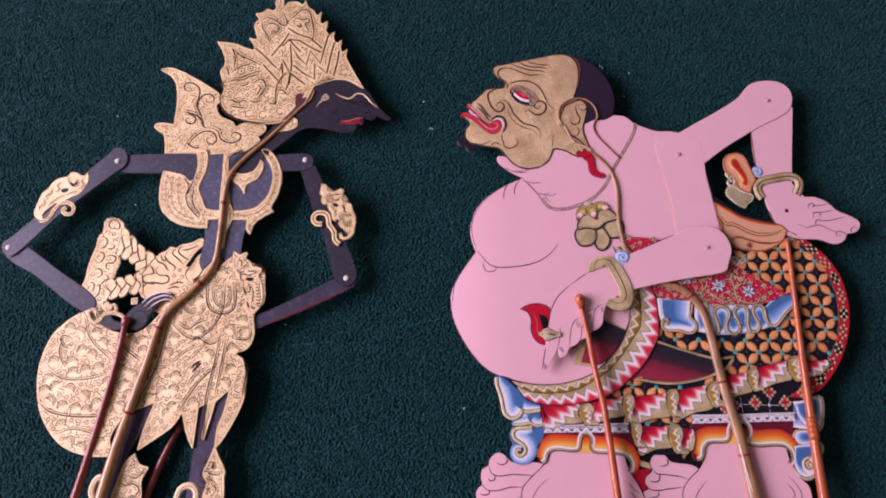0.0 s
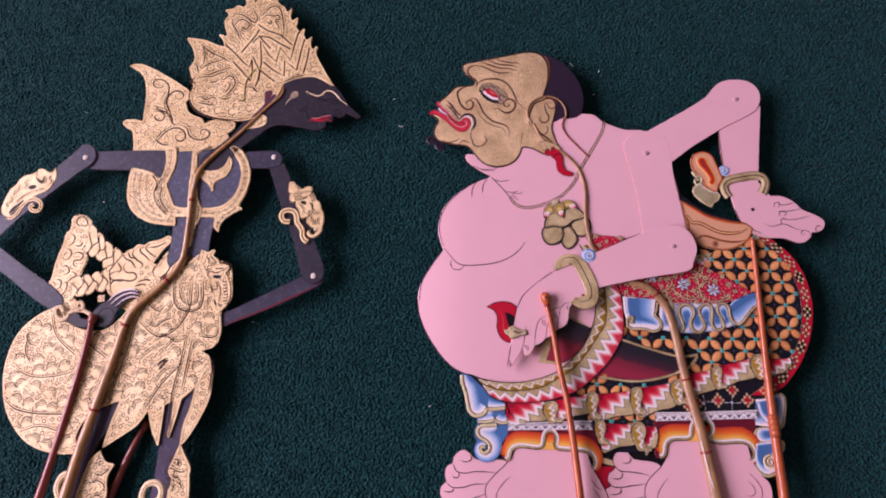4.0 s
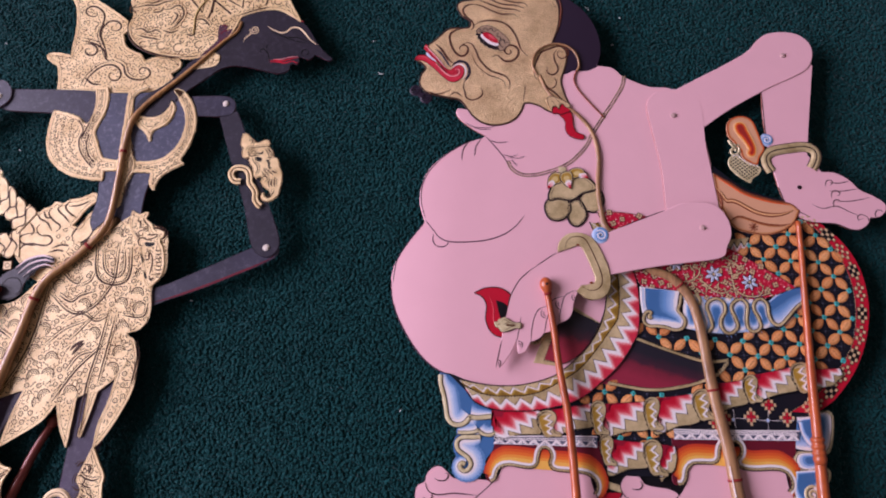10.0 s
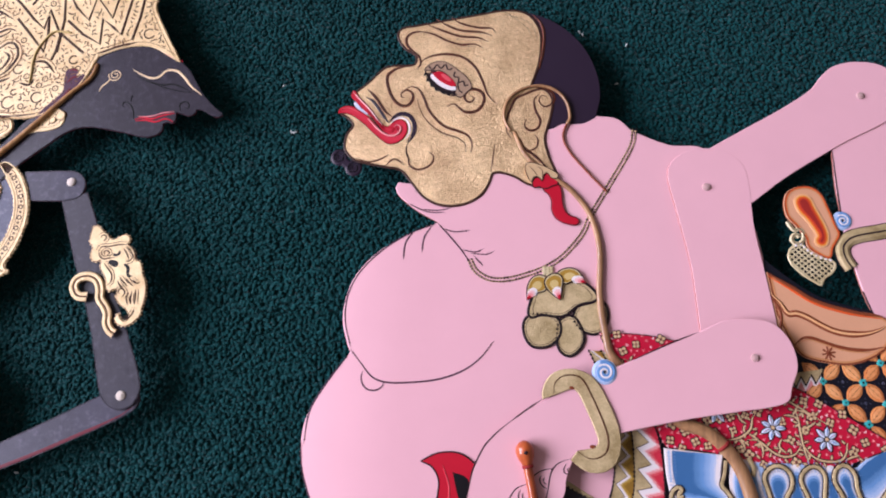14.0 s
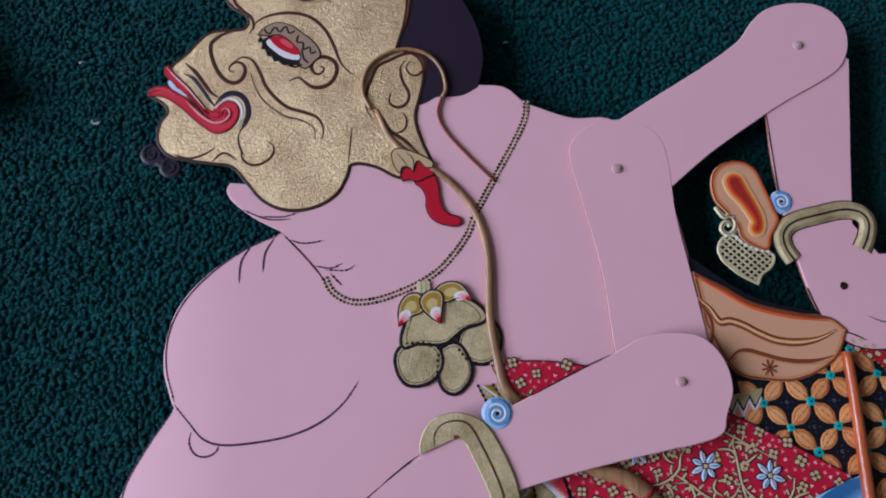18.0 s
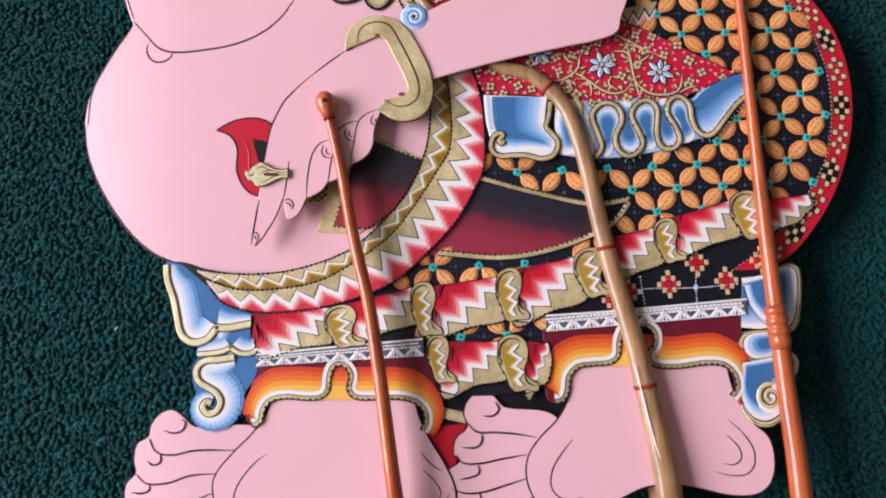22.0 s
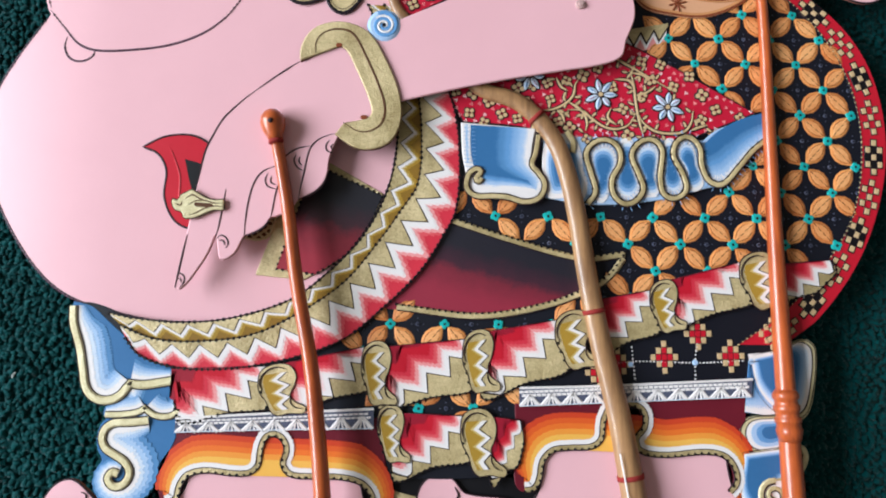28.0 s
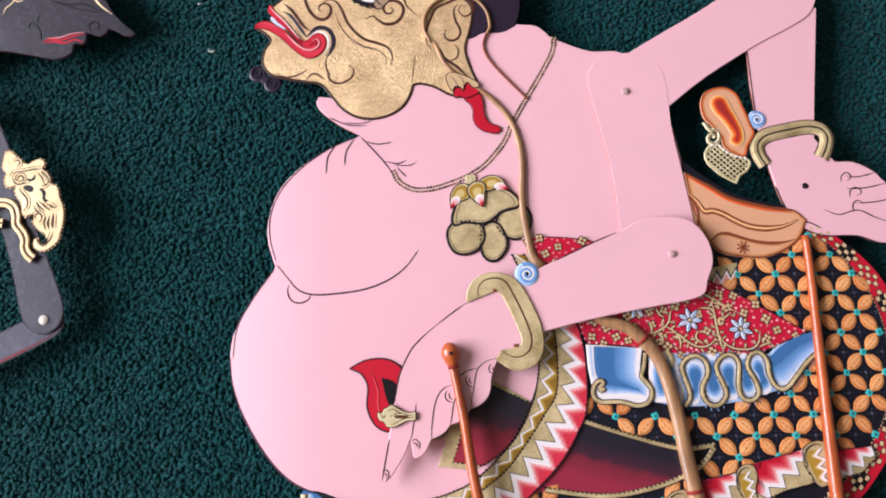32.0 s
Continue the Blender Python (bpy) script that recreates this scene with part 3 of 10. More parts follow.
def stout_torso():
    m = Mesh()
    line = smooth([(44.3, 84.3, 1), (57.9, 83.4), (89.1, 90.0), (126.9, 120.8), (139.1, 119.2, 1), (148.7, 117.8), (155.6, 111.4, 1), (172.6, 104.6), (190.2, 101.9), (207.1, 71.5), (213.5, 43.0), (225.5, 5.0)] + [(244.0, -35.1), (207.8, -79.6), (147.0, -96.0), (88.1, -98.2), (72.5, -98.7), (58.9, -97.1), (37.4, -90.4), (25.4, -80.8), (13.4, -63.2), (7.0, -47.8), (5.3, -34.8), (7.8, -22.3), (14.7, -10.3), (25.2, 4.1, 1)] + [(24.2, 6.3), (21.2, 17.6), (22.0, 28.6), (26.4, 39.7), (36.5, 50.5), (50.1, 59.2), (63.4, 64.7, 1), (54.0, 70.0), (45.7, 76.6), (43.0, 81.3)])
    m.sheet(line, 7.0, Z, PINK, 0.35, LEATHER)
    body = part("body", m, stout, "pink painted leather trunk with dark contour lines")
    d = Mesh()
    for p, w in (([(25.3, 5.3), (30.5, -1.0), (35.5, -6.7), (41.5, -9.0), (52.1, -9.0), (65.2, -7.3), (75.8, -3.4), (83.7, 2.5), (89.3, 9.8)], 0.9),
                 ([(31.4, -4.2), (30.8, -7.6), (32.6, -11.4), (36.3, -12.7), (40.0, -11.3), (41.2, -8.7)], 0.8), ([(63.4, 64.1), (69.6, 57.3), (74.7, 51.1), (78.6, 45.5)], 0.8),
                 ([(60.6, 62.9), (57.1, 57.1), (56.2, 50.2)], 0.8), ([(52.3, 60.4), (48.6, 54.6), (47.7, 46.6)], 0.8), ([(65.7, 61.8), (71.0, 60.2), (78.5, 60.9)], 0.6),
                 ([(74.7, 51.7), (80.8, 50.6), (84.9, 52.1)], 0.6), ([(80.2, 48.9), (84.1, 44.5), (83.0, 46.2)], 0.6), ([(78.6, 50.0), (86.3, 49.6), (89.6, 51.4)], 0.5), ([(49.1, 73.7), (58.2, 69.8), (66.7, 69.4)], 0.6), ([(55.4, 70.9), (63.8, 70.5), (69.4, 71.8)], 0.5),
                 ([(5.3, -34.8), (7.0, -47.8), (13.4, -63.2), (25.4, -80.8), (37.4, -90.4), (58.9, -97.1), (72.5, -98.7), (88.1, -98.2)], 0.8), ([(25.3, 6.3), (22.3, 17.6), (22.6, 28.6), (27.3, 39.7), (37.1, 50.2), (50.1, 58.9), (62.8, 64.1)], 0.7), ([(6.6, -36.1), (8.3, -22.4), (14.7, -10.7), (24.8, 3.2)], 0.7)):
        path = smooth(p, False, 1.0)
        d.line(path, w * 1.15, Z, PLUM, 0.12, taper=True)
        d.dots(path[2:-2], 1.5, 0.46, Z + 0.05, LINE)
    part("contour", d, body, "dark brown painted contour lines")
    c = Mesh()
    cord = smooth([(156.5, 112.0), (155.3, 104.9), (150.6, 95.7), (141.4, 80.5), (134.0, 67.9), (130.7, 60.7), (126.1, 54.5), (120.2, 48.4), (113.0, 43.8), (104.5, 40.4), (96.2, 38.1), (88.6, 37.8), (83.8, 39.7), (80.5, 42.6), (78.5, 46.9)], False, 1.0)
    for off in (-0.8, 0.8):
        edge = [p + q * off for p, q in zip(cord, sides(cord, False))]
        c.line(edge, 1.1, Z, BEIGE, 0.12)
        c.dots(edge, 1.45, 0.62, Z + 0.12, LINE)
    part("neck_cord", c, stout, "double row of dark beads round the neck")
    return body


torso = stout_torso()


def rings(m, outline, about, z, tones):
    """Tones that shrink towards a point, each (share, colour)."""
    c = Vector(about[:2])
    for i, (k, mat) in enumerate(tones):
        out = outline if mat in (LINE, WHITE) else spaced(list(outline) + [outline[0]], max(20, round(length(outline) * k / 0.42)))[:-1]
        m.patch([c + (p - c) * (k if out is outline else k + (0.02 if j % 2 else -0.02)) for j, p in enumerate(out)], z + 0.05 * i, mat)


def stout_pendant():
    m = Mesh()
    for z, p in ((Z + 0.1, [(129.9, 28.9), (135.4, 30.4), (140.1, 25.0), (139.0, 16.8), (133.5, 13.5), (126.8, 16.6), (125.1, 22.0)]), (Z + 0.2, [(118.8, 19.2), (124.3, 21.4), (128.2, 16.6), (129.3, 10.8), (126.5, 5.9), (122.4, 3.7), (118.5, 6.3), (117.3, 12.4)]),
                 (Z + 0.3, [(102.5, 16.2), (104.8, 21.1), (110.7, 22.3), (117.5, 20.5), (119.2, 15.1), (116.4, 9.7), (110.5, 7.2), (105.2, 8.7)]), (Z + 0.4, [(106.8, 29.9), (109.6, 35.5), (119.2, 37.9), (128.8, 37.2), (134.9, 32.6), (135.4, 29.0), (127.1, 26.1), (120.2, 21.4), (110.7, 21.7), (105.3, 21.1)])):
        line = smooth(p)
        m.sheet(line, Z - 0.2, z + 0.5, GOLD, 0.25)
        m.line(line, 1.5, z + 0.45, LINE, 0.12, closed=True)
        m.line([q + (sum(line, Vector((0, 0))) / len(line) - q) * 0.14 for q in line], 0.35, z + 0.5, UMBER, 0.08, closed=True)
        m.dots(line + line[:1], 1.9, 0.72, z + 0.5, BLACK)
    for k, (p, tip) in enumerate((([(104.3, 28.3, 1), (104.7, 35.3), (108.3, 39.6), (112.9, 38.8), (113.0, 33.4), (108.7, 31.5)], (104.3, 28.3)), ([(117.7, 40.0), (122.1, 43.2), (127.2, 42.2), (130.9, 36.5, 1), (125.5, 37.2), (120.9, 36.1)], (130.9, 36.5)), ([(112.3, 37.5), (116.0, 40.5), (120.0, 39.2), (119.9, 33.5), (119.0, 28.6, 1), (115.3, 31.3), (112.8, 34.2)], (119.0, 28.6)))):
        line = smooth(p)
        m.sheet(line, Z, Z + 1.2 + 0.3 * k, GOLD_PALE, 0.25)
        m.line(line, 0.4, Z + 1.1 + 0.3 * k, UMBER, 0.15, closed=True)
        c = sum(line, Vector((0, 0))) / len(line)
        m.patch([c + (q - c) * 0.86 for q in line], Z + 1.24 + 0.3 * k, OCHRE)
        m.patch([c + (q - c) * 0.5 for q in line], Z + 1.28 + 0.3 * k, SAND)
        m.line(line, 0.7, Z + 1.15 + 0.3 * k, LINE, 0.15, closed=True)
        rings(m, line, tip, Z + 1.3 + 0.3 * k, [(0.5, WHITE), (0.4, BLUSH), (0.3, ROSE), (0.2, RED)])
    for x in (-1.2, 0, 1.2):
        c = (113.9, 42.5)
        for y in (-1.4, 0, 1.4):
            m.disc((c[0] + x * 1.3, c[1] - 0.6 + y), 0.95, Z + 0.6, GOLD_PALE)
    part("pendant", m, stout, "gold clustered pendant with red and white leaves")


stout_pendant()


def stout_head():
    h = Mesh()
    line = smooth([(96.1, 176.3, 1), (110.3, 174.6), (123.7, 167.5), (133.9, 156.4), (139.9, 142.4), (141.2, 129.6), (138.5, 117.9, 1), (132.0, 114.7), (122.4, 114.5, 1), (115.1, 111.8), (97.9, 124.0), (86.1, 156.1)])
    h.sheet(line, 7.0, Z + 0.1, HAIR, 0.4)
    hair = part("hair", h, stout, "purple-black painted hair at the back of the head")
    f = Mesh()
    line = smooth([(14.1, 119.8, 1), (22.1, 123.1), (21.2, 130.1, 1), (28.0, 136.0), (35.3, 143.6), (40.3, 145.0), (50.0, 145.8), (50.8, 150.7), (45.0, 155.2), (41.5, 161.8), (43.5, 165.8), (50.1, 167.3), (65.0, 170.3), (83.1, 174.0), (96.1, 176.3), (105.7, 174.5), (111.4, 167.2), (112.7, 158.3), (111.3, 146.7), (107.6, 135.3, 1), (115.5, 131.4), (117.7, 126.0), (116.1, 116.5), (113.6, 107.2)] + [(115.4, 98.0), (119.0, 89.0, 1), (113.2, 83.2), (106.1, 83.7), (99.0, 87.7), (91.9, 89.7), (88.5, 89.0, 1), (86.8, 83.9), (82.9, 77.9), (75.0, 73.6), (65.2, 72.9), (56.7, 76.8), (50.8, 83.8), (45.3, 90.3), (37.8, 92.0), (29.2, 93.6), (21.9, 95.9), (17.9, 101.3), (18.7, 108.4), (21.4, 113.1), (18.9, 116.8)])
    f.sheet(line, 7.2, Z + 0.35, GOLD_FACE, 0.3, LINE)
    zf = Z + 0.35
    f.line(line, 1.5, zf - 0.05, UMBER, 0.1, closed=True)
    face = part("face", f, stout, "worn gold-leaf face with chased dark curls")
    d = Mesh()
    for p, w in (([(50.0, 145.8), (42.4, 144.0), (38.9, 142.0), (36.9, 139.4), (37.4, 133.9), (40.0, 127.6), (43.3, 124.2), (46.8, 123.6), (49.4, 126.2), (49.6, 130.0), (47.2, 131.9), (44.3, 130.6), (44.1, 128.3), (45.8, 128.0)], 1.3), ([(45.1, 131.5), (48.6, 133.8), (52.4, 132.6), (55.2, 127.9), (57.7, 121.6), (61.6, 116.4), (66.0, 112.7), (72.4, 110.4), (77.0, 108.0), (79.0, 103.4), (78.2, 99.4)], 1.1),
                 ([(53.0, 144.9), (54.1, 148.2), (59.4, 150.9), (66.8, 151.7), (74.3, 149.9), (80.2, 144.5), (83.8, 137.1), (86.2, 130.1), (89.7, 125.8), (91.4, 125.2)], 1.1), ([(66.4, 123.4), (70.1, 124.7), (72.2, 122.9), (76.0, 120.4), (81.0, 121.2), (84.1, 125.0), (84.4, 129.5), (81.5, 132.3), (77.4, 132.5), (75.1, 129.9), (75.7, 126.7), (78.0, 125.8), (79.8, 128.1), (78.0, 129.0)], 1.3),
                 ([(60.5, 171.5), (65.1, 168.3), (72.6, 165.1), (83.1, 164.0), (88.5, 162.1)], 1.0), ([(68.0, 172.4), (72.6, 169.1), (81.6, 166.6), (88.5, 166.1), (90.3, 163.4)], 0.9), ([(56.1, 168.1), (63.6, 164.9), (72.7, 161.7), (81.6, 160.9), (86.7, 158.7)], 1.0), ([(51.6, 164.6), (59.2, 162.8), (65.2, 159.6), (72.7, 157.1), (80.2, 157.3), (83.8, 155.3)], 0.9),
                 ([(55.5, 164.1), (49.6, 163.9), (46.0, 161.2), (45.9, 157.2), (48.9, 153.3), (52.3, 150.1), (53.0, 146.2), (51.3, 143.6)], 1.1), ([(51.7, 127.8), (53.6, 121.6), (57.2, 115.4), (64.6, 109.6), (71.2, 107.3), (75.3, 104.3), (75.9, 99.4)], 0.45), ([(48.4, 98.2), (49.2, 92.8), (53.5, 90.5), (59.1, 93.0), (60.5, 97.3), (58.1, 99.7)], 0.8),
                 ([(27.5, 132.1), (31.2, 128.4), (36.8, 120.3), (39.8, 117.8)], 1.3), ([(23.3, 96.2), (29.2, 94.2), (34.8, 95.5), (39.0, 98.1)], 0.7), ([(37.8, 92.6), (41.9, 95.7), (46.9, 92.8)], 0.7),
                 ([(97.7, 106.6), (95.5, 110.8), (95.8, 117.7), (97.9, 123.4), (100.2, 127.9), (105.2, 130.5), (109.7, 132.5), (114.1, 132.9), (117.8, 130.1), (117.7, 126.0), (114.2, 123.7), (111.3, 126.2), (112.5, 129.4), (114.9, 128.8)], 1.0), ([(104.8, 116.9), (104.2, 113.2), (107.0, 111.1), (110.5, 112.4), (111.7, 116.4), (109.5, 121.7), (109.0, 127.4), (111.1, 130.0)], 1.0),
                 ([(108.7, 109.2), (110.4, 106.2), (109.2, 101.9), (104.9, 100.6)], 0.7), ([(97.8, 110.0), (101.2, 106.9), (103.5, 102.4), (109.1, 97.9), (114.8, 92.0)], 1.2), ([(108.8, 173.9), (112.6, 169.9), (114.3, 163.3), (113.5, 153.3), (111.6, 144.1)], 0.7), ([(89.7, 103.6), (89.1, 99.0), (88.0, 89.9)], 0.4)):
        d.line(smooth(p, False, 0.8), w * 1.95, zf - 0.02, TAN_DARK, 0.08, taper=True)
        d.line(smooth(p, False, 0.8), w * 1.4, zf, UMBER, 0.14, taper=True)
    for p in ([(94.6, 175.6), (99.7, 173.0), (105.7, 170.5), (109.5, 165.8), (110.7, 160.5)], [(95.8, 174.3), (101.8, 170.4), (106.5, 165.8), (108.3, 161.1)], [(58.7, 112.0), (66.0, 108.4), (72.4, 106.4), (76.5, 103.1)], [(52.4, 79.7), (60.9, 74.5), (69.4, 72.9)], [(115.8, 115.0), (114.4, 105.7), (116.6, 97.1)], [(87.7, 86.9), (84.9, 80.3), (80.1, 76.1)], [(71.2, 160.0), (77.2, 159.2), (82.5, 159.3)], [(71.2, 156.4), (77.2, 155.9), (80.8, 156.3)]):
        d.dots(smooth(p, False, 1.0), 0.9, 0.22, zf + 0.1, LINE)
    part("chasing", d, face, "dark chased curls and wrinkles")
    e = Mesh()
    lid = smooth([(54.8, 143.0, 1), (57.1, 145.6), (61.8, 147.7), (66.9, 146.5), (72.0, 142.7), (76.1, 138.9), (78.5, 133.8), (76.2, 131.2), (73.0, 128.3), (70.4, 129.8), (70.9, 133.6), (67.9, 138.7), (63.1, 142.5), (58.4, 142.4)])
    e.patch(lid, zf + 0.2, OCHRE_GREY)
    e.line(lid, 0.6, zf + 0.15, LINE, 0.15, closed=True)
    for p in ([(57.2, 145.0), (59.0, 143.1), (61.3, 145.7), (63.1, 143.8), (65.4, 145.8), (66.7, 143.2), (69.0, 143.9)], [(70.2, 142.0), (69.7, 139.4), (72.0, 138.8), (72.1, 136.2), (74.4, 136.9), (75.0, 134.4), (76.8, 135.0)], [(71.5, 136.2), (72.1, 132.4), (73.9, 130.5)]):
        e.line(smooth(p, False, 0.6), 0.85, zf + 0.22, LINE, 0.15)
    e.patch(smooth([(56.7, 141.1, 1), (60.2, 142.4), (68.5, 138.7), (72.1, 133.0), (70.9, 130.5), (67.4, 130.4), (62.1, 132.8), (58.5, 136.6)]), zf + 0.15, LINE)
    e.patch(smooth([(57.9, 139.8), (60.9, 136.0), (65.1, 132.9), (70.9, 132.0), (70.3, 134.3), (65.6, 136.1), (60.2, 141.1)]), zf + 0.3, WHITE)
    e.patch(smooth([(59.0, 141.1, 1), (62.5, 142.2), (67.3, 139.4), (70.9, 134.6), (68.6, 133.9), (64.4, 135.8), (61.1, 138.3)]), zf + 0.4, RED)
    e.patch(smooth([(63.2, 140.6), (66.1, 140.0), (68.5, 136.8), (66.2, 137.1)]), zf + 0.5, CORAL)
    e.dots(smooth([(56.1, 140.4), (58.5, 135.3), (62.7, 131.6), (68.6, 129.1), (71.0, 129.8)], False, 1.0), 1.1, 0.55, zf + 0.1, LINE)
    under = smooth([(55.2, 143.0), (56.7, 139.9), (58.8, 136.2), (61.4, 133.4), (64.6, 131.6), (68.3, 130.4), (71.7, 129.8)], False, 0.7)
    e.line(under, 1.5, zf + 0.12, BLACK, 0.1, taper=True)
    for a, b in zip(under[2::4], [(55.0, 139.2), (56.2, 135.8), (58.9, 132.4), (62.3, 129.7), (66.3, 128.5), (70.0, 127.9)]):
        e.petal(a.lerp(Vector(b), 0.4), Vector(b) - a, 2.6, 1.3, zf + 0.12, BLACK, 0.1)
    part("eye", e, face, "red and white painted eye under a curled lid")
    l = Mesh()
    brush = smooth([(38.7, 114.8), (41.2, 118.1), (44.6, 119.5), (48.4, 118.4), (50.7, 115.2), (51.3, 111.1), (50.1, 107.1), (48.0, 104.1)], False, 0.6)
    l.line(brush, 2.6, zf - 0.02, HAIR, 0.12, taper=True)
    l.line([p - q * 0.9 for p, q in zip(brush, sides(brush, False))], 1.0, zf - 0.02, SLATE_MID, 0.14, taper=True)
    l.line(smooth([(26.9, 128.0), (30.3, 126.0), (33.6, 121.6), (36.6, 116.9), (38.7, 114.3)], False, 0.6), 2.1, zf - 0.02, SLATE_MID, 0.12, taper=True)
    l.line(smooth([(48.0, 104.1), (47.4, 101.2), (48.0, 97.4), (49.9, 94.0)], False, 0.7), 0.9, zf + 0.02, UMBER, 0.12, taper=True)
    l.line(smooth([(38.7, 113.0), (41.0, 115.8), (43.7, 117.3), (46.9, 116.2), (48.6, 113.2), (48.6, 109.4), (46.7, 105.9)], False, 0.6), 1.1, zf + 0.04, WHITE, 0.14, taper=True)
    l.patch(smooth([(20.9, 125.3), (22.3, 125.4), (25.1, 123.0), (27.9, 120.4), (28.3, 119.0), (26.5, 118.7), (24.1, 120.6), (21.8, 122.7)], step=0.6), zf + 0.1, PALER)
    l.line(smooth([(23.6, 123.8), (24.9, 122.1), (26.0, 121.9)], False, 0.5), 0.6, zf + 0.12, NAVY, 0.08)
    for k, p in enumerate(([(13.4, 119.4, 1), (14.2, 121.7), (17.1, 123.1), (20.7, 122.8), (23.9, 120.8), (27.7, 118.2), (31.4, 114.4), (34.5, 111.8), (37.7, 112.3), (40.4, 114.7), (43.3, 116.2), (46.1, 115.4), (47.5, 112.8), (47.3, 109.4), (45.5, 106.2), (43.0, 104.3), (39.9, 103.5), (37.1, 104.3), (35.0, 105.9), (31.4, 109.0), (27.2, 113.2), (22.9, 116.8), (18.7, 119.0)], [(20.9, 131.5), (19.7, 130.1), (19.7, 128.1), (22.1, 125.4), (25.6, 121.7), (29.2, 118.3), (32.4, 114.6), (35.2, 111.1), (38.3, 109.4), (40.8, 109.9), (41.7, 111.7), (38.7, 112.3), (36.4, 112.8), (33.4, 116.1), (30.2, 120.6), (27.0, 124.3), (23.3, 128.1)])):
        lip = smooth(p, step=0.6)
        l.line(lip, 0.55, zf + 0.05, UMBER, 0.1, closed=True)
        l.nest(lip, zf + 0.25 + 0.12 * k, [RED, CRIMSON, CRIMSON], 0.7)
    for p, w, tone in (([(20.3, 130.6), (24.2, 126.3), (28.3, 122.0), (32.2, 117.1), (35.4, 112.9)], 0.6, BLUSH), ([(28.2, 116.6), (31.6, 112.8), (34.8, 109.8), (38.4, 107.8), (41.7, 107.9), (44.0, 109.8), (44.2, 112.1), (42.5, 113.2), (41.2, 111.9)], 0.9, ROSE), ([(28.1, 118.8), (31.4, 115.1), (33.9, 111.6), (36.7, 109.0), (39.2, 108.0)], 0.6, UMBER), ([(14.7, 121.0), (17.6, 122.0), (20.9, 121.4), (24.4, 119.2)], 0.6, CORAL), ([(42.5, 109.9), (42.9, 111.4), (42.1, 111.9)], 0.5, DEEPRED)):
        l.line(smooth(p, False, 0.6), w, zf + 0.62, tone, 0.1, taper=True)
    part("mouth", l, face, "curled red lips")
    b = Mesh()
    for c, r in (((15.3, 96.7), 4.2), ((22.4, 91.4), 4.2)):
        b.disc(c, r, Z - 0.4, HAIR, 20, 0.3)
        b.line(spiral(c, r * 0.8, 0.4, 1.8, 0.5), 0.35, Z + 0.0, BLACK, 0.2)
        b.line(spiral(c, r * 0.62, 0.5, 1.8, 0.5), 0.2, Z + 0.0, SLATE, 0.2)
    b.line(smooth([(15.3, 96.7), (18.3, 94.0), (20.1, 92.8), (22.4, 91.4)], False, 0.8), 4.6, Z - 0.4, HAIR, 0.25)
    part("beard_curl", b, stout, "small dark curled beard")
    q = Mesh()
    chilli = smooth([(112.2, 82.1, 1), (115.2, 82.5), (118.3, 84.1), (120.3, 82.9, 1), (121.1, 79.1), (121.3, 74.8), (122.4, 70.7), (124.7, 68.3), (127.6, 67.4), (128.8, 65.6), (127.2, 64.0), (124.0, 64.3), (120.5, 65.4), (117.6, 67.8), (116.2, 71.5), (116.3, 75.3), (114.9, 78.7), (112.8, 80.6)], step=0.9)
    q.sheet(chilli, Z, Z + 0.9, RED, 0.35, DARKRED)
    q.line(chilli, 0.7, Z + 0.75, DARKRED, 0.1, closed=True)
    cap = smooth([(107.4, 83.8, 1), (108.4, 86.4), (110.2, 86.7), (112.2, 85.2, 1), (114.1, 89.0), (116.2, 87.1), (118.9, 86.5, 1), (119.4, 84.0), (116.7, 82.7), (113.4, 81.4), (110.4, 82.3), (108.0, 81.9)], step=0.8)
    q.sheet(cap, Z, Z + 1.2, RED, 0.25)
    q.line(cap, 0.6, Z + 1.15, LINE, 0.1, closed=True)
    crown_cap = smooth([(104.5, 89.4), (104.2, 92.6), (106.1, 94.3), (110.6, 93.4), (115.0, 91.5), (119.5, 88.4), (119.1, 86.5, 1), (116.7, 86.5), (114.1, 89.3), (112.9, 88.0), (111.9, 85.1, 1), (110.2, 87.0), (108.1, 87.0), (107.1, 84.4, 1), (105.7, 86.3)], step=0.8)
    q.sheet(crown_cap, Z + 0.2, Z + 1.5, BEIGE, 0.25)
    q.line(crown_cap, 0.5, Z + 1.45, UMBER, 0.1, closed=True)
    for p in ([(106.0, 92.6), (108.1, 90.1), (110.1, 87.0)], [(109.6, 92.7), (112.0, 90.2), (112.2, 86.4)]):
        q.line(smooth(p, False, 0.8), 0.4, Z + 1.5, UMBER, 0.1, taper=True)
    part("ear_pendant", q, stout, "red chilli-shaped ear pendant with a gold cap")


stout_head()


def garment(name, mesh, label):
    return part(name, mesh, skirt, label)


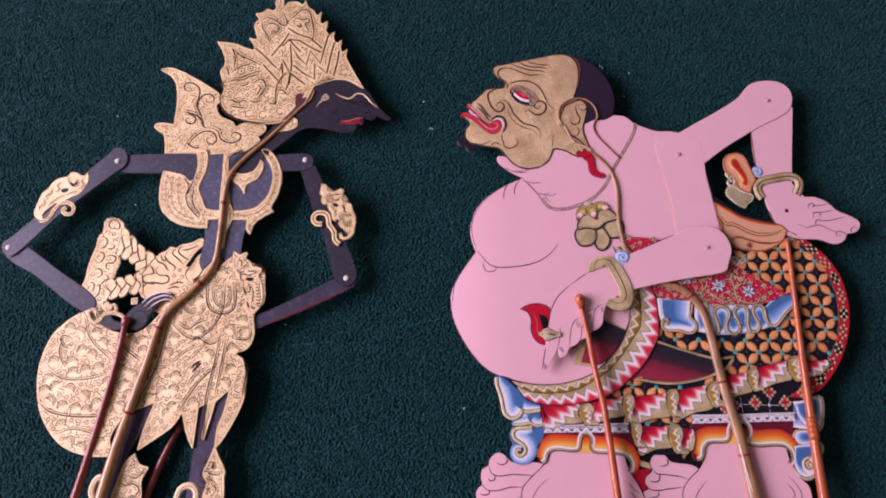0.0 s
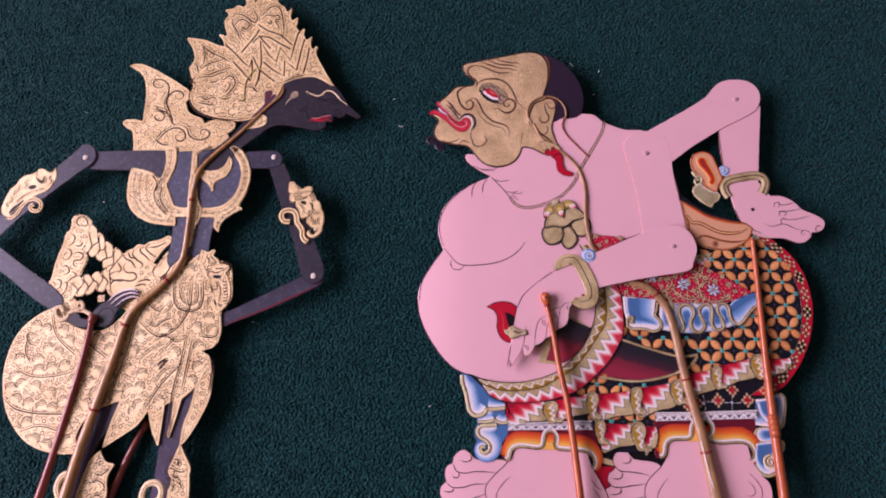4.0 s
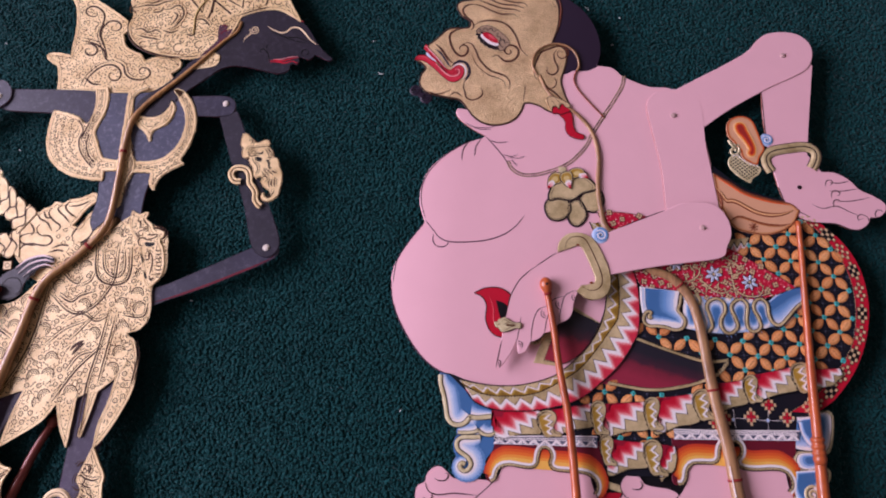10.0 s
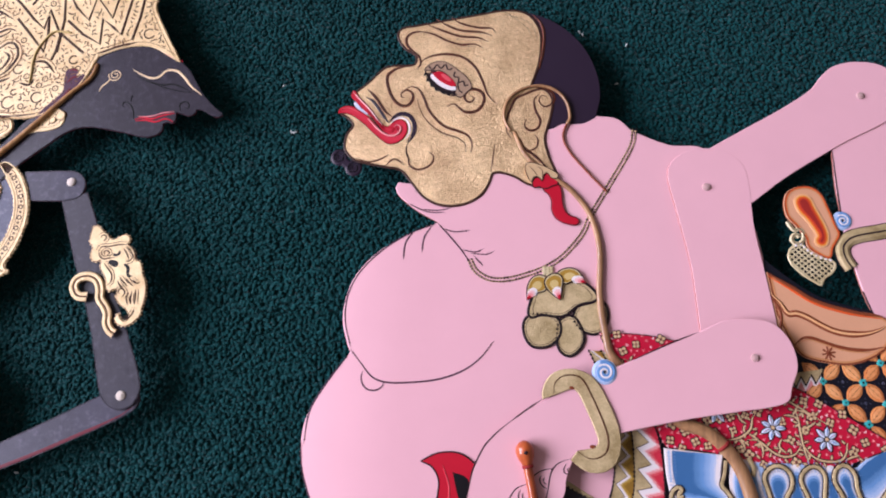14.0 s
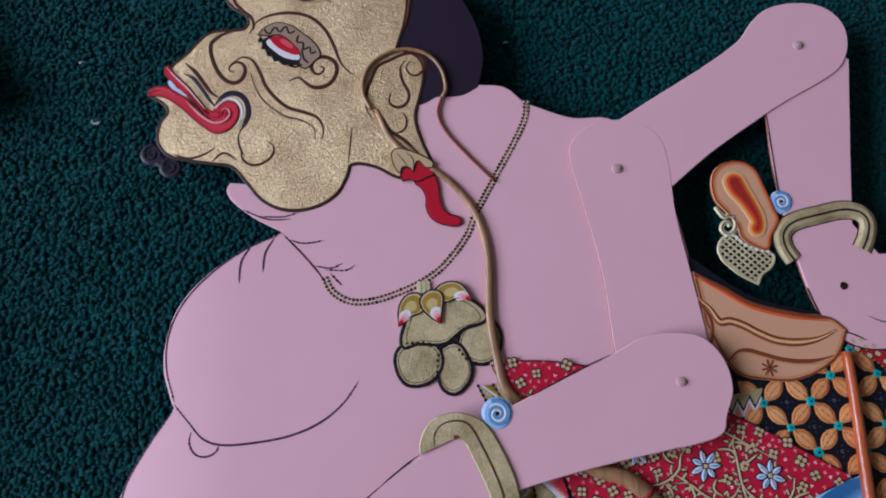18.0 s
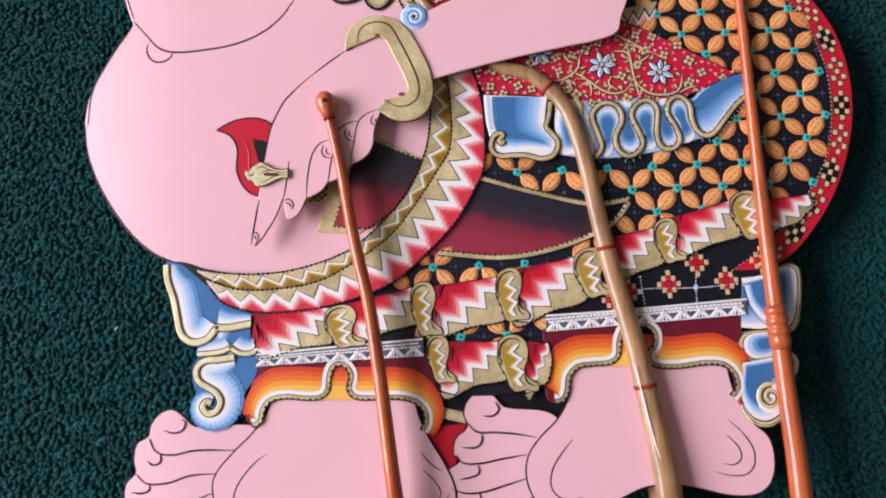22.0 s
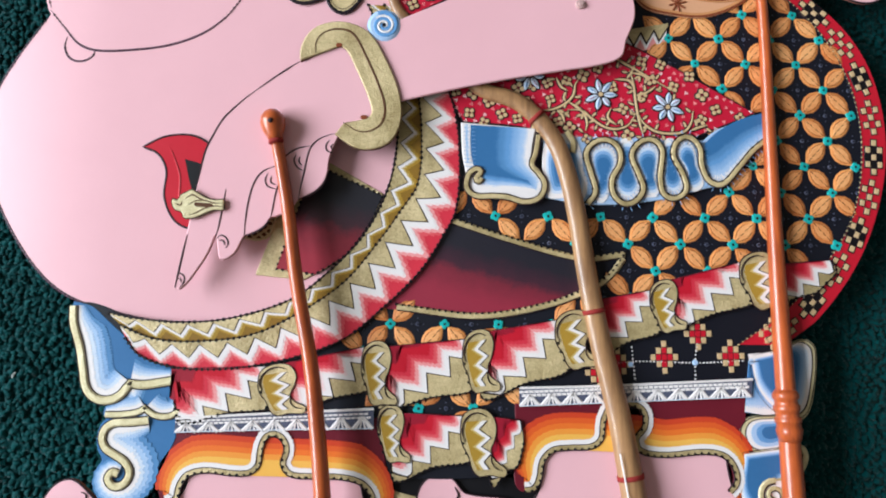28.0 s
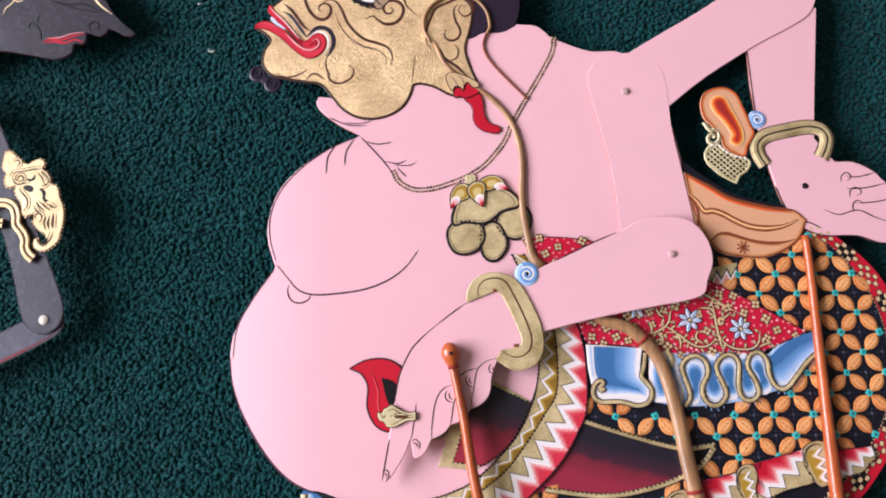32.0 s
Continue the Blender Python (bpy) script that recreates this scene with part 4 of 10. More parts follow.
# skirt
SKIRT = smooth([(212.6, 42.5), (234.9, 31.0), (266.4, 18.8), (279.5, 10.0), (292.8, -3.4), (300.4, -18.8), (303.0, -38.8), (300.0, -59.0), (290.9, -80.5), (276.5, -98.9), (264.5, -108.0, 1)] + [(265.7, -112.7, 1), (252.4, -126.0, 1), (215.2, -127.5), (178.5, -129.5, 1), (176.2, -146.6, 1), (161.2, -147.9), (137.6, -147.3, 1), (135.8, -134.6, 1), (105.3, -133.8), (72.8, -133.3, 1), (72.4, -120.4), (48.9, -102.8), (38.5, -92.9), (58.9, -97.1), (72.5, -98.7), (88.1, -98.2), (106.1, -92.3, 1), (116.4, -85.3), (129.3, -72.3), (137.7, -54.6), (142.7, -36.2, 1)] + [(146.4, 5.1), (141.0, 9.0, 1), (160.0, 11.5), (176.0, 8.0), (190.0, 2.5, 1), (203.0, 24.0, 1)])
m = Mesh()
m.sheet(SKIRT, 7.1, Z + 0.2, NAVY, 0.3)
skirt = part("skirt", m, stout, "black batik skirt cloth with painted bands and flowers")
S = Z + 0.2


def flower_field():
    m = Mesh()
    o, a, b = Vector((249.3, -58.1)), Vector((257.9, -67.0)), Vector((240.8, -66.7))
    a, b = a - o, b - o
    clear = smooth([(114.7, -108.8), (136.4, -93.5), (146.9, -96.4), (186.0, -97.2), (202.7, -89.2), (214.5, -74.1), (200.0, -78.8), (159.8, -64.9), (160.4, -58.8), (190.0, -62.6), (230.2, -61.1), (249.2, -54.6), (262.7, -39.0), (252.0, -35.8), (229.3, -37.9)] + [(220.2, -13.1), (228.9, 5.0), (263.3, 13.2), (276.3, 4.4), (287.5, -9.6), (293.7, -27.0), (294.5, -45.8), (290.0, -65.9), (280.1, -79.1)] + [(261.8, -82.5), (226.3, -89.3), (205.1, -101.3), (183.7, -116.9), (174.6, -129.5), (134.6, -126.0), (122.7, -105.6)])
    long = (a.length + b.length) / 2
    leaf = Mesh()
    tip = ((-1, 0), (-0.74, 0.4), (-0.42, 0.84), (0, 1), (0.42, 0.84), (0.74, 0.4), (1, 0), (0.74, -0.4), (0.42, -0.84), (0, -1), (-0.42, -0.84), (-0.74, -0.4))
    for k, z, h, mat in ((1.0, S + 0.02, 0.06, PETAL_DARK), (0.92, S + 0.06, 0.16, FLOWER), (0.62, S + 0.2, 0.1, FLOWER_LIGHT)):
        out = [(u * long * 0.46 * (0.5 + 0.5 * k), v * long * 0.265 * k) for u, v in tip]
        leaf.put([(x, y, z - 0.1) for x, y in out] + [(x * 0.8, y * 0.8, z + h) for x, y in out], [(q, (q + 1) % 12, (q + 1) % 12 + 12, q + 12) for q in range(12)] + [tuple(range(12, 24))], mat)
    for x in (-3.3, -1.2, 1.0, 3.0):
        leaf.line([Vector((x - 0.75, 0.05)), Vector((x + 0.75, -0.05))], 0.34, S + 0.3, PETAL_DARK, 0.06)
    for k in (-1.0, 1.0):
        leaf.line([Vector((-3.6, k * 0.7)), Vector((-1.6, k * 1.7)), Vector((0.2, k * 1.95)), Vector((1.8, k * 1.6))], 0.2, S + 0.22, PETAL_DARK, 0.06)
    leaf = mesh_data("petal", leaf)
    knot = Mesh()
    for k in range(4):
        knot.disc((math.cos(k * 1.571) * 0.85, math.sin(k * 1.571) * 0.85), 0.95, S + 0.18, TEAL, 7, 0.2)
    knot.disc((0, 0), 1.2, S + 0.2, TEAL, 8, 0.24)
    knot.disc((0, 0), 0.55, S + 0.44, BLACK, 7, 0.05)
    knot = mesh_data("flower_centre", knot)
    rng = random.Random(12)
    for i in range(-14, 10):
        for j in range(-10, 16):
            p = o + a * i + b * j
            if inside(p, clear):
                piece("flower_centre", knot, p, rng.uniform(0, 1.5), skirt, rng.uniform(0.92, 1.1))
            for e in (a, b):
                c = p + e * 0.5
                if inside(c, clear):
                    piece("petal", leaf, c + Vector((rng.uniform(-0.25, 0.25), rng.uniform(-0.25, 0.25))), math.atan2(e.y, e.x) + rng.uniform(-0.07, 0.07) + (math.pi if rng.random() < 0.5 else 0.0), skirt, rng.uniform(0.95, 1.05))
            c = p + (a + b) * 0.5
            if inside(c, clear):
                m.disc(c, 0.75, S + 0.05, SLATE_LIGHT, 8, 0.15)
                m.disc(c, 0.4, S + 0.2, BLACK, 6, 0.05)
                for k in range(4):
                    m.disc(c + Vector((math.cos(k * 1.57), math.sin(k * 1.57))) * 1.9, 0.25, S + 0.05, SLATE_LIGHT, 5, 0.1)
    garment("seed_dots", m, "small grey rings between the flowers")


flower_field()

# zigzag belt
INNER = smooth([(131.2, 6.1), (136.6, -6.7), (140.0, -21.5), (140.8, -39.7)] + [(137.5, -56.7), (129.3, -72.3), (116.4, -85.3), (106.1, -92.3), (88.2, -97.6), (72.5, -98.7), (58.9, -97.3), (50.1, -95.5)], False)
MID = smooth([(136.6, 6.1), (143.3, -6.6), (147.1, -21.4), (148.6, -35.9)] + [(147.4, -54.5), (142.0, -63.3), (135.2, -72.9), (124.3, -86.0), (111.8, -94.8), (95.7, -102.6), (78.0, -104.7), (64.5, -103.7), (53.9, -99.4)], False)
OUTER = smooth([(141.9, 4.7), (153.4, -13.9), (159.1, -28.6), (160.9, -43.0)] + [(159.8, -62.5), (155.6, -71.5), (148.0, -83.1), (136.8, -94.1), (123.6, -104.5), (106.9, -110.4), (87.3, -113.3), (71.8, -112.7), (60.4, -108.9), (55.7, -103.5)], False)


def belt():
    m = Mesh()
    s = S + 0.75
    m.zigzag(INNER, MID, 21, [(0.36, GOLD), (0.4, LINE), (0.56, WHITE), (0.64, SAND), (0.8, OCHRE)], s, DARKOCHRE, 0.0, 0.26, 0.03)
    m.zigzag(MID, OUTER, 21, [(0.33, GOLD), (0.37, LINE), (0.57, WHITE), (0.64, PALEROSE), (0.76, ROSE), (0.86, CORAL)], s, CRIMSON, 0.0, 0.24, 0.04)
    for p, w in ((INNER, 0.5), (MID, 0.35), (OUTER, 0.4)):
        m.line(p, w, s + 0.3, LINE, 0.1)
    m.dots(MID, 1.8, 0.58, s + 0.4, BLACK)
    m.dots(INNER, 1.8, 0.58, s + 0.4, BLACK)
    m.dots(OUTER, 1.8, 0.58, s + 0.4, BLACK)
    garment("zigzag_belt", m, "broad belt of gold, ochre, white and red zigzags")


belt()


def dark_panels():
    m = Mesh()
    gold = smooth([(110.5, -42.6, 1), (136.0, -57.9, 1), (133.7, -64.6), (123.0, -78.7), (110.8, -85.8, 1), (95.4, -84.0, 1)])
    m.sheet(gold, Z - 0.2, S + 0.25, GOLD, 0.2)
    dark = smooth([(113.9, -47.9, 1), (135.9, -58.6, 1), (131.9, -67.4), (123.7, -78.0), (114.3, -84.0, 1), (101.9, -82.1, 1)])
    p0, p1 = (120.1, -54.2), (112.6, -80.6)
    m.patch(dark, S + 0.35, graded("black_to_wine_paint", p0, p1, [(0.2, (26, 22, 32)), (0.45, (58, 24, 36)), (0.6, (118, 26, 42)), (0.9, (146, 34, 52))]))
    m.dots(dark + dark[:1], 1.9, 0.52, S + 0.4, BLACK)
    garment("corner_panel", m, "black to wine-red panel with a gold edge")
    m = Mesh()
    line = smooth([(156.9, -66.3, 1), (178.7, -74.4), (200.3, -80.1, 1), (205.8, -87.8, 1), (188.4, -93.8), (166.4, -97.4), (134.4, -94.9, 1), (143.3, -81.7)])
    p0, p1 = (172.6, -76.3), (167.7, -94.9)
    m.patch(line, S + 0.2, graded("black_to_crimson_paint", p0, p1, [(0.1, (26, 22, 34)), (0.4, (60, 24, 40)), (0.55, (112, 28, 46)), (0.9, (140, 34, 56))]))
    for p in ([(157.2, -66.7), (178.8, -74.0), (200.3, -79.7), (213.9, -78.5)], [(213.4, -79.7), (209.5, -84.8), (204.7, -88.5), (188.3, -94.6), (166.4, -97.8), (140.3, -94.6)]):
        path = smooth(p, False, 1.0)
        m.line(path, 2.2, S + 0.3, GOLD, 0.3)
        m.dots([p + Vector((0, 0.9)) for p in path], 1.9, 0.5, S + 0.6, BLACK)
        m.line([p - Vector((0, 1.0)) for p in path], 0.4, S + 0.5, LINE, 0.1)
    garment("wine_panel", m, "black to wine-red panel between gold borders")


dark_panels()


def red_sash():
    m = Mesh()
    line = smooth([(135.8, 14.3, 1), (160.1, 12.8), (190.5, 4.8), (223.2, -10.3), (259.3, -31.7, 1)] + [(241.4, -38.7), (232.9, -41.5), (212.7, -41.1), (192.7, -39.2), (180.9, -35.9), (162.4, -34.2, 1)] + [(149.7, -8.5), (142.6, 0.6)])
    m.sheet(line, Z, S + 0.8, SASH_RED, 0.25)
    rng = random.Random(7)
    s = S + 0.85
    lo = Vector((min(p.x for p in line), min(p.y for p in line)))
    hi = Vector((max(p.x for p in line), max(p.y for p in line)))
    blooms = [Vector(c) for c in ((208.0, -25.2), (230.1, -29.6), (184.6, -18.5), (172.0, 0.4), (200.5, -6.5))]
    vines = ([(218.0, -17.0), (219.1, -21.1), (219.5, -26.2), (220.0, -31.2), (220.8, -35.9), (221.7, -39.3)], [(212.9, -19.9), (217.8, -20.5), (219.4, -23.2)], [(188.0, -30.5), (191.9, -30.2), (195.9, -28.4), (198.9, -25.5), (199.8, -21.5), (201.3, -19.5)], [(196.7, -30.4), (201.5, -30.6), (205.2, -33.7), (208.9, -36.2), (212.8, -37.0), (216.7, -35.7), (219.3, -32.2)], [(196.9, -27.4), (201.5, -30.6), (203.2, -34.6), (202.5, -37.6)], [(220.0, -31.2), (221.7, -34.7), (225.3, -37.6), (230.1, -38.6), (235.1, -38.0), (237.6, -35.3), (238.6, -30.9)], [(237.0, -37.9), (240.1, -36.6), (243.1, -35.9)], [(212.9, -35.6), (210.1, -32.9), (211.3, -29.9)], [(224.3, -20.3), (222.5, -18.6), (219.0, -17.7)], [(220.4, -25.8), (224.4, -24.0), (226.5, -22.4)], [(193.5, -19.2), (194.9, -22.3), (197.1, -23.8)], [(193.2, -30.3), (195.1, -32.3), (195.7, -34.9)], [(159.4, 5.0), (180.3, -3.3), (205.4, -8.9), (233.3, -24.6)], [(146.3, 2.8), (165.0, -5.0), (184.0, -8.7)])
    taken = []
    for p in vines:
        path = smooth(p, False, 1.0)
        taken += path
        m.line(path, 1.7, s + 0.1, LINE, 0.08, taper=True)
        m.line(path, 1.05, s + 0.16, BEIGE, 0.15, taper=True)
        count = max(3, round(length(path) / 2.6))
        for i, (q, side) in enumerate(zip(spaced(path, count), sides(spaced(path, count), False))):
            c, d = q + side * (1.6 if i % 2 else -1.6), side * (1 if i % 2 else -1) + Vector((0.4, 0.4))
            m.petal(c, d, 3.1, 1.5, s + 0.1, LINE, 0.06)
            m.petal(c, d, 2.6, 1.0, s + 0.14, BEIGE, 0.12)
    bud = Mesh()
    for r, dz, mat in ((1.2, 0.1, LINE), (0.85, 0.2, BEIGE)):
        for k in range(4):
            bud.disc((math.cos(k * 1.571) * 1.15, math.sin(k * 1.571) * 1.15), r, s + dz, mat, 8, 0.08)
    bud.disc((0, 0), 0.5, s + 0.32, DARKRED, 6, 0.08)
    bud = mesh_data("bud", bud)
    spots = [Vector(c) for c in [(212.2, -22.9), (193.6, -34.3), (197.3, -36.4), (202.3, -18.5), (180.7, -22.8), (185.6, -22.0), (165.8, -24.7), (170.9, -27.5), (164.4, -31.2), (175.1, -31.6), (180.2, -33.2), (221.9, -25.9), (225.1, -20.3), (216.5, -39.1), (232.4, -22.6), (241.3, -34.0), (190.5, -21.2), (215.2, -30.1)]]
    for _ in range(900):
        c = Vector((rng.uniform(lo.x, hi.x), rng.uniform(lo.y, hi.y)))
        if inside(c, line) and all((c - q).length > 5.4 for q in spots) and all((c - q).length > 6.5 for q in blooms) and all((c - q).length > 2.6 for q in taken):
            spots.append(c)
    for c in spots:
        piece("bud", bud, c, rng.uniform(0, 1.5), skirt, rng.uniform(0.9, 1.15))
    placed = []
    for _ in range(5200):
        c = Vector((rng.uniform(lo.x, hi.x), rng.uniform(lo.y, hi.y)))
        if inside(c, line) and all((c - q).length > 2.3 for q in placed) and all((c - q).length > 5.6 for q in blooms) and all((c - q).length > 2.6 for q in spots) and all((c - q).length > 1.5 for q in taken):
            placed.append(c)
            for k in range(3):
                t = k * 2.094 + c.x * 3
                m.disc(c + Vector((math.cos(t), math.sin(t))) * 0.38, 0.3, s, ROSE if len(placed) % 3 else PALEROSE, 5, 0.1)
    for c in blooms:
        f = Mesh()
        for k in range(7):
            t = k * 2 * math.pi / 7 + 0.2 + c.x
            d = Vector((math.cos(t), math.sin(t)))
            long = 4.9 + 0.7 * math.sin(k * 2.1 + c.x)
            f.petal(c + d * 3.0, d, long + 0.7, 2.9, s + 0.25, LINE, 0.08)
            f.petal(c + d * 3.0, d, long, 2.2, s + 0.3, PALER, 0.15)
            f.petal(c + d * 3.4, d, long * 0.6, 0.8, s + 0.47, MAUVE if k % 2 else SOFTBLUE, 0.08)
            f.line([c + d * 1.2, c + d * 4.4], 0.2, s + 0.56, LACE_GROUND, 0.06)
        f.disc(c, 1.3, s + 0.45, LINE, 8, 0.1)
        f.disc(c, 0.9, s + 0.56, BEIGE, 8, 0.1)
        garment("blossom", f, "white and pale blue seven-petalled blossom")
    m.line(line, 0.5, S + 0.75, LINE, 0.12, closed=True)
    garment("floral_sash", m, "red sash with winding beige tendrils and rosy specks")


red_sash()


def blue_drape():
    m = Mesh()
    s = S + 1.2
    block = smooth([(161.6, -34.5, 1), (186.1, -36.8, 1), (184.5, -45.9), (184.9, -49.4), (188.5, -54.5), (186.7, -59.7), (182.0, -60.7), (175.3, -59.2), (168.6, -59.6), (163.2, -57.0), (163.0, -51.9), (161.9, -45.0)])
    m.sheet(block, Z, s, WHITE, 0.25)
    m.shades(smooth([(164.7, -35.4), (164.7, -44.1), (166.2, -50.2), (171.3, -52.1), (179.6, -55.4)], False), smooth([(185.7, -36.8), (184.2, -45.0), (184.5, -48.9), (187.7, -54.1), (186.3, -58.4)], False), [BLUE, BLUE, BLUE, BLUE, SKY, MIDBLUE, SOFTBLUE, PALEBLUE, WHITE], s + 0.05)
    m.shades(smooth([(167.9, -50.6), (173.8, -51.7), (179.7, -53.2), (183.0, -54.1)], False), smooth([(163.6, -57.0), (170.3, -58.6), (177.0, -57.9), (186.5, -58.6)], False), [BLUE, MIDBLUE, PALEBLUE, WHITE, WHITE], s + 0.1)
    m.shades(smooth([(162.1, -35.2), (162.3, -42.4), (162.7, -48.0)], False), smooth([(164.7, -35.4), (164.5, -42.4), (164.6, -48.0)], False), [WHITE, PALEBLUE, WHITE], s + 0.1)
    hem = smooth([(167.9, -53.2), (167.0, -54.5), (166.2, -53.2), (167.9, -51.0), (166.2, -50.2), (163.7, -52.3), (163.2, -56.6), (166.1, -59.1), (171.1, -59.2), (176.1, -59.6), (182.0, -61.2), (186.7, -59.8), (188.5, -55.4), (186.5, -51.5), (184.5, -48.9), (185.8, -45.0), (186.9, -39.0)], False, 0.8)
    m.line(hem, 2.1, s + 0.2, GOLD, 0.35)
    for off in (-0.95, 0.95):
        m.line([p + q * off for p, q in zip(hem, sides(hem, False))], 0.4, s + 0.4, LINE, 0.1)
    for k in range(1, 12):
        m.line([Vector((162.4, -35.0 - k * 1.3)), Vector((166.2, -35.2 - k * 1.3))], 0.2, s + 0.12, SOFTBLUE, 0.08)
    garment("drape_panel", m, "blue drape panel shaded to white with a gold hem")
    m = Mesh()
    for k, p in enumerate(([(188.6, -39.0, 1), (216.8, -39.7, 1), (217.6, -61.9, 1), (202.2, -62.1), (188.8, -59.7, 1)], [(214.2, -39.7, 1), (241.8, -40.9, 1), (243.7, -55.6, 1), (231.1, -60.2, 1), (215.3, -62.0, 1)])):
        m.sheet(smooth(p), Z, s - 0.3 + 0.03 * k, PALEBLUE, 0.2)
    for k, p in enumerate(([(189.6, -40.0), (198.0, -39.2), (200.8, -44.2), (201.4, -50.3), (202.6, -55.5), (200.6, -60.7), (195.5, -60.0), (189.5, -59.2)], [(205.5, -42.5), (209.8, -42.1), (212.1, -44.7), (212.3, -48.6), (210.0, -53.8), (209.0, -59.8), (206.6, -61.8), (204.7, -59.3), (205.7, -55.5), (204.5, -51.2), (203.9, -45.5)], [(214.2, -40.6), (218.0, -40.8), (216.8, -46.0), (218.3, -52.1), (219.5, -57.2), (217.3, -60.5), (214.5, -60.8), (211.8, -58.5), (211.7, -54.2), (214.3, -49.0), (214.7, -43.8)],
                           [(220.5, -42.5), (224.4, -41.9), (226.2, -44.3), (225.9, -48.7), (225.0, -53.8), (225.6, -59.2), (222.6, -60.0), (219.9, -59.4), (221.6, -55.5), (220.0, -51.7), (218.5, -46.0)], [(228.7, -40.8), (232.0, -40.8), (230.9, -45.6), (232.6, -51.3), (233.8, -56.4), (231.1, -59.4), (228.2, -58.3), (227.3, -53.8), (228.2, -48.2)], [(233.4, -41.7), (236.3, -41.0), (238.4, -43.9), (239.0, -49.6), (240.8, -54.3), (239.8, -57.2), (236.3, -58.3), (235.1, -56.6), (235.7, -53.9), (234.3, -49.1), (232.3, -45.6)])):
        lobe, pleat = smooth(p, step=0.7), Mesh()
        rings(pleat, lobe, sum(lobe, Vector((0, 0))) / len(lobe), s - 0.1 + 0.01 * k, [(1.0, WHITE), (0.84, PALER), (0.74, SOFTBLUE), (0.62, SKY), (0.5, BLUE)])
        garment("drape_pleat", pleat, "blue pleat shaded to white")
    tail = Mesh()
    tail.sheet(smooth([(240.7, -41.7, 1), (246.2, -37.4), (264.8, -30.8, 1), (264.6, -39.2), (255.9, -46.1), (247.6, -55.0), (239.7, -57.5, 1)]), Z, s - 0.24, PALEBLUE, 0.2)
    tail.shades(smooth([(241.6, -42.2), (246.1, -38.2), (254.2, -33.9), (264.4, -31.2)], False), smooth([(243.3, -54.8), (247.6, -54.4), (256.0, -45.7), (264.0, -39.3)], False), [BLUE, BLUE, BLUE, SKY, MIDBLUE, SOFTBLUE, PALEBLUE, WHITE], s + 0.05)
    tail.shades(smooth([(241.6, -42.2), (241.7, -47.0), (243.1, -51.3)], False), smooth([(246.3, -38.2), (245.6, -46.1), (245.3, -53.1)], False), [BLUE, BLUE, BLUE], s + 0.03)
    garment("drape_tail", tail, "blue tail of the drape shaded to white")
    path = smooth([(202.2, -62.1), (204.9, -58.0), (203.5, -51.2), (202.4, -45.1), (205.6, -41.4), (209.9, -40.9), (213.2, -43.8), (213.4, -48.6), (210.6, -53.8), (210.8, -58.9), (214.0, -62.0), (217.9, -61.2), (220.6, -57.3), (219.2, -52.1), (217.3, -46.0), (220.1, -41.7), (224.5, -40.8), (227.3, -43.9)] + [(227.1, -48.2), (226.3, -53.8), (227.3, -59.0), (231.1, -60.4), (234.6, -57.5), (233.7, -52.1), (231.0, -46.1), (232.6, -41.3), (236.5, -40.0), (239.8, -43.5), (240.2, -49.6), (242.5, -54.8), (246.7, -55.8), (252.2, -50.5), (257.8, -44.4), (264.2, -39.6)], False, 0.9)
    m.line(path, 2.0, s + 0.3, GOLD, 0.4)
    for off in (-0.75, 0.75):
        m.line([p + q * off * 1.25 for p, q in zip(path, sides(path, False))], 0.42, s + 0.42, LINE, 0.12)
    m.dots([p + q * 0.95 for p, q in zip(path, sides(path, False))][::3], 2.6, 0.42, s + 0.55, BLACK)
    for p, q in zip(path[::2], sides(path, False)[::2]):
        for k in (-1, 1):
            m.line([p + q * (k * 1.2), p + q * (k * 2.5)], 0.17, s + 0.1, SOFTBLUE, 0.08)
    m.line(smooth([(196.3, -37.7), (198.3, -41.6), (197.8, -45.1)], False), 2.0, s + 0.3, GOLD, 0.4)
    garment("blue_drape", m, "folded blue drapery shaded to white with gold edges")


blue_drape()


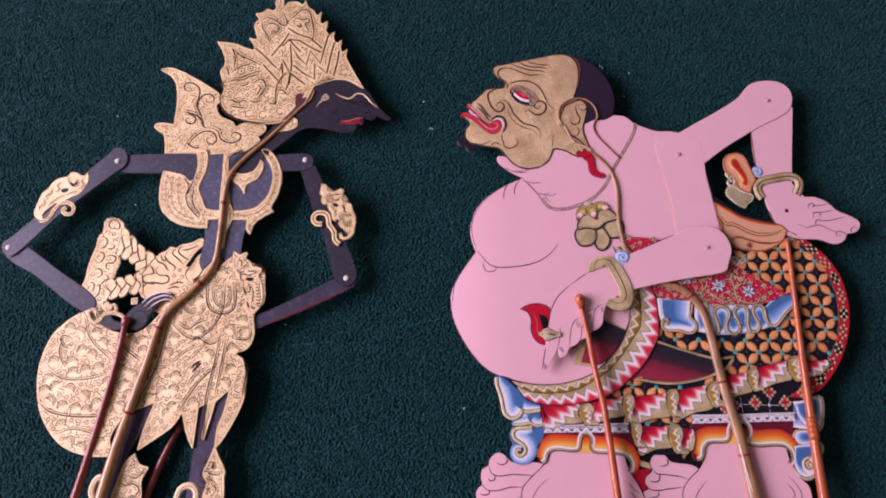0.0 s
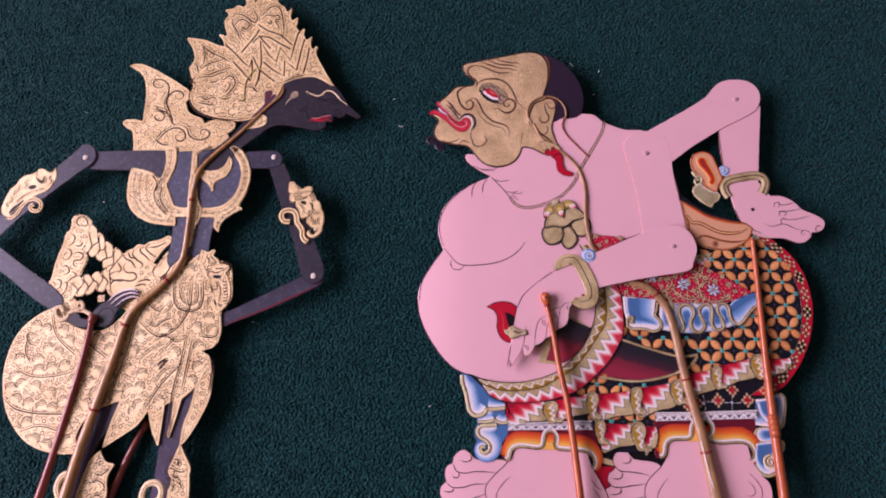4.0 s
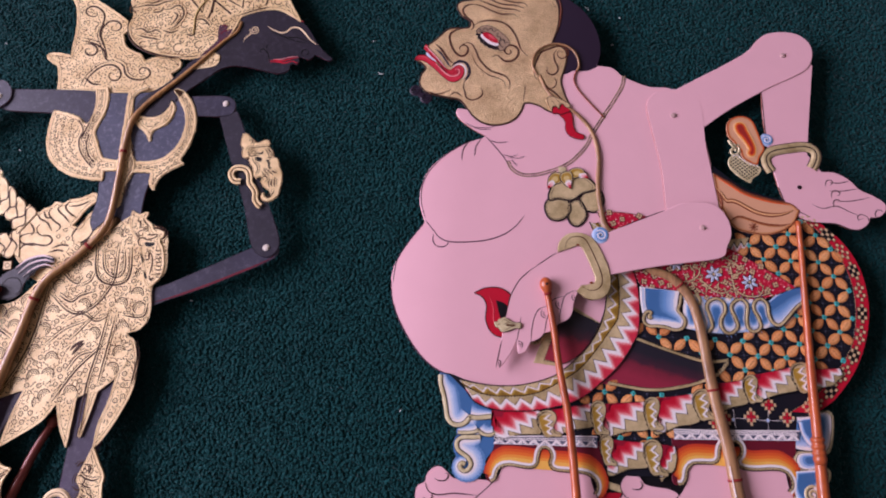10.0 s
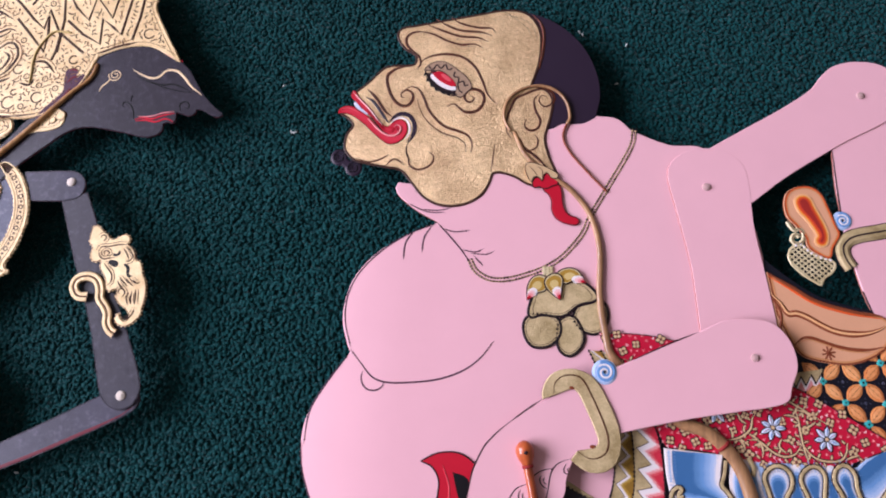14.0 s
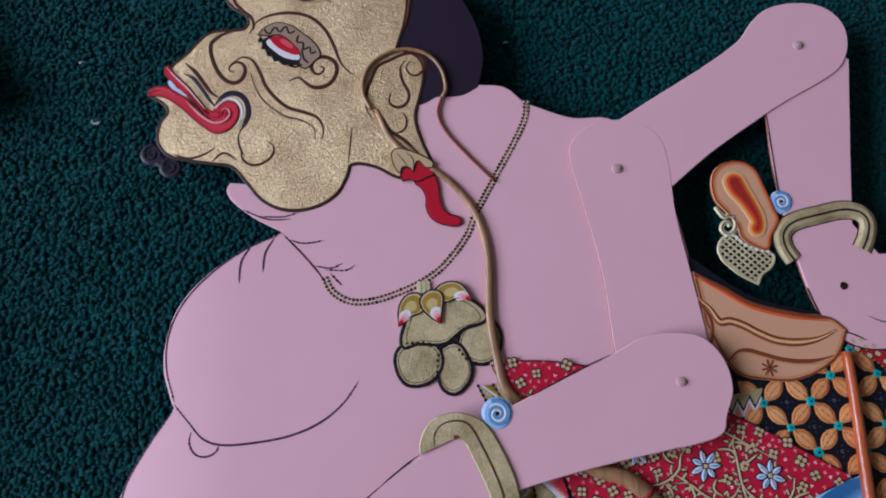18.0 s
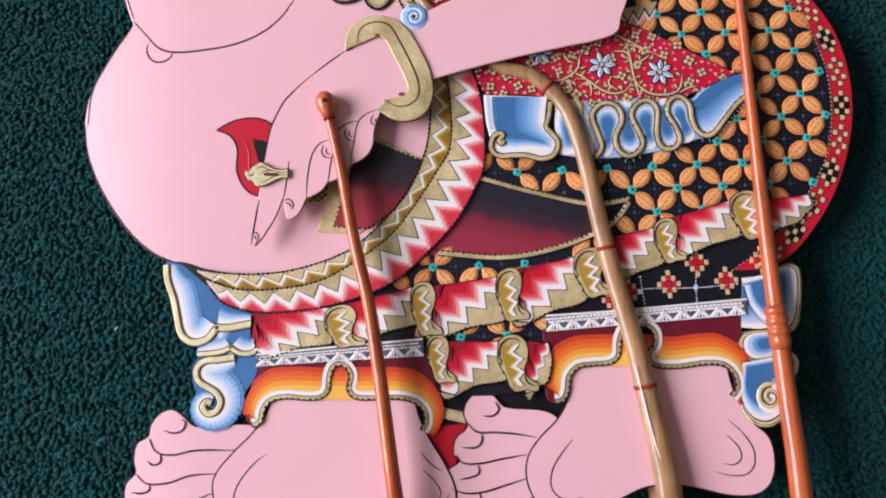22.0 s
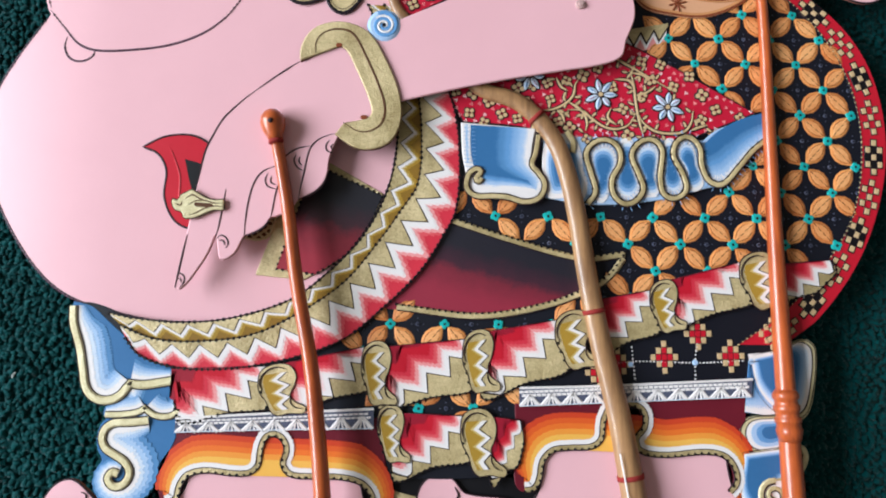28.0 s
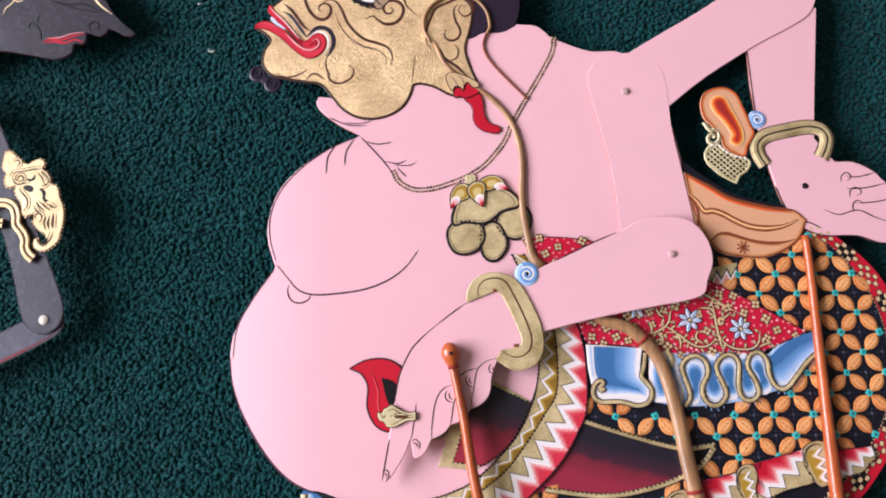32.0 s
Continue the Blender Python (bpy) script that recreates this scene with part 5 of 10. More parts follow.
def flame(m, quad, teeth, z):
    """One flame panel: quad is top left, top right, bottom right, bottom left; red sinks in saw teeth to gold."""
    tl, tr, br, bl = [Vector(p[:2]) for p in quad]
    across, down = tr - tl, bl - tl
    tl, bl = tl - across * 0.1, bl - across * 0.1
    drop = down * 0.3
    base = smooth([(*tl, 1), (*(tr + across * 0.12), 1), tuple(tr + across * 0.2 + down * 0.35), tuple(br + across * 0.3 + drop * 0.1), tuple(br + across * 0.12 + drop * 0.85), tuple(br.lerp(bl, 0.4) + drop * 0.75), tuple(bl + across * 0.1 + drop), tuple(bl - across * 0.02 + drop * 0.7)])
    m.patch(base, z, GOLD)
    m.line(base, 0.45, z, LINE, 0.1, closed=True)
    fine = 10
    n = teeth * 2 * fine
    end, far = bl + drop * 0.5, tr + across * 0.12
    over = (down.normalized() + across.normalized()).normalized() * (across.length * 0.13)
    tones = [(1.8, 1.55, LINE, 0), (1.62, 1.55, WHITE, 0), (0.85, 1.5, PALEROSE, 1), (0.5, 1.45, ROSE, 1), (-0.05, 1.4, CORAL, 1), (-0.55, 1.3, CRIMSON, 1), (-1.1, 1.2, RED, 1), (-2.1, 0.9, DEEPRED, 1)]
    inward = Vector(((far - tl).y, -(far - tl).x)).normalized()
    inward = inward if inward.dot(down) > 0 else -inward
    rng = random.Random(int(tl.x * 7))
    stroke = [rng.uniform(0.4, 1.0) * (0.2 if j % 2 else -0.2) for j in range(n + 1)]
    for i, (k, amp, mat, hairy) in enumerate(tones):
        front, back = [], []
        for j in range(n + 1):
            u = j / n
            w = (j / fine) % 2
            w = w if w <= 1 else 2 - w
            p = end.lerp(far, u) + over * (k - 1.5 + amp * 1.2 * w + hairy * stroke[j])
            d = (p - tl).dot(inward)
            p = p + inward * max(0.0, 0.35 - d)
            ease = min(1.0, u * 6, (1 - u) * 6)
            front.append(end.lerp(tl, 0.05 * i).lerp(p, ease) if u < 0.5 else far.lerp(tl, 0.05 * i).lerp(p, ease))
            back.append(tl.lerp(far, u * u))
        m.strip(back, front, z + 0.05 + 0.04 * i, mat)
    m.dots(base[len(base) // 3:], 1.8, 0.56, z + 0.1, BLACK)


def fold(m, quad, z):
    """A gold fold between two flame panels: a rounded head, a white zigzag and a foot that swings aside."""
    tl, tr, br, bl = [Vector(p[:2]) for p in quad]
    tl, tr, bl = tl.lerp(tr, -0.14), tr.lerp(tl, -0.14), bl.lerp(br, -0.14)
    across, down = tr - tl, bl - tl
    at = lambda u, v: tl + across * u + down * v
    line = smooth([tuple(at(u, v)) for u, v in ((-0.05, 0.1), (0.08, -0.12), (0.5, -0.22), (0.95, -0.15), (1.18, 0.1), (1.12, 0.4), (0.98, 0.6), (1.12, 0.8), (1.5, 0.98), (1.45, 1.12), (0.9, 1.08), (0.55, 1.1), (0.32, 0.95), (0.2, 0.7), (-0.02, 0.45))])
    m.patch(line, z, GOLD)
    m.line(line, 0.36, z, LINE, 0.1, closed=True)
    edge = [at(u, v) for u, v in ((0.7, 0.02), (0.4, 0.19), (0.82, 0.36), (0.48, 0.52), (0.82, 0.66), (0.55, 0.82), (0.74, 0.97))]
    back = [at(u, v) for u, v in ((0.15, 0.03), (0.1, 0.19), (0.15, 0.36), (0.22, 0.52), (0.28, 0.66), (0.38, 0.82), (0.5, 0.97))]
    for k, (d, mat) in enumerate(((0.21, LINE), (0.16, WHITE), (-0.02, SAND), (-0.12, OCHRE))):
        m.strip(back, [p + across * d for p in edge], z + 0.08 + 0.04 * k, mat)
    m.line(smooth([tuple(at(u, v)) for u, v in ((0.08, 0.42), (0.0, 0.25), (0.06, 0.05), (0.3, -0.1), (0.6, -0.13), (0.85, -0.06))], False, 0.8), 0.5, z + 0.2, LINE, 0.12, taper=True)
    m.line(smooth([tuple(at(u, v)) for u, v in ((1.0, 0.62), (1.0, 0.82), (1.15, 0.95), (1.4, 1.0))], False, 0.8), 0.4, z + 0.1, LINE, 0.12, taper=True)
    m.dots([at(0.02 + 0.2 * v, 0.45 + 0.4 * v) for v in (0.0, 0.33, 0.66, 1.0)], 2.0, 0.5, z + 0.1, BLACK)


def flame_row():
    s = S + 0.8
    for q in ([(72.8, -113.1), (97.4, -112.7), (96.4, -122.6), (75.1, -126.0)], [(105.2, -111.8), (129.4, -107.2), (129.2, -117.8), (107.1, -123.5)], [(138.2, -107.0), (160.8, -105.1), (160.5, -117.7), (137.3, -122.4)], [(168.2, -102.9), (189.7, -99.5), (189.7, -112.6), (169.0, -119.1)], [(203.2, -93.2), (220.2, -90.4), (220.8, -100.8), (204.3, -107.1)], [(229.6, -86.6), (250.7, -81.5), (251.4, -92.6), (229.9, -98.6)], [(262.8, -82.2), (279.3, -81.1), (273.6, -88.6), (262.0, -93.6)],
              [(141.2, -127.5), (159.4, -128.6), (159.9, -138.6), (140.8, -143.5)], [(169.9, -129.1), (178.0, -130.2), (176.3, -140.1), (170.0, -145.7)]):
        m = Mesh()
        flame(m, q, 4, s)
        garment("flame_panel", m, "small red panel flaming through pink and white to gold")
    for q in ([(98.8, -115.1), (106.2, -114.2), (105.9, -125.3), (99.0, -127.0)], [(130.7, -108.7), (136.5, -108.4), (135.9, -122.3), (130.0, -123.7)], [(162.5, -105.7), (168.6, -104.9), (167.6, -119.4), (161.7, -120.7)], [(191.9, -100.1), (199.1, -98.8), (198.2, -112.4), (191.8, -114.2)], [(222.2, -90.5), (227.9, -89.1), (227.5, -101.4), (222.4, -103.3)], [(252.0, -82.0), (259.5, -80.7), (259.3, -94.3), (252.4, -96.1)],
              [(135.4, -127.9), (140.6, -127.7), (140.1, -140.1), (135.2, -141.1)], [(161.5, -129.9), (168.5, -129.8), (168.1, -144.0), (161.5, -145.3)]):
        m = Mesh()
        fold(m, q, s + 0.45)
        garment("gold_fold", m, "gold pleat with a white and ochre zigzag")
    for a, b in (([(178.6, -120.0), (202.7, -119.8), (252.8, -118.3)], [(178.5, -126.1), (202.0, -125.5), (251.9, -124.2)]), ([(72.1, -128.0), (98.1, -126.9), (133.1, -125.8)], [(71.9, -132.5), (97.7, -132.2), (133.1, -132.3)])):
        m = Mesh()
        a, b = smooth(a, False), smooth(b, False)
        n = 46 if a[0].x > 150 else 38
        pa, pb = spaced(a, n + 1), spaced(b, n + 1)
        m.strip(pa, pb, s, LACE_GROUND)
        at = lambda u, v: a[0].lerp(a[-1], u).lerp(b[0].lerp(b[-1], u), v)
        m.line([p.lerp(q, 0.06) for p, q in zip(pa, pb)], 0.8, s + 0.1, WHITE, 0.12)
        m.line([p.lerp(q, 0.97) for p, q in zip(pa, pb)], 0.4, s + 0.1, PALER, 0.1)
        along, tall = a[-1] - a[0], (b[0] - a[0]).length
        for v, shift in ((0.27, 0.0), (0.45, 0.5)):
            for i in range(n):
                m.tile(at((i + shift + 0.5) / (n + 1), v), along, along.length / n * 0.84, tall * 0.14, s + 0.1, WHITE, 0.08)
        fans = n // 4
        for i in range(fans):
            tip = at((i + 0.5) / fans, 0.42)
            for k in (-0.46, -0.3, -0.12, 0.12, 0.3, 0.46):
                m.line([tip, at((i + 0.5 + k) / fans, 0.97)], 0.5 if abs(k) < 0.4 else 1.0, s + 0.15, WHITE, 0.1)
        garment("lace_strip", m, "white lacework strip with dark triangles")


flame_row()


def cuff(hem_points, top, base_points):
    """Trouser cuff: rainbow bands round the ankle, with a gold and white hem that makes one small pleat."""
    m = Mesh()
    s = S + 0.15
    hem, base = smooth(hem_points, False, 1.0), smooth(base_points, False, 1.0)
    body = [Vector(p) for p in hem] + smooth(top, False, 1.0)
    m.sheet(body, 7.4, s, DARKRED, 0.2)
    base = spaced(base, round(length(base) / 0.5))
    n = len(base)
    lift = [min(1.0, 0.42 + 3.2 * j / n, 0.42 + 3.2 * (n - 1 - j) / n) for j in range(n)]
    for i, tone in reversed(list(enumerate((YELLOW, AMBER, ORANGE, TANGERINE, VERMILION)))):
        far = [p + q * ((4.9 + 1.65 * i) * k + (0.12 if j % 2 else -0.12)) for j, (p, q, k) in enumerate(zip(base, sides(base, False), lift))]
        m.strip(base, far, s + 0.05 + 0.05 * (6 - i), tone)
    m.band(hem, 0.0, 3.2, s + 0.45, WHITE, hair=0.15)
    m.band(hem, 0.0, 1.5, s + 0.5, GOLD)
    m.line(hem, 0.5, s + 0.5, LINE, 0.1)
    m.line([p + q * 1.6 for p, q in zip(hem, sides(hem, False))], 0.3, s + 0.52, LINE, 0.1)
    m.dots([p + q * 0.3 for p, q in zip(hem, sides(hem, False))], 2.1, 0.5, s + 0.6, BLACK)
    garment("trouser_cuff", m, "dark red cuff banded orange, yellow and white along a gold hem")


cuff([(70.7, -154.2, 1), (73.5, -152.5), (74.6, -148.4), (76.7, -145.7), (81.8, -144.7), (90.0, -145.7), (95.3, -145.5), (98.2, -143.0), (99.0, -138.2), (100.5, -134.6), (103.4, -134.4), (105.5, -137.7), (104.5, -142.5), (107.2, -146.1), (114.3, -147.0), (122.4, -147.3), (128.4, -148.8), (131.7, -152.1), (131.9, -155.7), (130.5, -158.0, 1)], [(132.4, -157.5), (135.0, -154.9), (136.9, -149.6), (136.8, -144.0), (136.4, -137.9), (136.5, -129.0, 1), (71.9, -127.6, 1), (70.6, -136.9), (68.8, -142.9), (67.5, -147.3), (67.7, -151.3), (69.1, -153.5)], [(70.7, -154.2, 1), (73.5, -152.5), (74.6, -148.4), (76.7, -145.7), (81.8, -144.7), (96.1, -145.8), (107.2, -146.3), (122.4, -147.3), (128.4, -148.8), (131.7, -152.1), (131.9, -155.7), (130.5, -158.0, 1)])
cuff([(179.7, -152.1, 1), (182.8, -151.6), (184.9, -148.1), (186.0, -143.1), (188.9, -140.2), (193.5, -139.6), (201.3, -139.2), (204.6, -136.5), (205.6, -130.8), (208.1, -126.8), (212.2, -126.2), (216.7, -128.0), (217.1, -132.4), (214.2, -136.3), (215.7, -140.6), (223.7, -142.2), (236.0, -141.5), (241.9, -142.6), (244.7, -146.0), (245.0, -150.0), (242.9, -152.3, 1)], [(244.7, -152.0), (247.6, -148.9), (249.2, -143.0), (249.8, -134.9), (250.6, -121.5, 1), (177.1, -122.5, 1), (177.3, -133.6), (177.6, -139.7), (176.6, -145.7), (176.9, -149.8), (178.2, -151.6)], [(179.7, -152.1, 1), (182.8, -151.6), (184.9, -148.1), (186.0, -143.1), (188.9, -140.2), (193.5, -139.6), (205.6, -140.2), (215.7, -140.8), (223.7, -142.2), (236.0, -141.5), (241.9, -142.6), (244.7, -146.0), (245.0, -150.0), (242.9, -152.3, 1)])


def foot(outline, toes, lines):
    m = Mesh()
    t = smooth(toes)
    m.sheet(t, 7.0, Z - 0.1, PINK, 0.3, LEATHER)
    line = smooth(outline)
    m.sheet(line, 7.2, Z + 0.15, PINK, 0.3, LEATHER)
    m.line(line, 0.7, Z + 0.1, LINE, 0.1, closed=True)
    m.line(t, 0.6, Z - 0.15, LINE, 0.1, closed=True)
    for p in lines:
        m.line(smooth(p, False, 1.0), 0.7, Z + 0.05, LINE, 0.2, taper=True)
    part("foot", m, stout, "pink painted foot with dark outlined toes")


foot([(77.3, -136.1, 1), (75.8, -148.1), (70.2, -155.8), (62.0, -163.3), (56.1, -170.2), (55.2, -175.6), (57.2, -182.4), (61.7, -187.0), (68.5, -190.1), (76.4, -190.7), (92.3, -189.1), (100.2, -188.5), (112.0, -190.5), (127.5, -194.7), (135.8, -194.3), (140.7, -188.9), (141.8, -180.3), (138.8, -171.5), (132.9, -160.5), (129.6, -151.5), (128.2, -139.4, 1)],
     [(74.2, -155.0), (49.0, -152.5), (46.1, -150.1), (42.9, -147.2), (39.8, -146.1), (35.7, -147.7), (32.6, -151.6), (31.8, -155.1), (27.6, -157.7), (26.4, -163.8), (27.1, -167.7), (23.6, -171.5), (23.0, -176.7), (25.2, -181.8), (23.3, -184.4), (23.8, -189.8), (27.1, -193.3), (40.8, -194.5), (60.7, -188.9), (76.9, -168.8)],
     [[(32.2, -156.1), (34.7, -160.8), (40.8, -162.2), (48.9, -161.1), (63.0, -161.8)], [(27.3, -168.3), (31.0, -171.6), (38.8, -171.9), (46.9, -169.8), (56.9, -169.5)], [(25.0, -181.8), (29.7, -183.9), (38.8, -181.9), (46.8, -179.1), (55.2, -176.0)], [(38.8, -190.2), (46.8, -187.1), (56.8, -183.0)], [(37.7, -153.4), (40.8, -154.5), (44.5, -153.7), (45.5, -150.7), (43.9, -150.0)],
      [(31.6, -164.0), (33.7, -165.4), (36.3, -164.4), (36.3, -161.6)], [(25.5, -174.5), (29.6, -175.0), (32.3, -173.9), (32.1, -171.8)], [(26.2, -186.0), (29.7, -186.9), (31.9, -185.5), (31.5, -183.5)], [(74.4, -163.8), (70.0, -167.0), (65.3, -172.2), (62.8, -177.5), (63.9, -181.8), (67.7, -184.4), (71.0, -184.5)], [(130.1, -166.3), (133.9, -170.9), (137.7, -173.4)], [(130.4, -172.1), (134.9, -177.1), (136.6, -180.7), (135.1, -183.9)], [(131.9, -186.2), (137.0, -184.9), (139.8, -180.8)]])
foot([(187.2, -133.9, 1), (184.7, -149.9), (180.4, -157.3), (173.8, -163.3), (168.9, -169.3), (167.4, -175.7), (168.6, -182.4), (172.5, -188.3), (180.9, -191.1), (188.8, -190.5), (199.0, -186.8), (209.3, -183.0), (219.2, -182.7), (228.8, -184.6), (238.4, -187.3), (247.8, -187.7), (253.3, -184.6), (256.1, -177.6), (255.2, -168.4), (250.0, -162.7), (245.6, -154.6), (243.6, -147.0), (243.0, -136.4, 1)],
     [(180.0, -156.9), (161.3, -152.1), (159.2, -149.8), (157.0, -147.5), (151.5, -146.8), (147.9, -149.5), (146.4, -153.8), (147.3, -158.6), (143.0, -162.3), (142.0, -168.2), (143.9, -170.2), (139.7, -173.1), (138.8, -178.3), (142.2, -180.9), (141.1, -185.4), (142.6, -190.1), (147.3, -192.5), (162.7, -196.4), (173.1, -190.2), (182.5, -173.4)],
     [[(146.6, -156.2), (150.6, -160.3), (157.6, -161.0), (165.5, -162.1), (171.8, -163.6)], [(142.4, -167.8), (144.8, -170.8), (150.8, -171.5), (158.8, -170.4), (167.9, -169.3)], [(140.3, -179.3), (145.1, -181.4), (152.1, -181.3), (160.1, -179.4), (167.0, -177.6)], [(142.6, -188.9), (149.4, -190.7), (157.4, -188.6), (169.3, -184.0)], [(153.0, -154.9), (157.0, -155.1), (159.2, -152.8), (158.0, -150.3)],
      [(145.2, -165.6), (150.2, -165.8), (152.3, -163.9), (152.3, -161.2)], [(143.5, -176.5), (147.5, -176.1), (150.6, -174.7), (150.3, -172.0)], [(144.3, -185.2), (147.8, -185.0), (150.5, -183.9), (150.1, -181.3)], [(184.9, -164.8), (180.4, -169.8), (176.8, -175.1), (175.9, -180.8), (178.3, -184.4), (183.3, -185.7), (187.0, -184.8)], [(241.3, -161.4), (246.1, -166.5), (249.1, -172.1), (248.8, -177.3), (246.0, -180.4), (240.2, -180.7), (234.5, -179.0)], [(240.1, -166.6), (244.0, -171.2), (244.3, -175.1), (241.7, -177.0), (237.8, -176.4)]])


def under_cloth():
    m = Mesh()
    m.sheet(smooth([(135.1, -143.0), (161.5, -145.3), (183.8, -149.2, 1), (180.7, -160.0), (148.8, -159.0), (130.0, -180.8), (123.0, -151.2, 1)]), 7.0, 8.0, BLACK, 0.2)
    m.sheet(smooth([(132.9, -157.6, 1), (147.0, -157.4, 1), (139.2, -181.6, 1), (125.3, -169.6, 1)]), 7.0, 8.3, RED, 0.2)
    m.line(smooth([(137.1, -152.4), (141.7, -153.9), (148.2, -155.6)], False), 3.8, 8.4, GOLD, 0.4)
    garment("under_cloth", m, "black and red cloth between the feet with a gold bar")


under_cloth()


def scroll(outline, about, z, tones, lines, coil=None):
    m = Mesh()
    line = smooth(outline, step=0.9)
    m.sheet(line, 7.2, z, GOLD_PALE, 0.25)
    m.line([q + (Vector(about) - q) * 0.035 for q in line], 0.3, z + 0.02, LINE, 0.1, closed=True)
    rings(m, line, about, z + 0.06, tones)
    for p, w, mat in lines:
        m.line(smooth(p, False, 0.8), w, z + 0.4, mat, 0.25, taper=True)
    if coil:
        c, r, start, sense = coil
        m.disc(c, r * 1.25, z + 0.35, WHITE, 22, 0.08)
        m.line(spiral(c, r, r * 0.15, 1.6, start, sense), r * 0.42, z + 0.42, GOLD_PALE, 0.3)
        m.line(spiral(c, r * 0.78, r * 0.12, 1.5, start, sense), r * 0.1, z + 0.72, LINE, 0.1)
    garment("blue_scroll", m, "blue scrolled cloth tail shaded to white with a pale gold rim")


TO_WHITE = [(0.91, LINE), (0.88, WHITE), (0.8, PALER), (0.74, PALEBLUE), (0.68, SOFTBLUE), (0.62, SKY), (0.56, BLUE)]


def hemmed(outline, hem, z, wide, ribbon, beside=0.0):
    """A blue cloth tail whose tones pale in steps towards a gold ribbon; beside: how far outside the hem the ribbon's middle runs."""
    m = Mesh()
    line, path = smooth(outline, step=0.9), smooth(hem, False, 0.4)
    rng = random.Random(len(outline))
    m.sheet(line, 7.2, z, BLUE, 0.25, OCHRE_GREY)
    path = [p - q * beside for p, q in zip(path, sides(path, False))]
    n, nor = len(path), sides(path, False)
    lift = [min(1.0, 0.25 + (n - 1 - j) / n * 2.2, 0.3 + 4.0 * j / n) for j in range(n)]
    for i, (d, tone) in reversed(list(enumerate(((2.0, WHITE), (3.3, PALER), (4.8, PALEBLUE), (6.2, SOFTBLUE), (7.8, SKY))))):
        top = z + 0.05 + 0.06 * (5 - i)
        fray = [rng.uniform(0.15, 0.6) * (1 if j % 2 else -1) for j in range(n)]
        verts = [(p.x, p.y, top + 0.04 * j / n) for j, p in enumerate(path)] + [(p.x + q.x * (ribbon / 2 + (d + fray[j]) * wide * k), p.y + q.y * (ribbon / 2 + (d + fray[j]) * wide * k), top + 0.04 * j / n) for j, (p, q, k) in enumerate(zip(path, nor, lift))]
        m.put(verts, [(j, j + 1, j + 1 + n, j + n) for j in range(n - 1)], tone)
    m.line(path, ribbon, z + 0.42, GOLD_PALE, 0.35)
    for d in (-0.5, 0.5):
        m.line([p + q * (ribbon * d) for p, q in zip(path, nor)], 0.35, z + 0.5, LINE, 0.1)
    garment("blue_scroll", m, "blue scrolled cloth tail shaded to white with a pale gold rim")


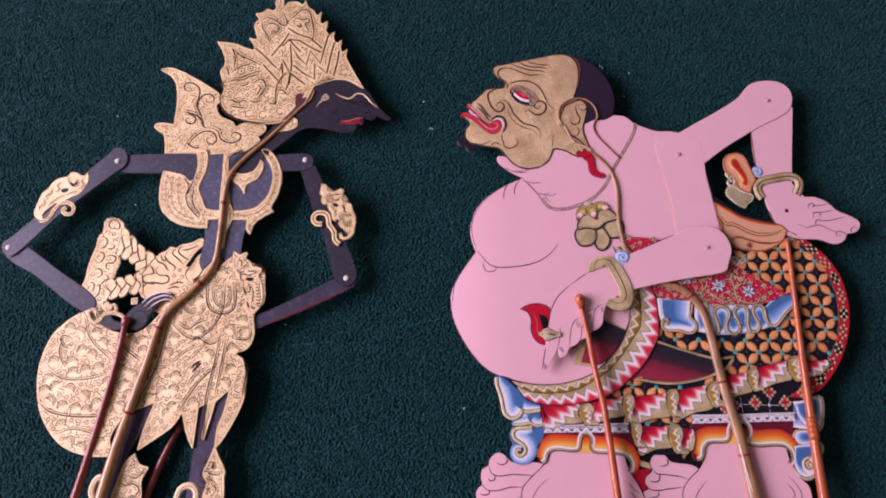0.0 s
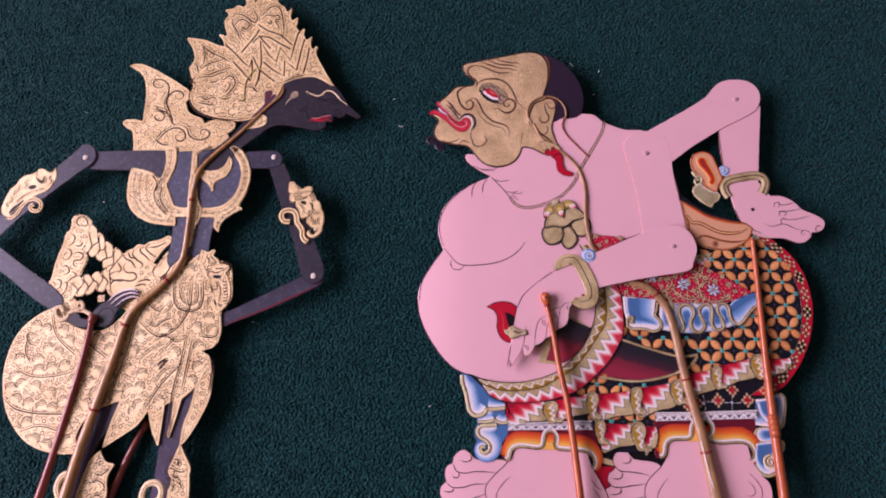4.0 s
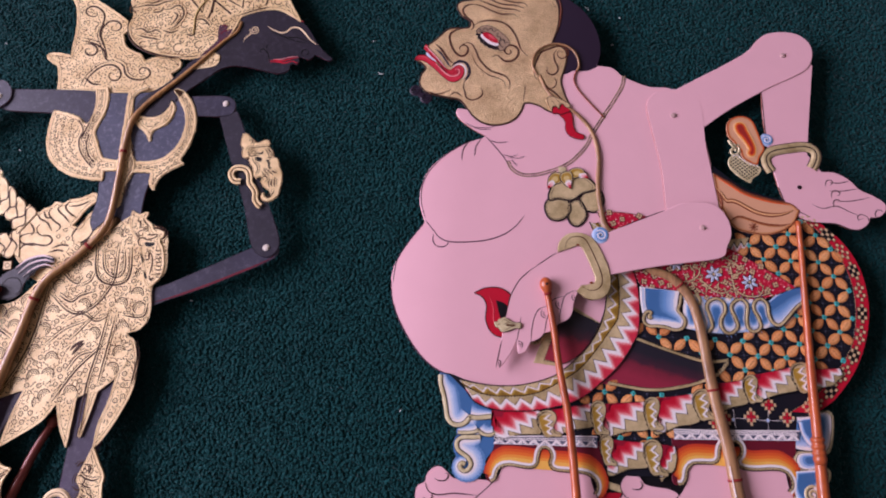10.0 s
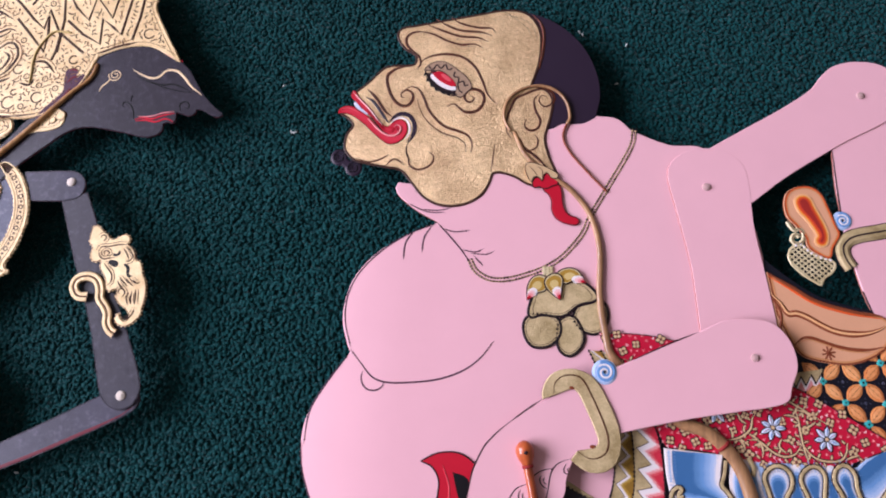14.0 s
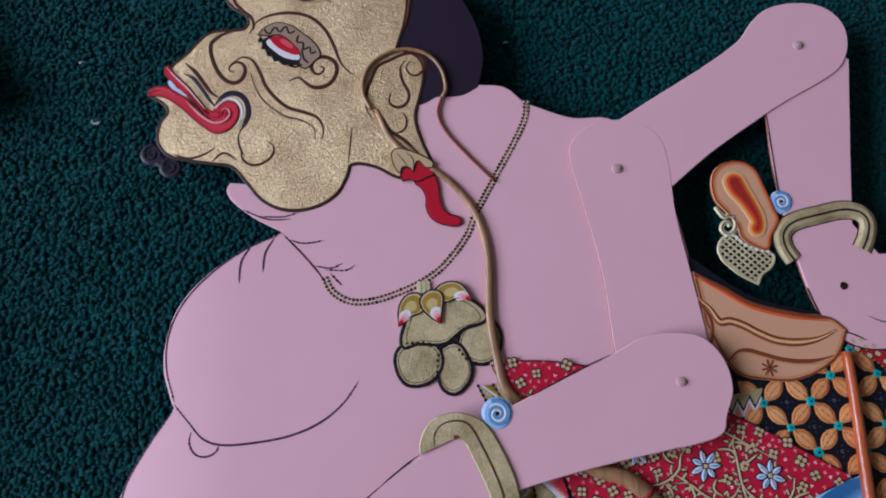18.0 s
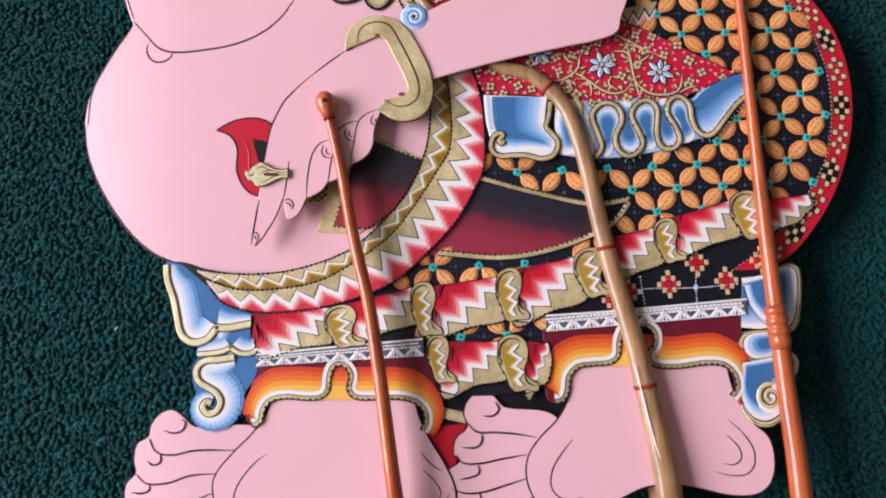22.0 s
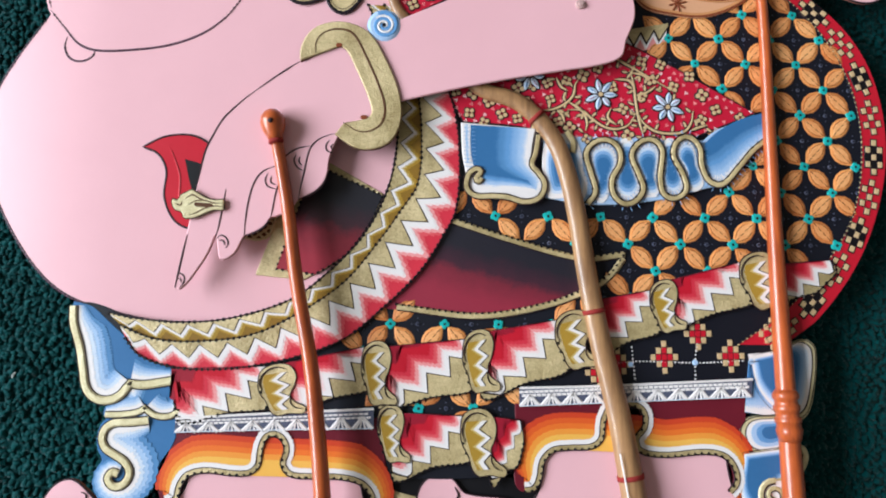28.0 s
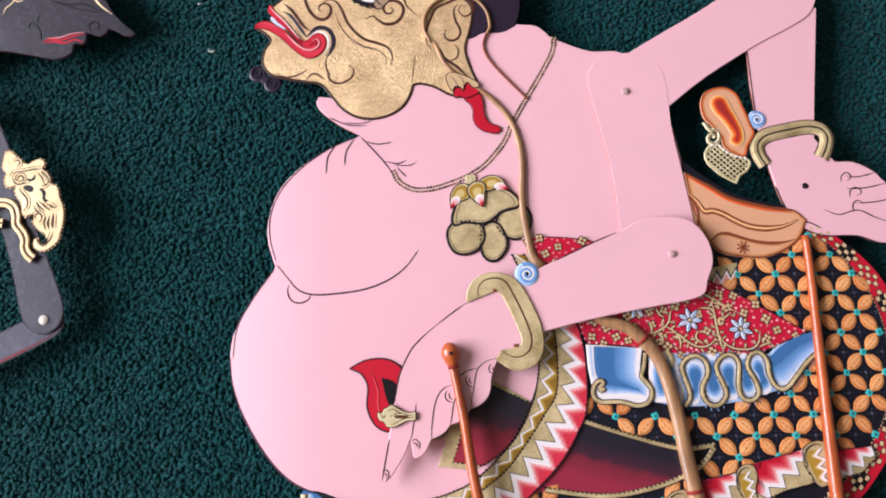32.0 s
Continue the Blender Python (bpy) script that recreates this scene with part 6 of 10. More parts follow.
def scrolls():
    s = S + 0.1
    hemmed([(38.7, -91.7, 1), (37.3, -97.0), (38.5, -100.5), (40.8, -105.4), (42.4, -110.6), (43.7, -115.7), (44.6, -120.2), (46.9, -123.0), (49.7, -123.8), (53.5, -122.5), (56.2, -120.3), (57.3, -118.0), (60.7, -118.7), (64.7, -118.4), (68.7, -117.7), (72.0, -117.3), (73.6, -116.1), (72.5, -114.2, 1), (65.0, -110.1), (60.0, -106.7), (55.1, -102.5), (50.1, -98.0), (45.1, -93.5), (42.1, -92.4)],
           [(40.3, -93.1), (40.6, -98.2), (42.9, -105.6), (44.3, -112.7), (45.4, -117.9), (47.6, -120.4), (50.6, -121.1), (53.6, -120.1), (55.7, -117.7), (57.1, -116.0, 1), (61.7, -116.5), (66.8, -115.9), (71.2, -115.3)], s, 1.0, 2.8, 1.4)
    hemmed([(50.3, -124.2, 1), (53.5, -122.5), (56.6, -119.7), (58.7, -118.1), (64.7, -118.2), (70.7, -117.7), (72.8, -117.2), (74.7, -120.2), (75.1, -124.2), (73.8, -127.7), (70.7, -129.4), (66.7, -129.7), (64.3, -128.9), (63.2, -127.6), (60.8, -128.8), (56.3, -129.4), (51.4, -128.7), (49.6, -126.5)],
           [(50.5, -125.8), (55.4, -125.8), (60.1, -125.2), (62.7, -123.8, 1), (64.5, -125.3), (66.8, -126.5), (70.4, -126.4), (72.5, -124.4), (72.8, -121.0), (71.3, -118.3)], s + 0.1, 0.62, 2.0, 1.0)
    hemmed([(53.4, -127.6), (58.4, -128.4), (64.4, -128.1), (72.3, -128.3, 1), (72.3, -133.9), (70.8, -137.7), (69.3, -141.5), (67.2, -145.2), (65.1, -148.9), (61.8, -151.5), (57.7, -152.7), (52.7, -152.3), (49.5, -149.8), (48.0, -146.0), (48.5, -142.7), (49.9, -140.5), (48.6, -137.5), (48.1, -133.5), (49.0, -130.0), (50.8, -128.0)],
           [(63.9, -128.7), (58.3, -129.2), (53.4, -129.4), (50.7, -131.2), (50.0, -134.1), (51.2, -136.9), (54.1, -138.9), (57.2, -141.1), (58.7, -144.3), (57.2, -147.5), (54.2, -148.2), (52.3, -146.1), (53.4, -144.1), (55.3, -144.6)], s + 0.2, 1.0, 2.6)
    scroll([(251.8, -111.3, 1), (261.9, -109.1), (267.4, -107.0), (271.4, -106.3), (274.3, -109.5), (272.3, -124.2), (269.3, -130.6), (264.0, -131.7), (257.9, -128.0), (253.4, -121.3)], (259.7, -114.7), s, TO_WHITE, ())
    m = Mesh()
    blk = smooth([(252.4, -111.1, 1), (268.1, -110.0, 1), (265.3, -127.2), (260.1, -129.6), (249.6, -129.0, 1)])
    m.sheet(blk, 7.3, s + 0.05, BLUE, 0.2)
    m.shades(smooth([(252.0, -115.0), (259.6, -114.5), (267.5, -113.6)], False), smooth([(249.8, -128.7), (257.2, -129.7), (265.1, -128.1)], False), [BLUE, BLUE, SKY, MIDBLUE, SOFTBLUE, PALEBLUE, WHITE], s + 0.1)
    m.line(smooth([(252.2, -112.3), (267.9, -111.1)], False), 3.2, s + 0.1, WHITE, 0.1)
    m.line(smooth([(252.1, -113.2), (267.8, -112.1)], False), 0.4, s + 0.25, LINE, 0.1)
    garment("blue_panel", m, "blue panel shaded to white under a lace edge")
    scroll([(247.7, -136.1), (248.7, -132.4), (251.7, -130.4), (259.1, -129.9), (265.3, -129.3), (267.6, -133.7), (265.6, -138.8), (260.1, -141.3), (254.2, -142.0), (249.7, -140.4)], (258.3, -134.8), s + 0.1, [(0.84, LINE), (0.8, WHITE), (0.66, PALEBLUE), (0.5, MIDBLUE), (0.34, BLUE)], ())
    scroll([(248.2, -140.9, 1), (261.9, -139.4), (267.7, -139.2), (269.1, -143.3), (266.7, -148.0), (262.6, -150.0), (264.6, -154.9), (262.0, -161.2), (255.3, -164.7), (249.2, -162.1), (246.2, -154.1)], (252.2, -145.9), s + 0.2, TO_WHITE, [([(261.1, -140.6), (267.5, -140.8), (267.0, -145.5), (262.7, -148.8), (257.5, -149.5)], 1.8, GOLD_PALE)], ((257.0, -154.2), 4.6, 1.4, 1))


scrolls()


def right_border():
    m = Mesh()
    out = smooth([(266.4, 18.4), (279.5, 10.0), (292.8, -3.4), (300.4, -18.8), (303.0, -38.8), (300.0, -59.0), (290.9, -80.5), (276.5, -98.9), (263.8, -108.0)], False)
    inn = smooth([(265.7, 13.3), (276.5, 5.5), (287.5, -9.6), (293.7, -27.0), (294.5, -45.8), (290.0, -65.9), (280.6, -80.7), (265.2, -97.0), (249.2, -107.7)], False)
    k = 90
    a, b = spaced(out, k), spaced(inn, k)
    m.strip(b, a, S + 0.15, RED)
    m.line(b, 0.45, S + 0.2, LINE, 0.1)
    m.dots(b, 1.7, 0.3, S + 0.25, GOLD)
    m.line(a, 0.5, S + 0.0, DARKRED, 0.1)
    check, ground = [mesh_data("check", Mesh().tile((0, 0), (1, 0), u + 0.7, v + 0.7, S + dz - 0.08, LINE, 0.06).tile((0, 0), (1, 0), u, v, S + dz, mat, dh)) for u, v, dz, mat, dh in ((2.0, 1.6, 0.3, BEIGE, 0.12), (2.6, 2.2, 0.17, BLACK, 0.06))]
    tile = 0
    for i in range(4, k - 3, 8):
        c = a[i].lerp(b[i], 0.5)
        d = (a[i + 1] - a[i - 1]).normalized()
        e = Vector((-d.y, d.x))
        tile += 1
        for u in range(-2, 3):
            for v in range(-1, 2):
                if abs(u) + abs(v) > 2 or (tile % 2 and (u + v) % 2):
                    continue
                q = c + d * (u * 2.45) + e * (v * 2.0)
                turn = math.atan2(d.y, d.x)
                if tile % 2 == 0:
                    piece("check_ground", ground, q, turn, skirt)
                if (u + v) % 2 == 0:
                    piece("check", check, q, turn, skirt)
    garment("red_border", m, "red border of the skirt with gold and black checks")
    m = Mesh()
    red_check, gold_check = [mesh_data("check", Mesh().tile((0, 0), (0, 1), 2.3, 1.95, S + 0.05, LINE, 0.06).tile((0, 0), (0, 1), 2.0, 1.6, S + 0.12, mat)) for mat in (RED, BEIGE)]
    for c in ((210.3, -113.5), (225.2, -111.4), (246.5, -111.3), (236.3, -104.1), (260.3, -104.4), (204.2, -115.9)):
        for i in range(-2, 3):
            for j in range(-2, 3):
                if abs(i) + abs(j) <= 2:
                    piece("check", gold_check if abs(i) + abs(j) == 2 or (i + j) % 2 == 0 and i and j else red_check, (c[0] + i * 1.8, c[1] + j * 2.1), 0.0, skirt)
    for p in ([(209.4, -113.1), (217.2, -112.6), (235.6, -113.3), (250.2, -112.8)], [(235.9, -107.1), (235.0, -113.2), (234.8, -119.6)], [(214.9, -108.1), (215.2, -113.4), (215.5, -117.9)]):
        m.dots(smooth(p, False), 1.1, 0.3, S + 0.15, WHITE)
    for c in ((214.2, -113.5), (235.0, -113.2), (253.0, -113.1)):
        m.disc(c, 1.0, S + 0.2, PALEBLUE, 8, 0.2)
    garment("bead_lines", m, "rows of white beads on black")


right_border()


def hip_cloth():
    m = Mesh()
    m.sheet(smooth([(211.7, 49.2, 1), (222.8, 40.0), (234.4, 32.3), (250.5, 27.3), (261.7, 25.5, 1), (258.1, 22.5), (241.9, 25.7), (226.2, 33.3), (211.5, 42.2, 1)]), 7.3, S + 0.1, NAVY, 0.25)
    line = smooth([(195.4, 53.6, 1), (211.9, 42.5), (235.7, 29.2), (266.0, 16.4, 1), (257.5, 10.6), (233.7, 13.1), (220.2, 8.6), (207.8, -3.1), (194.8, -4.3, 1), (202.8, 6.9), (207.6, 19.2), (199.7, 26.7), (190.0, 35.2)])
    full = smooth([(212.3, 43.0, 1), (222.4, 36.8), (232.1, 30.4), (246.1, 26.1), (260.4, 23.8), (266.3, 18.9, 1), (261.4, 9.9), (253.3, 4.4), (243.6, 1.7), (233.5, 2.6), (224.6, 5.0), (220.1, 10.5), (214.6, 23.7, 1)])
    for z, shape in ((S + 0.5, line), (S + 0.55, full)):
        m.sheet(shape, 7.4, z, TAN, 0.25, TAN_DARK)
    m.nest(full, S + 0.57, [TAN_DARK, PETAL, TAN], 0.9)
    crease, low = [(212.1, 33.9), (214.2, 31.5), (216.8, 28.8), (218.6, 25.5), (220.0, 23.9), (223.6, 24.1), (228.1, 22.4), (233.6, 19.1), (239.2, 16.5), (246.1, 15.3), (253.1, 15.7), (258.0, 17.1), (261.8, 19.0)], [(221.0, 9.9), (224.8, 13.1), (228.3, 13.5), (232.8, 12.1), (239.6, 9.8), (246.4, 8.6), (253.4, 8.6), (259.6, 9.9)]
    for p, w, mat in (([(212.6, 42.4), (222.3, 36.1), (232.0, 29.8), (246.0, 25.5), (259.9, 23.2)], 2.2, TAN_DARK), ([(212.4, 41.2), (222.2, 35.0), (231.8, 28.9), (245.9, 24.6), (260.1, 22.3)], 1.3, TANGERINE), (crease, 3.0, TAN_DARK), (crease, 1.5, APRICOT), (low, 1.5, TAN_DARK), ([(x + 0.2, y - 1.0) for x, y in low], 0.6, PETAL),
                      ([(196.5, 47.4), (206.2, 38.8), (213.2, 31.2), (216.7, 22.9), (212.8, 11.4), (204.5, 2.4)], 1.4, TAN_DARK), ([(194.2, 41.7), (203.8, 33.2), (210.0, 25.2), (210.7, 16.0), (203.4, 4.7)], 0.7, PETAL)):
        m.line(smooth(p, False, 1.0), w, S + 0.74 + (0.1 if mat is APRICOT else 0.0), mat, 0.15, taper=True)
    c = Vector((235.5, 6.8))
    for k in range(4):
        d = Vector((math.cos(k * 0.785 + 0.2), math.sin(k * 0.785 + 0.2))) * 3
        m.line([c - d, c + d], 0.7, S + 0.75, TAN_DARK, 0.15)
    m.zigzag(smooth([(199.4, -5.2), (219.0, -2.2), (232.1, -0.1)], False), smooth([(200.8, -12.4), (218.0, -10.7), (230.3, -8.2)], False), 7, [(0.4, GOLD), (0.55, LINE), (0.75, WHITE)], S + 0.2, ROSE, 0, 0.25)
    garment("hip_cloth", m, "tan leather hip cloth with burnt brown curves")


hip_cloth()


def lattice(m, outline, z, gap, width, mat, turn=0.6):
    """Crossing threads inside an outline."""
    lo, hi = Vector((min(p.x for p in outline), min(p.y for p in outline))), Vector((max(p.x for p in outline), max(p.y for p in outline)))
    c, r = (lo + hi) / 2, (hi - lo).length / 2
    for a in (turn, turn + 1.75):
        d, e = Vector((math.cos(a), math.sin(a))), Vector((-math.sin(a), math.cos(a)))
        for k in range(-int(r / gap), int(r / gap) + 1):
            run = []
            for i in range(-int(r / 0.4), int(r / 0.4) + 2):
                p = c + e * (k * gap) + d * (i * 0.4)
                if inside(p, outline):
                    run.append(p)
                    continue
                if len(run) > 2:
                    m.line([run[0], run[len(run) // 2], run[-1]], width, z, mat, 0.25)
                run = []


def navel_ornament():
    m = Mesh()
    line = smooth([(58.3, -41.9, 1), (65.7, -38.5), (74.6, -38.4), (80.9, -42.3), (84.4, -47.6), (87.9, -54.7), (92.1, -60.0), (92.8, -66.0), (87.9, -69.5), (81.6, -67.5), (75.3, -69.0), (69.4, -66.3), (65.8, -58.6), (66.1, -49.7), (63.3, -44.3)])
    m.sheet(line, Z - 0.2, Z + 0.4, RED, 0.3, LINE)
    m.line(line, 0.8, Z + 0.4, LINE, 0.12, closed=True)
    m.patch(smooth([(71.8, -46.0, 1), (78.1, -48.4), (79.9, -54.8), (82.7, -60.1), (78.1, -61.2), (74.6, -56.7)]), Z + 0.5, BLACK)
    m.line(smooth([(67.5, -43.2), (70.4, -51.4), (71.1, -60.3), (76.4, -64.1), (85.1, -64.0), (89.3, -62.5)], False), 0.6, Z + 0.45, CORAL, 0.15, taper=True)
    net = smooth([(85.8, -55.5), (92.1, -53.9), (101.9, -58.1), (101.1, -67.2), (98.3, -72.2), (90.3, -71.6), (87.2, -69.5), (91.4, -65.3), (90.7, -60.0)])
    m.patch(net, Z + 0.35, BROWN)
    lattice(m, net, Z + 0.4, 1.9, 0.8, GOLD_PALE)
    m.line(net, 0.8, Z + 0.4, GOLD_PALE, 0.3, closed=True)
    m.line(smooth([(84.5, -45.8), (85.8, -51.2), (87.9, -54.7), (92.8, -53.9), (91.5, -50.4), (88.7, -51.1)], False, 0.8), 1.0, Z + 0.5, GOLD, 0.4, taper=True)
    m.line(smooth([(89.3, -55.4), (92.8, -61.0), (92.0, -67.4), (87.9, -71.6)], False, 0.8), 1.2, Z + 0.5, GOLD, 0.4)
    m.dots(smooth([(89.3, -55.4), (92.8, -61.0), (92.0, -67.4), (87.9, -71.6)], False, 0.8), 1.0, 0.3, Z + 0.9, LINE)
    part("belly_ornament", m, torso, "red curled ornament with a gold netted end")


navel_ornament()


# the far arm, raised behind the shoulder
def rivet(m, c, z, mat, r=2.0):
    m.disc(c, r, z, mat, 14, 0.7)
    m.disc(c, r * 0.55, z + 0.7, mat, 12, 0.4)


def snail(m, c, r, z):
    m.disc(c, r, z, PALEBLUE, 18, 0.4)
    m.line(spiral(c, r * 0.82, 0.5, 1.9, 2.0, -1), r * 0.28, z + 0.4, MIDBLUE, 0.2)
    m.line(spiral(c, r * 0.62, 0.3, 1.7, 2.4, -1), r * 0.16, z + 0.5, WHITE, 0.2)
    m.disc(c, r * 0.16, z + 0.6, NAVY, 8, 0.1)


def bangle(m, path, width, z):
    m.line(path, width, z, GOLD, 0.8)
    m.line(path, width * 0.18, z + 0.75, LINE, 0.12)
    for s in (-0.5, 0.5):
        m.line([p + q * (width * s) for p, q in zip(path, sides(path, False))], 0.45, z + 0.05, LINE, 0.15)


def far_arm():
    m = Mesh()
    line = smooth([(248.5, 101.8, 1), (248.1, 83.6), (249.2, 65.8), (249.2, 58.0, 1)] + [(254.1, 34.7), (256.9, 26.0), (261.1, 17.9), (271.2, 11.9), (288.8, 10.7), (298.4, 7.3), (304.5, 7.9), (309.7, 12.2), (310.9, 15.6, 1), (314.8, 15.7), (318.6, 17.4), (321.6, 21.3), (321.2, 25.8), (314.7, 30.5), (306.2, 34.7), (299.8, 41.4), (291.3, 45.8), (282.9, 46.2, 1)] + [(275.0, 57.9, 1), (277.9, 78.4), (284.8, 123.6, 1), (275.1, 131.8), (258.9, 122.9)])
    m.sheet(line, Z - 0.8, Z + 0.6, PINK, 0.3, LEATHER)
    m.line(smooth([(254.1, 34.7), (256.9, 26.0), (261.1, 17.9), (271.2, 11.9), (288.8, 10.7), (298.4, 7.3), (304.5, 7.9), (309.7, 12.2), (310.9, 15.6, 1), (314.8, 15.7), (318.6, 17.4), (321.6, 21.3), (321.2, 25.8), (314.7, 30.5), (306.2, 34.7), (299.8, 41.4), (291.3, 45.8), (282.9, 46.2, 1)], False, 0.9), 0.7, Z + 0.5, LINE, 0.15)
    m.line(smooth([(248.5, 101.8), (248.5, 83.6), (249.0, 63.9)], False), 0.6, Z + 0.6, LINE, 0.15, taper=True)
    for p in ([(287.2, 39.0), (292.9, 38.5), (300.4, 40.3)], [(286.5, 32.9), (295.2, 33.2), (305.2, 35.1)], [(290.0, 26.1), (299.7, 26.5), (311.6, 29.2)], [(274.9, 23.3), (281.1, 20.9), (290.3, 22.7), (297.8, 19.2), (303.9, 16.8)], [(309.7, 12.2), (308.8, 15.9), (305.4, 17.6), (302.7, 16.0), (303.5, 13.8), (305.8, 15.0)], [(314.8, 15.7), (314.1, 18.7), (316.6, 21.1), (319.3, 20.0)], [(284.3, 36.2), (285.1, 39.3), (287.7, 40.6), (289.3, 38.7), (287.3, 36.7)], [(287.4, 28.7), (288.2, 32.2), (291.2, 33.4), (293.1, 31.2), (290.8, 29.6)], [(288.1, 21.9), (288.5, 25.7), (291.2, 27.3), (293.5, 25.5)], [(261.9, 18.7), (267.5, 17.4), (272.9, 14.6)],):
        m.line(smooth(p, False, 0.8), 0.7, Z + 0.6, LINE, 0.15, taper=True)
    arm = part("far_forearm", m, stout, "pink leather forearm with drawn fingers, palm up")
    m = Mesh()
    m.disc((267.6, 34.8), 1.6, Z + 0.6, LINE, 12, 0.3)
    part("palm_hole", m, arm, "dark pierced hole where the rod is tied")
    m = Mesh()
    bangle(m, smooth([(250.3, 45.1), (248.0, 49.5), (247.5, 54.5), (250.1, 58.1), (254.3, 60.1), (263.1, 61.9), (272.0, 63.2), (278.2, 61.8), (280.5, 57.8), (279.1, 52.3), (276.6, 47.9)], False, 0.8), 7.0, Z + 0.6)
    part("bracelet", m, arm, "gold bracelet with a dark groove")
    m = Mesh()
    snail(m, (249.0, 67.4), 4.6, Z + 0.6)
    part("blue_shell", m, arm, "small blue and white spiral boss")
    m = Mesh()
    pod = smooth([(223.4, 77.2), (226.7, 82.2), (234.3, 84.1), (240.3, 80.9), (243.5, 72.9), (245.8, 65.0), (247.0, 60.6), (243.3, 54.2), (241.1, 49.3), (236.1, 50.9), (231.7, 54.7), (230.9, 59.1), (227.3, 64.4), (223.7, 69.4)], step=0.9)
    m.sheet(pod, Z, Z + 1.1, TAN, 0.4, TAN_DARK)
    m.nest(pod, Z + 1.12, [TAN_DARK, TANGERINE, PETAL, TAN], 0.55)
    core = smooth([(229.5, 76.2), (231.3, 78.0), (233.8, 77.4), (235.7, 72.8), (238.0, 67.6), (239.8, 62.4), (239.9, 58.7), (238.5, 56.2), (236.6, 57.3), (237.8, 59.9), (236.2, 63.9), (233.4, 68.5), (230.5, 72.2)], step=0.8)
    if area(core) < 0:
        core.reverse()
    for k, (d, mat) in enumerate(((1.9, APRICOT), (1.2, AMBER), (0.6, TANGERINE), (0.0, VERMILION), (-0.7, BRICK))):
        m.patch([q - t * d for q, t in zip(core, sides(core, True))], Z + 1.4 + 0.05 * k, mat)
    net = smooth([(223.9, 46.5, 1), (222.9, 50.2), (224.2, 53.6), (226.5, 55.4), (228.7, 56.0), (232.1, 52.6), (236.4, 50.0), (241.2, 48.7), (243.1, 46.6), (241.2, 42.9), (237.7, 40.5), (235.8, 37.2, 1), (232.7, 39.0), (228.5, 41.8)], step=0.9)
    m.sheet(net, Z, Z + 0.8, BLACK, 0.2)
    lattice(m, net, Z + 0.8, 1.9, 0.8, GOLD_PALE)
    m.line(net, 1.3, Z + 0.8, GOLD_PALE, 0.3, closed=True)
    m.dots(smooth([(226.5, 55.4), (228.7, 56.0), (232.1, 52.6), (236.4, 50.0), (241.2, 48.7)], False, 0.8), 1.9, 0.62, Z + 1.2, WHITE)
    hook = smooth([(223.8, 66.7), (225.2, 64.2), (226.6, 62.6), (229.3, 63.2), (230.6, 60.7), (229.8, 57.4), (227.3, 56.0), (225.1, 57.7), (225.9, 60.0), (227.8, 60.4), (228.3, 58.8)], False, 0.7)
    m.line(hook, 2.0, Z + 0.9, GOLD_PALE, 0.4)
    m.line(hook, 0.4, Z + 1.3, UMBER, 0.1)
    part("tassel", m, arm, "apricot pod-shaped tassel with a gold netted end")
    m = Mesh()
    line = smooth([(189.9, 101.6, 1), (207.4, 111.8), (225.8, 122.4), (241.4, 132.9), (248.2, 141.0), (254.7, 146.0), (265.3, 148.2), (276.9, 146.4), (284.0, 139.5), (285.0, 129.9), (280.9, 121.0), (272.8, 115.2), (255.9, 106.6), (245.1, 100.3), (225.2, 87.8), (208.8, 75.4, 1), (201.9, 79.9), (191.2, 88.7)], step=1.2)
    m.sheet(line, Z + 0.3, Z + 1.2, PINK, 0.25)
    up = part("far_upper_arm", m, stout, "pink leather upper arm with a rounded elbow end")
    m = Mesh()
    rivet(m, (264.8, 130.0), Z + 1.2, DULLBONE, 1.9)
    part("rivet", m, up, "small bone rivet")


far_arm()


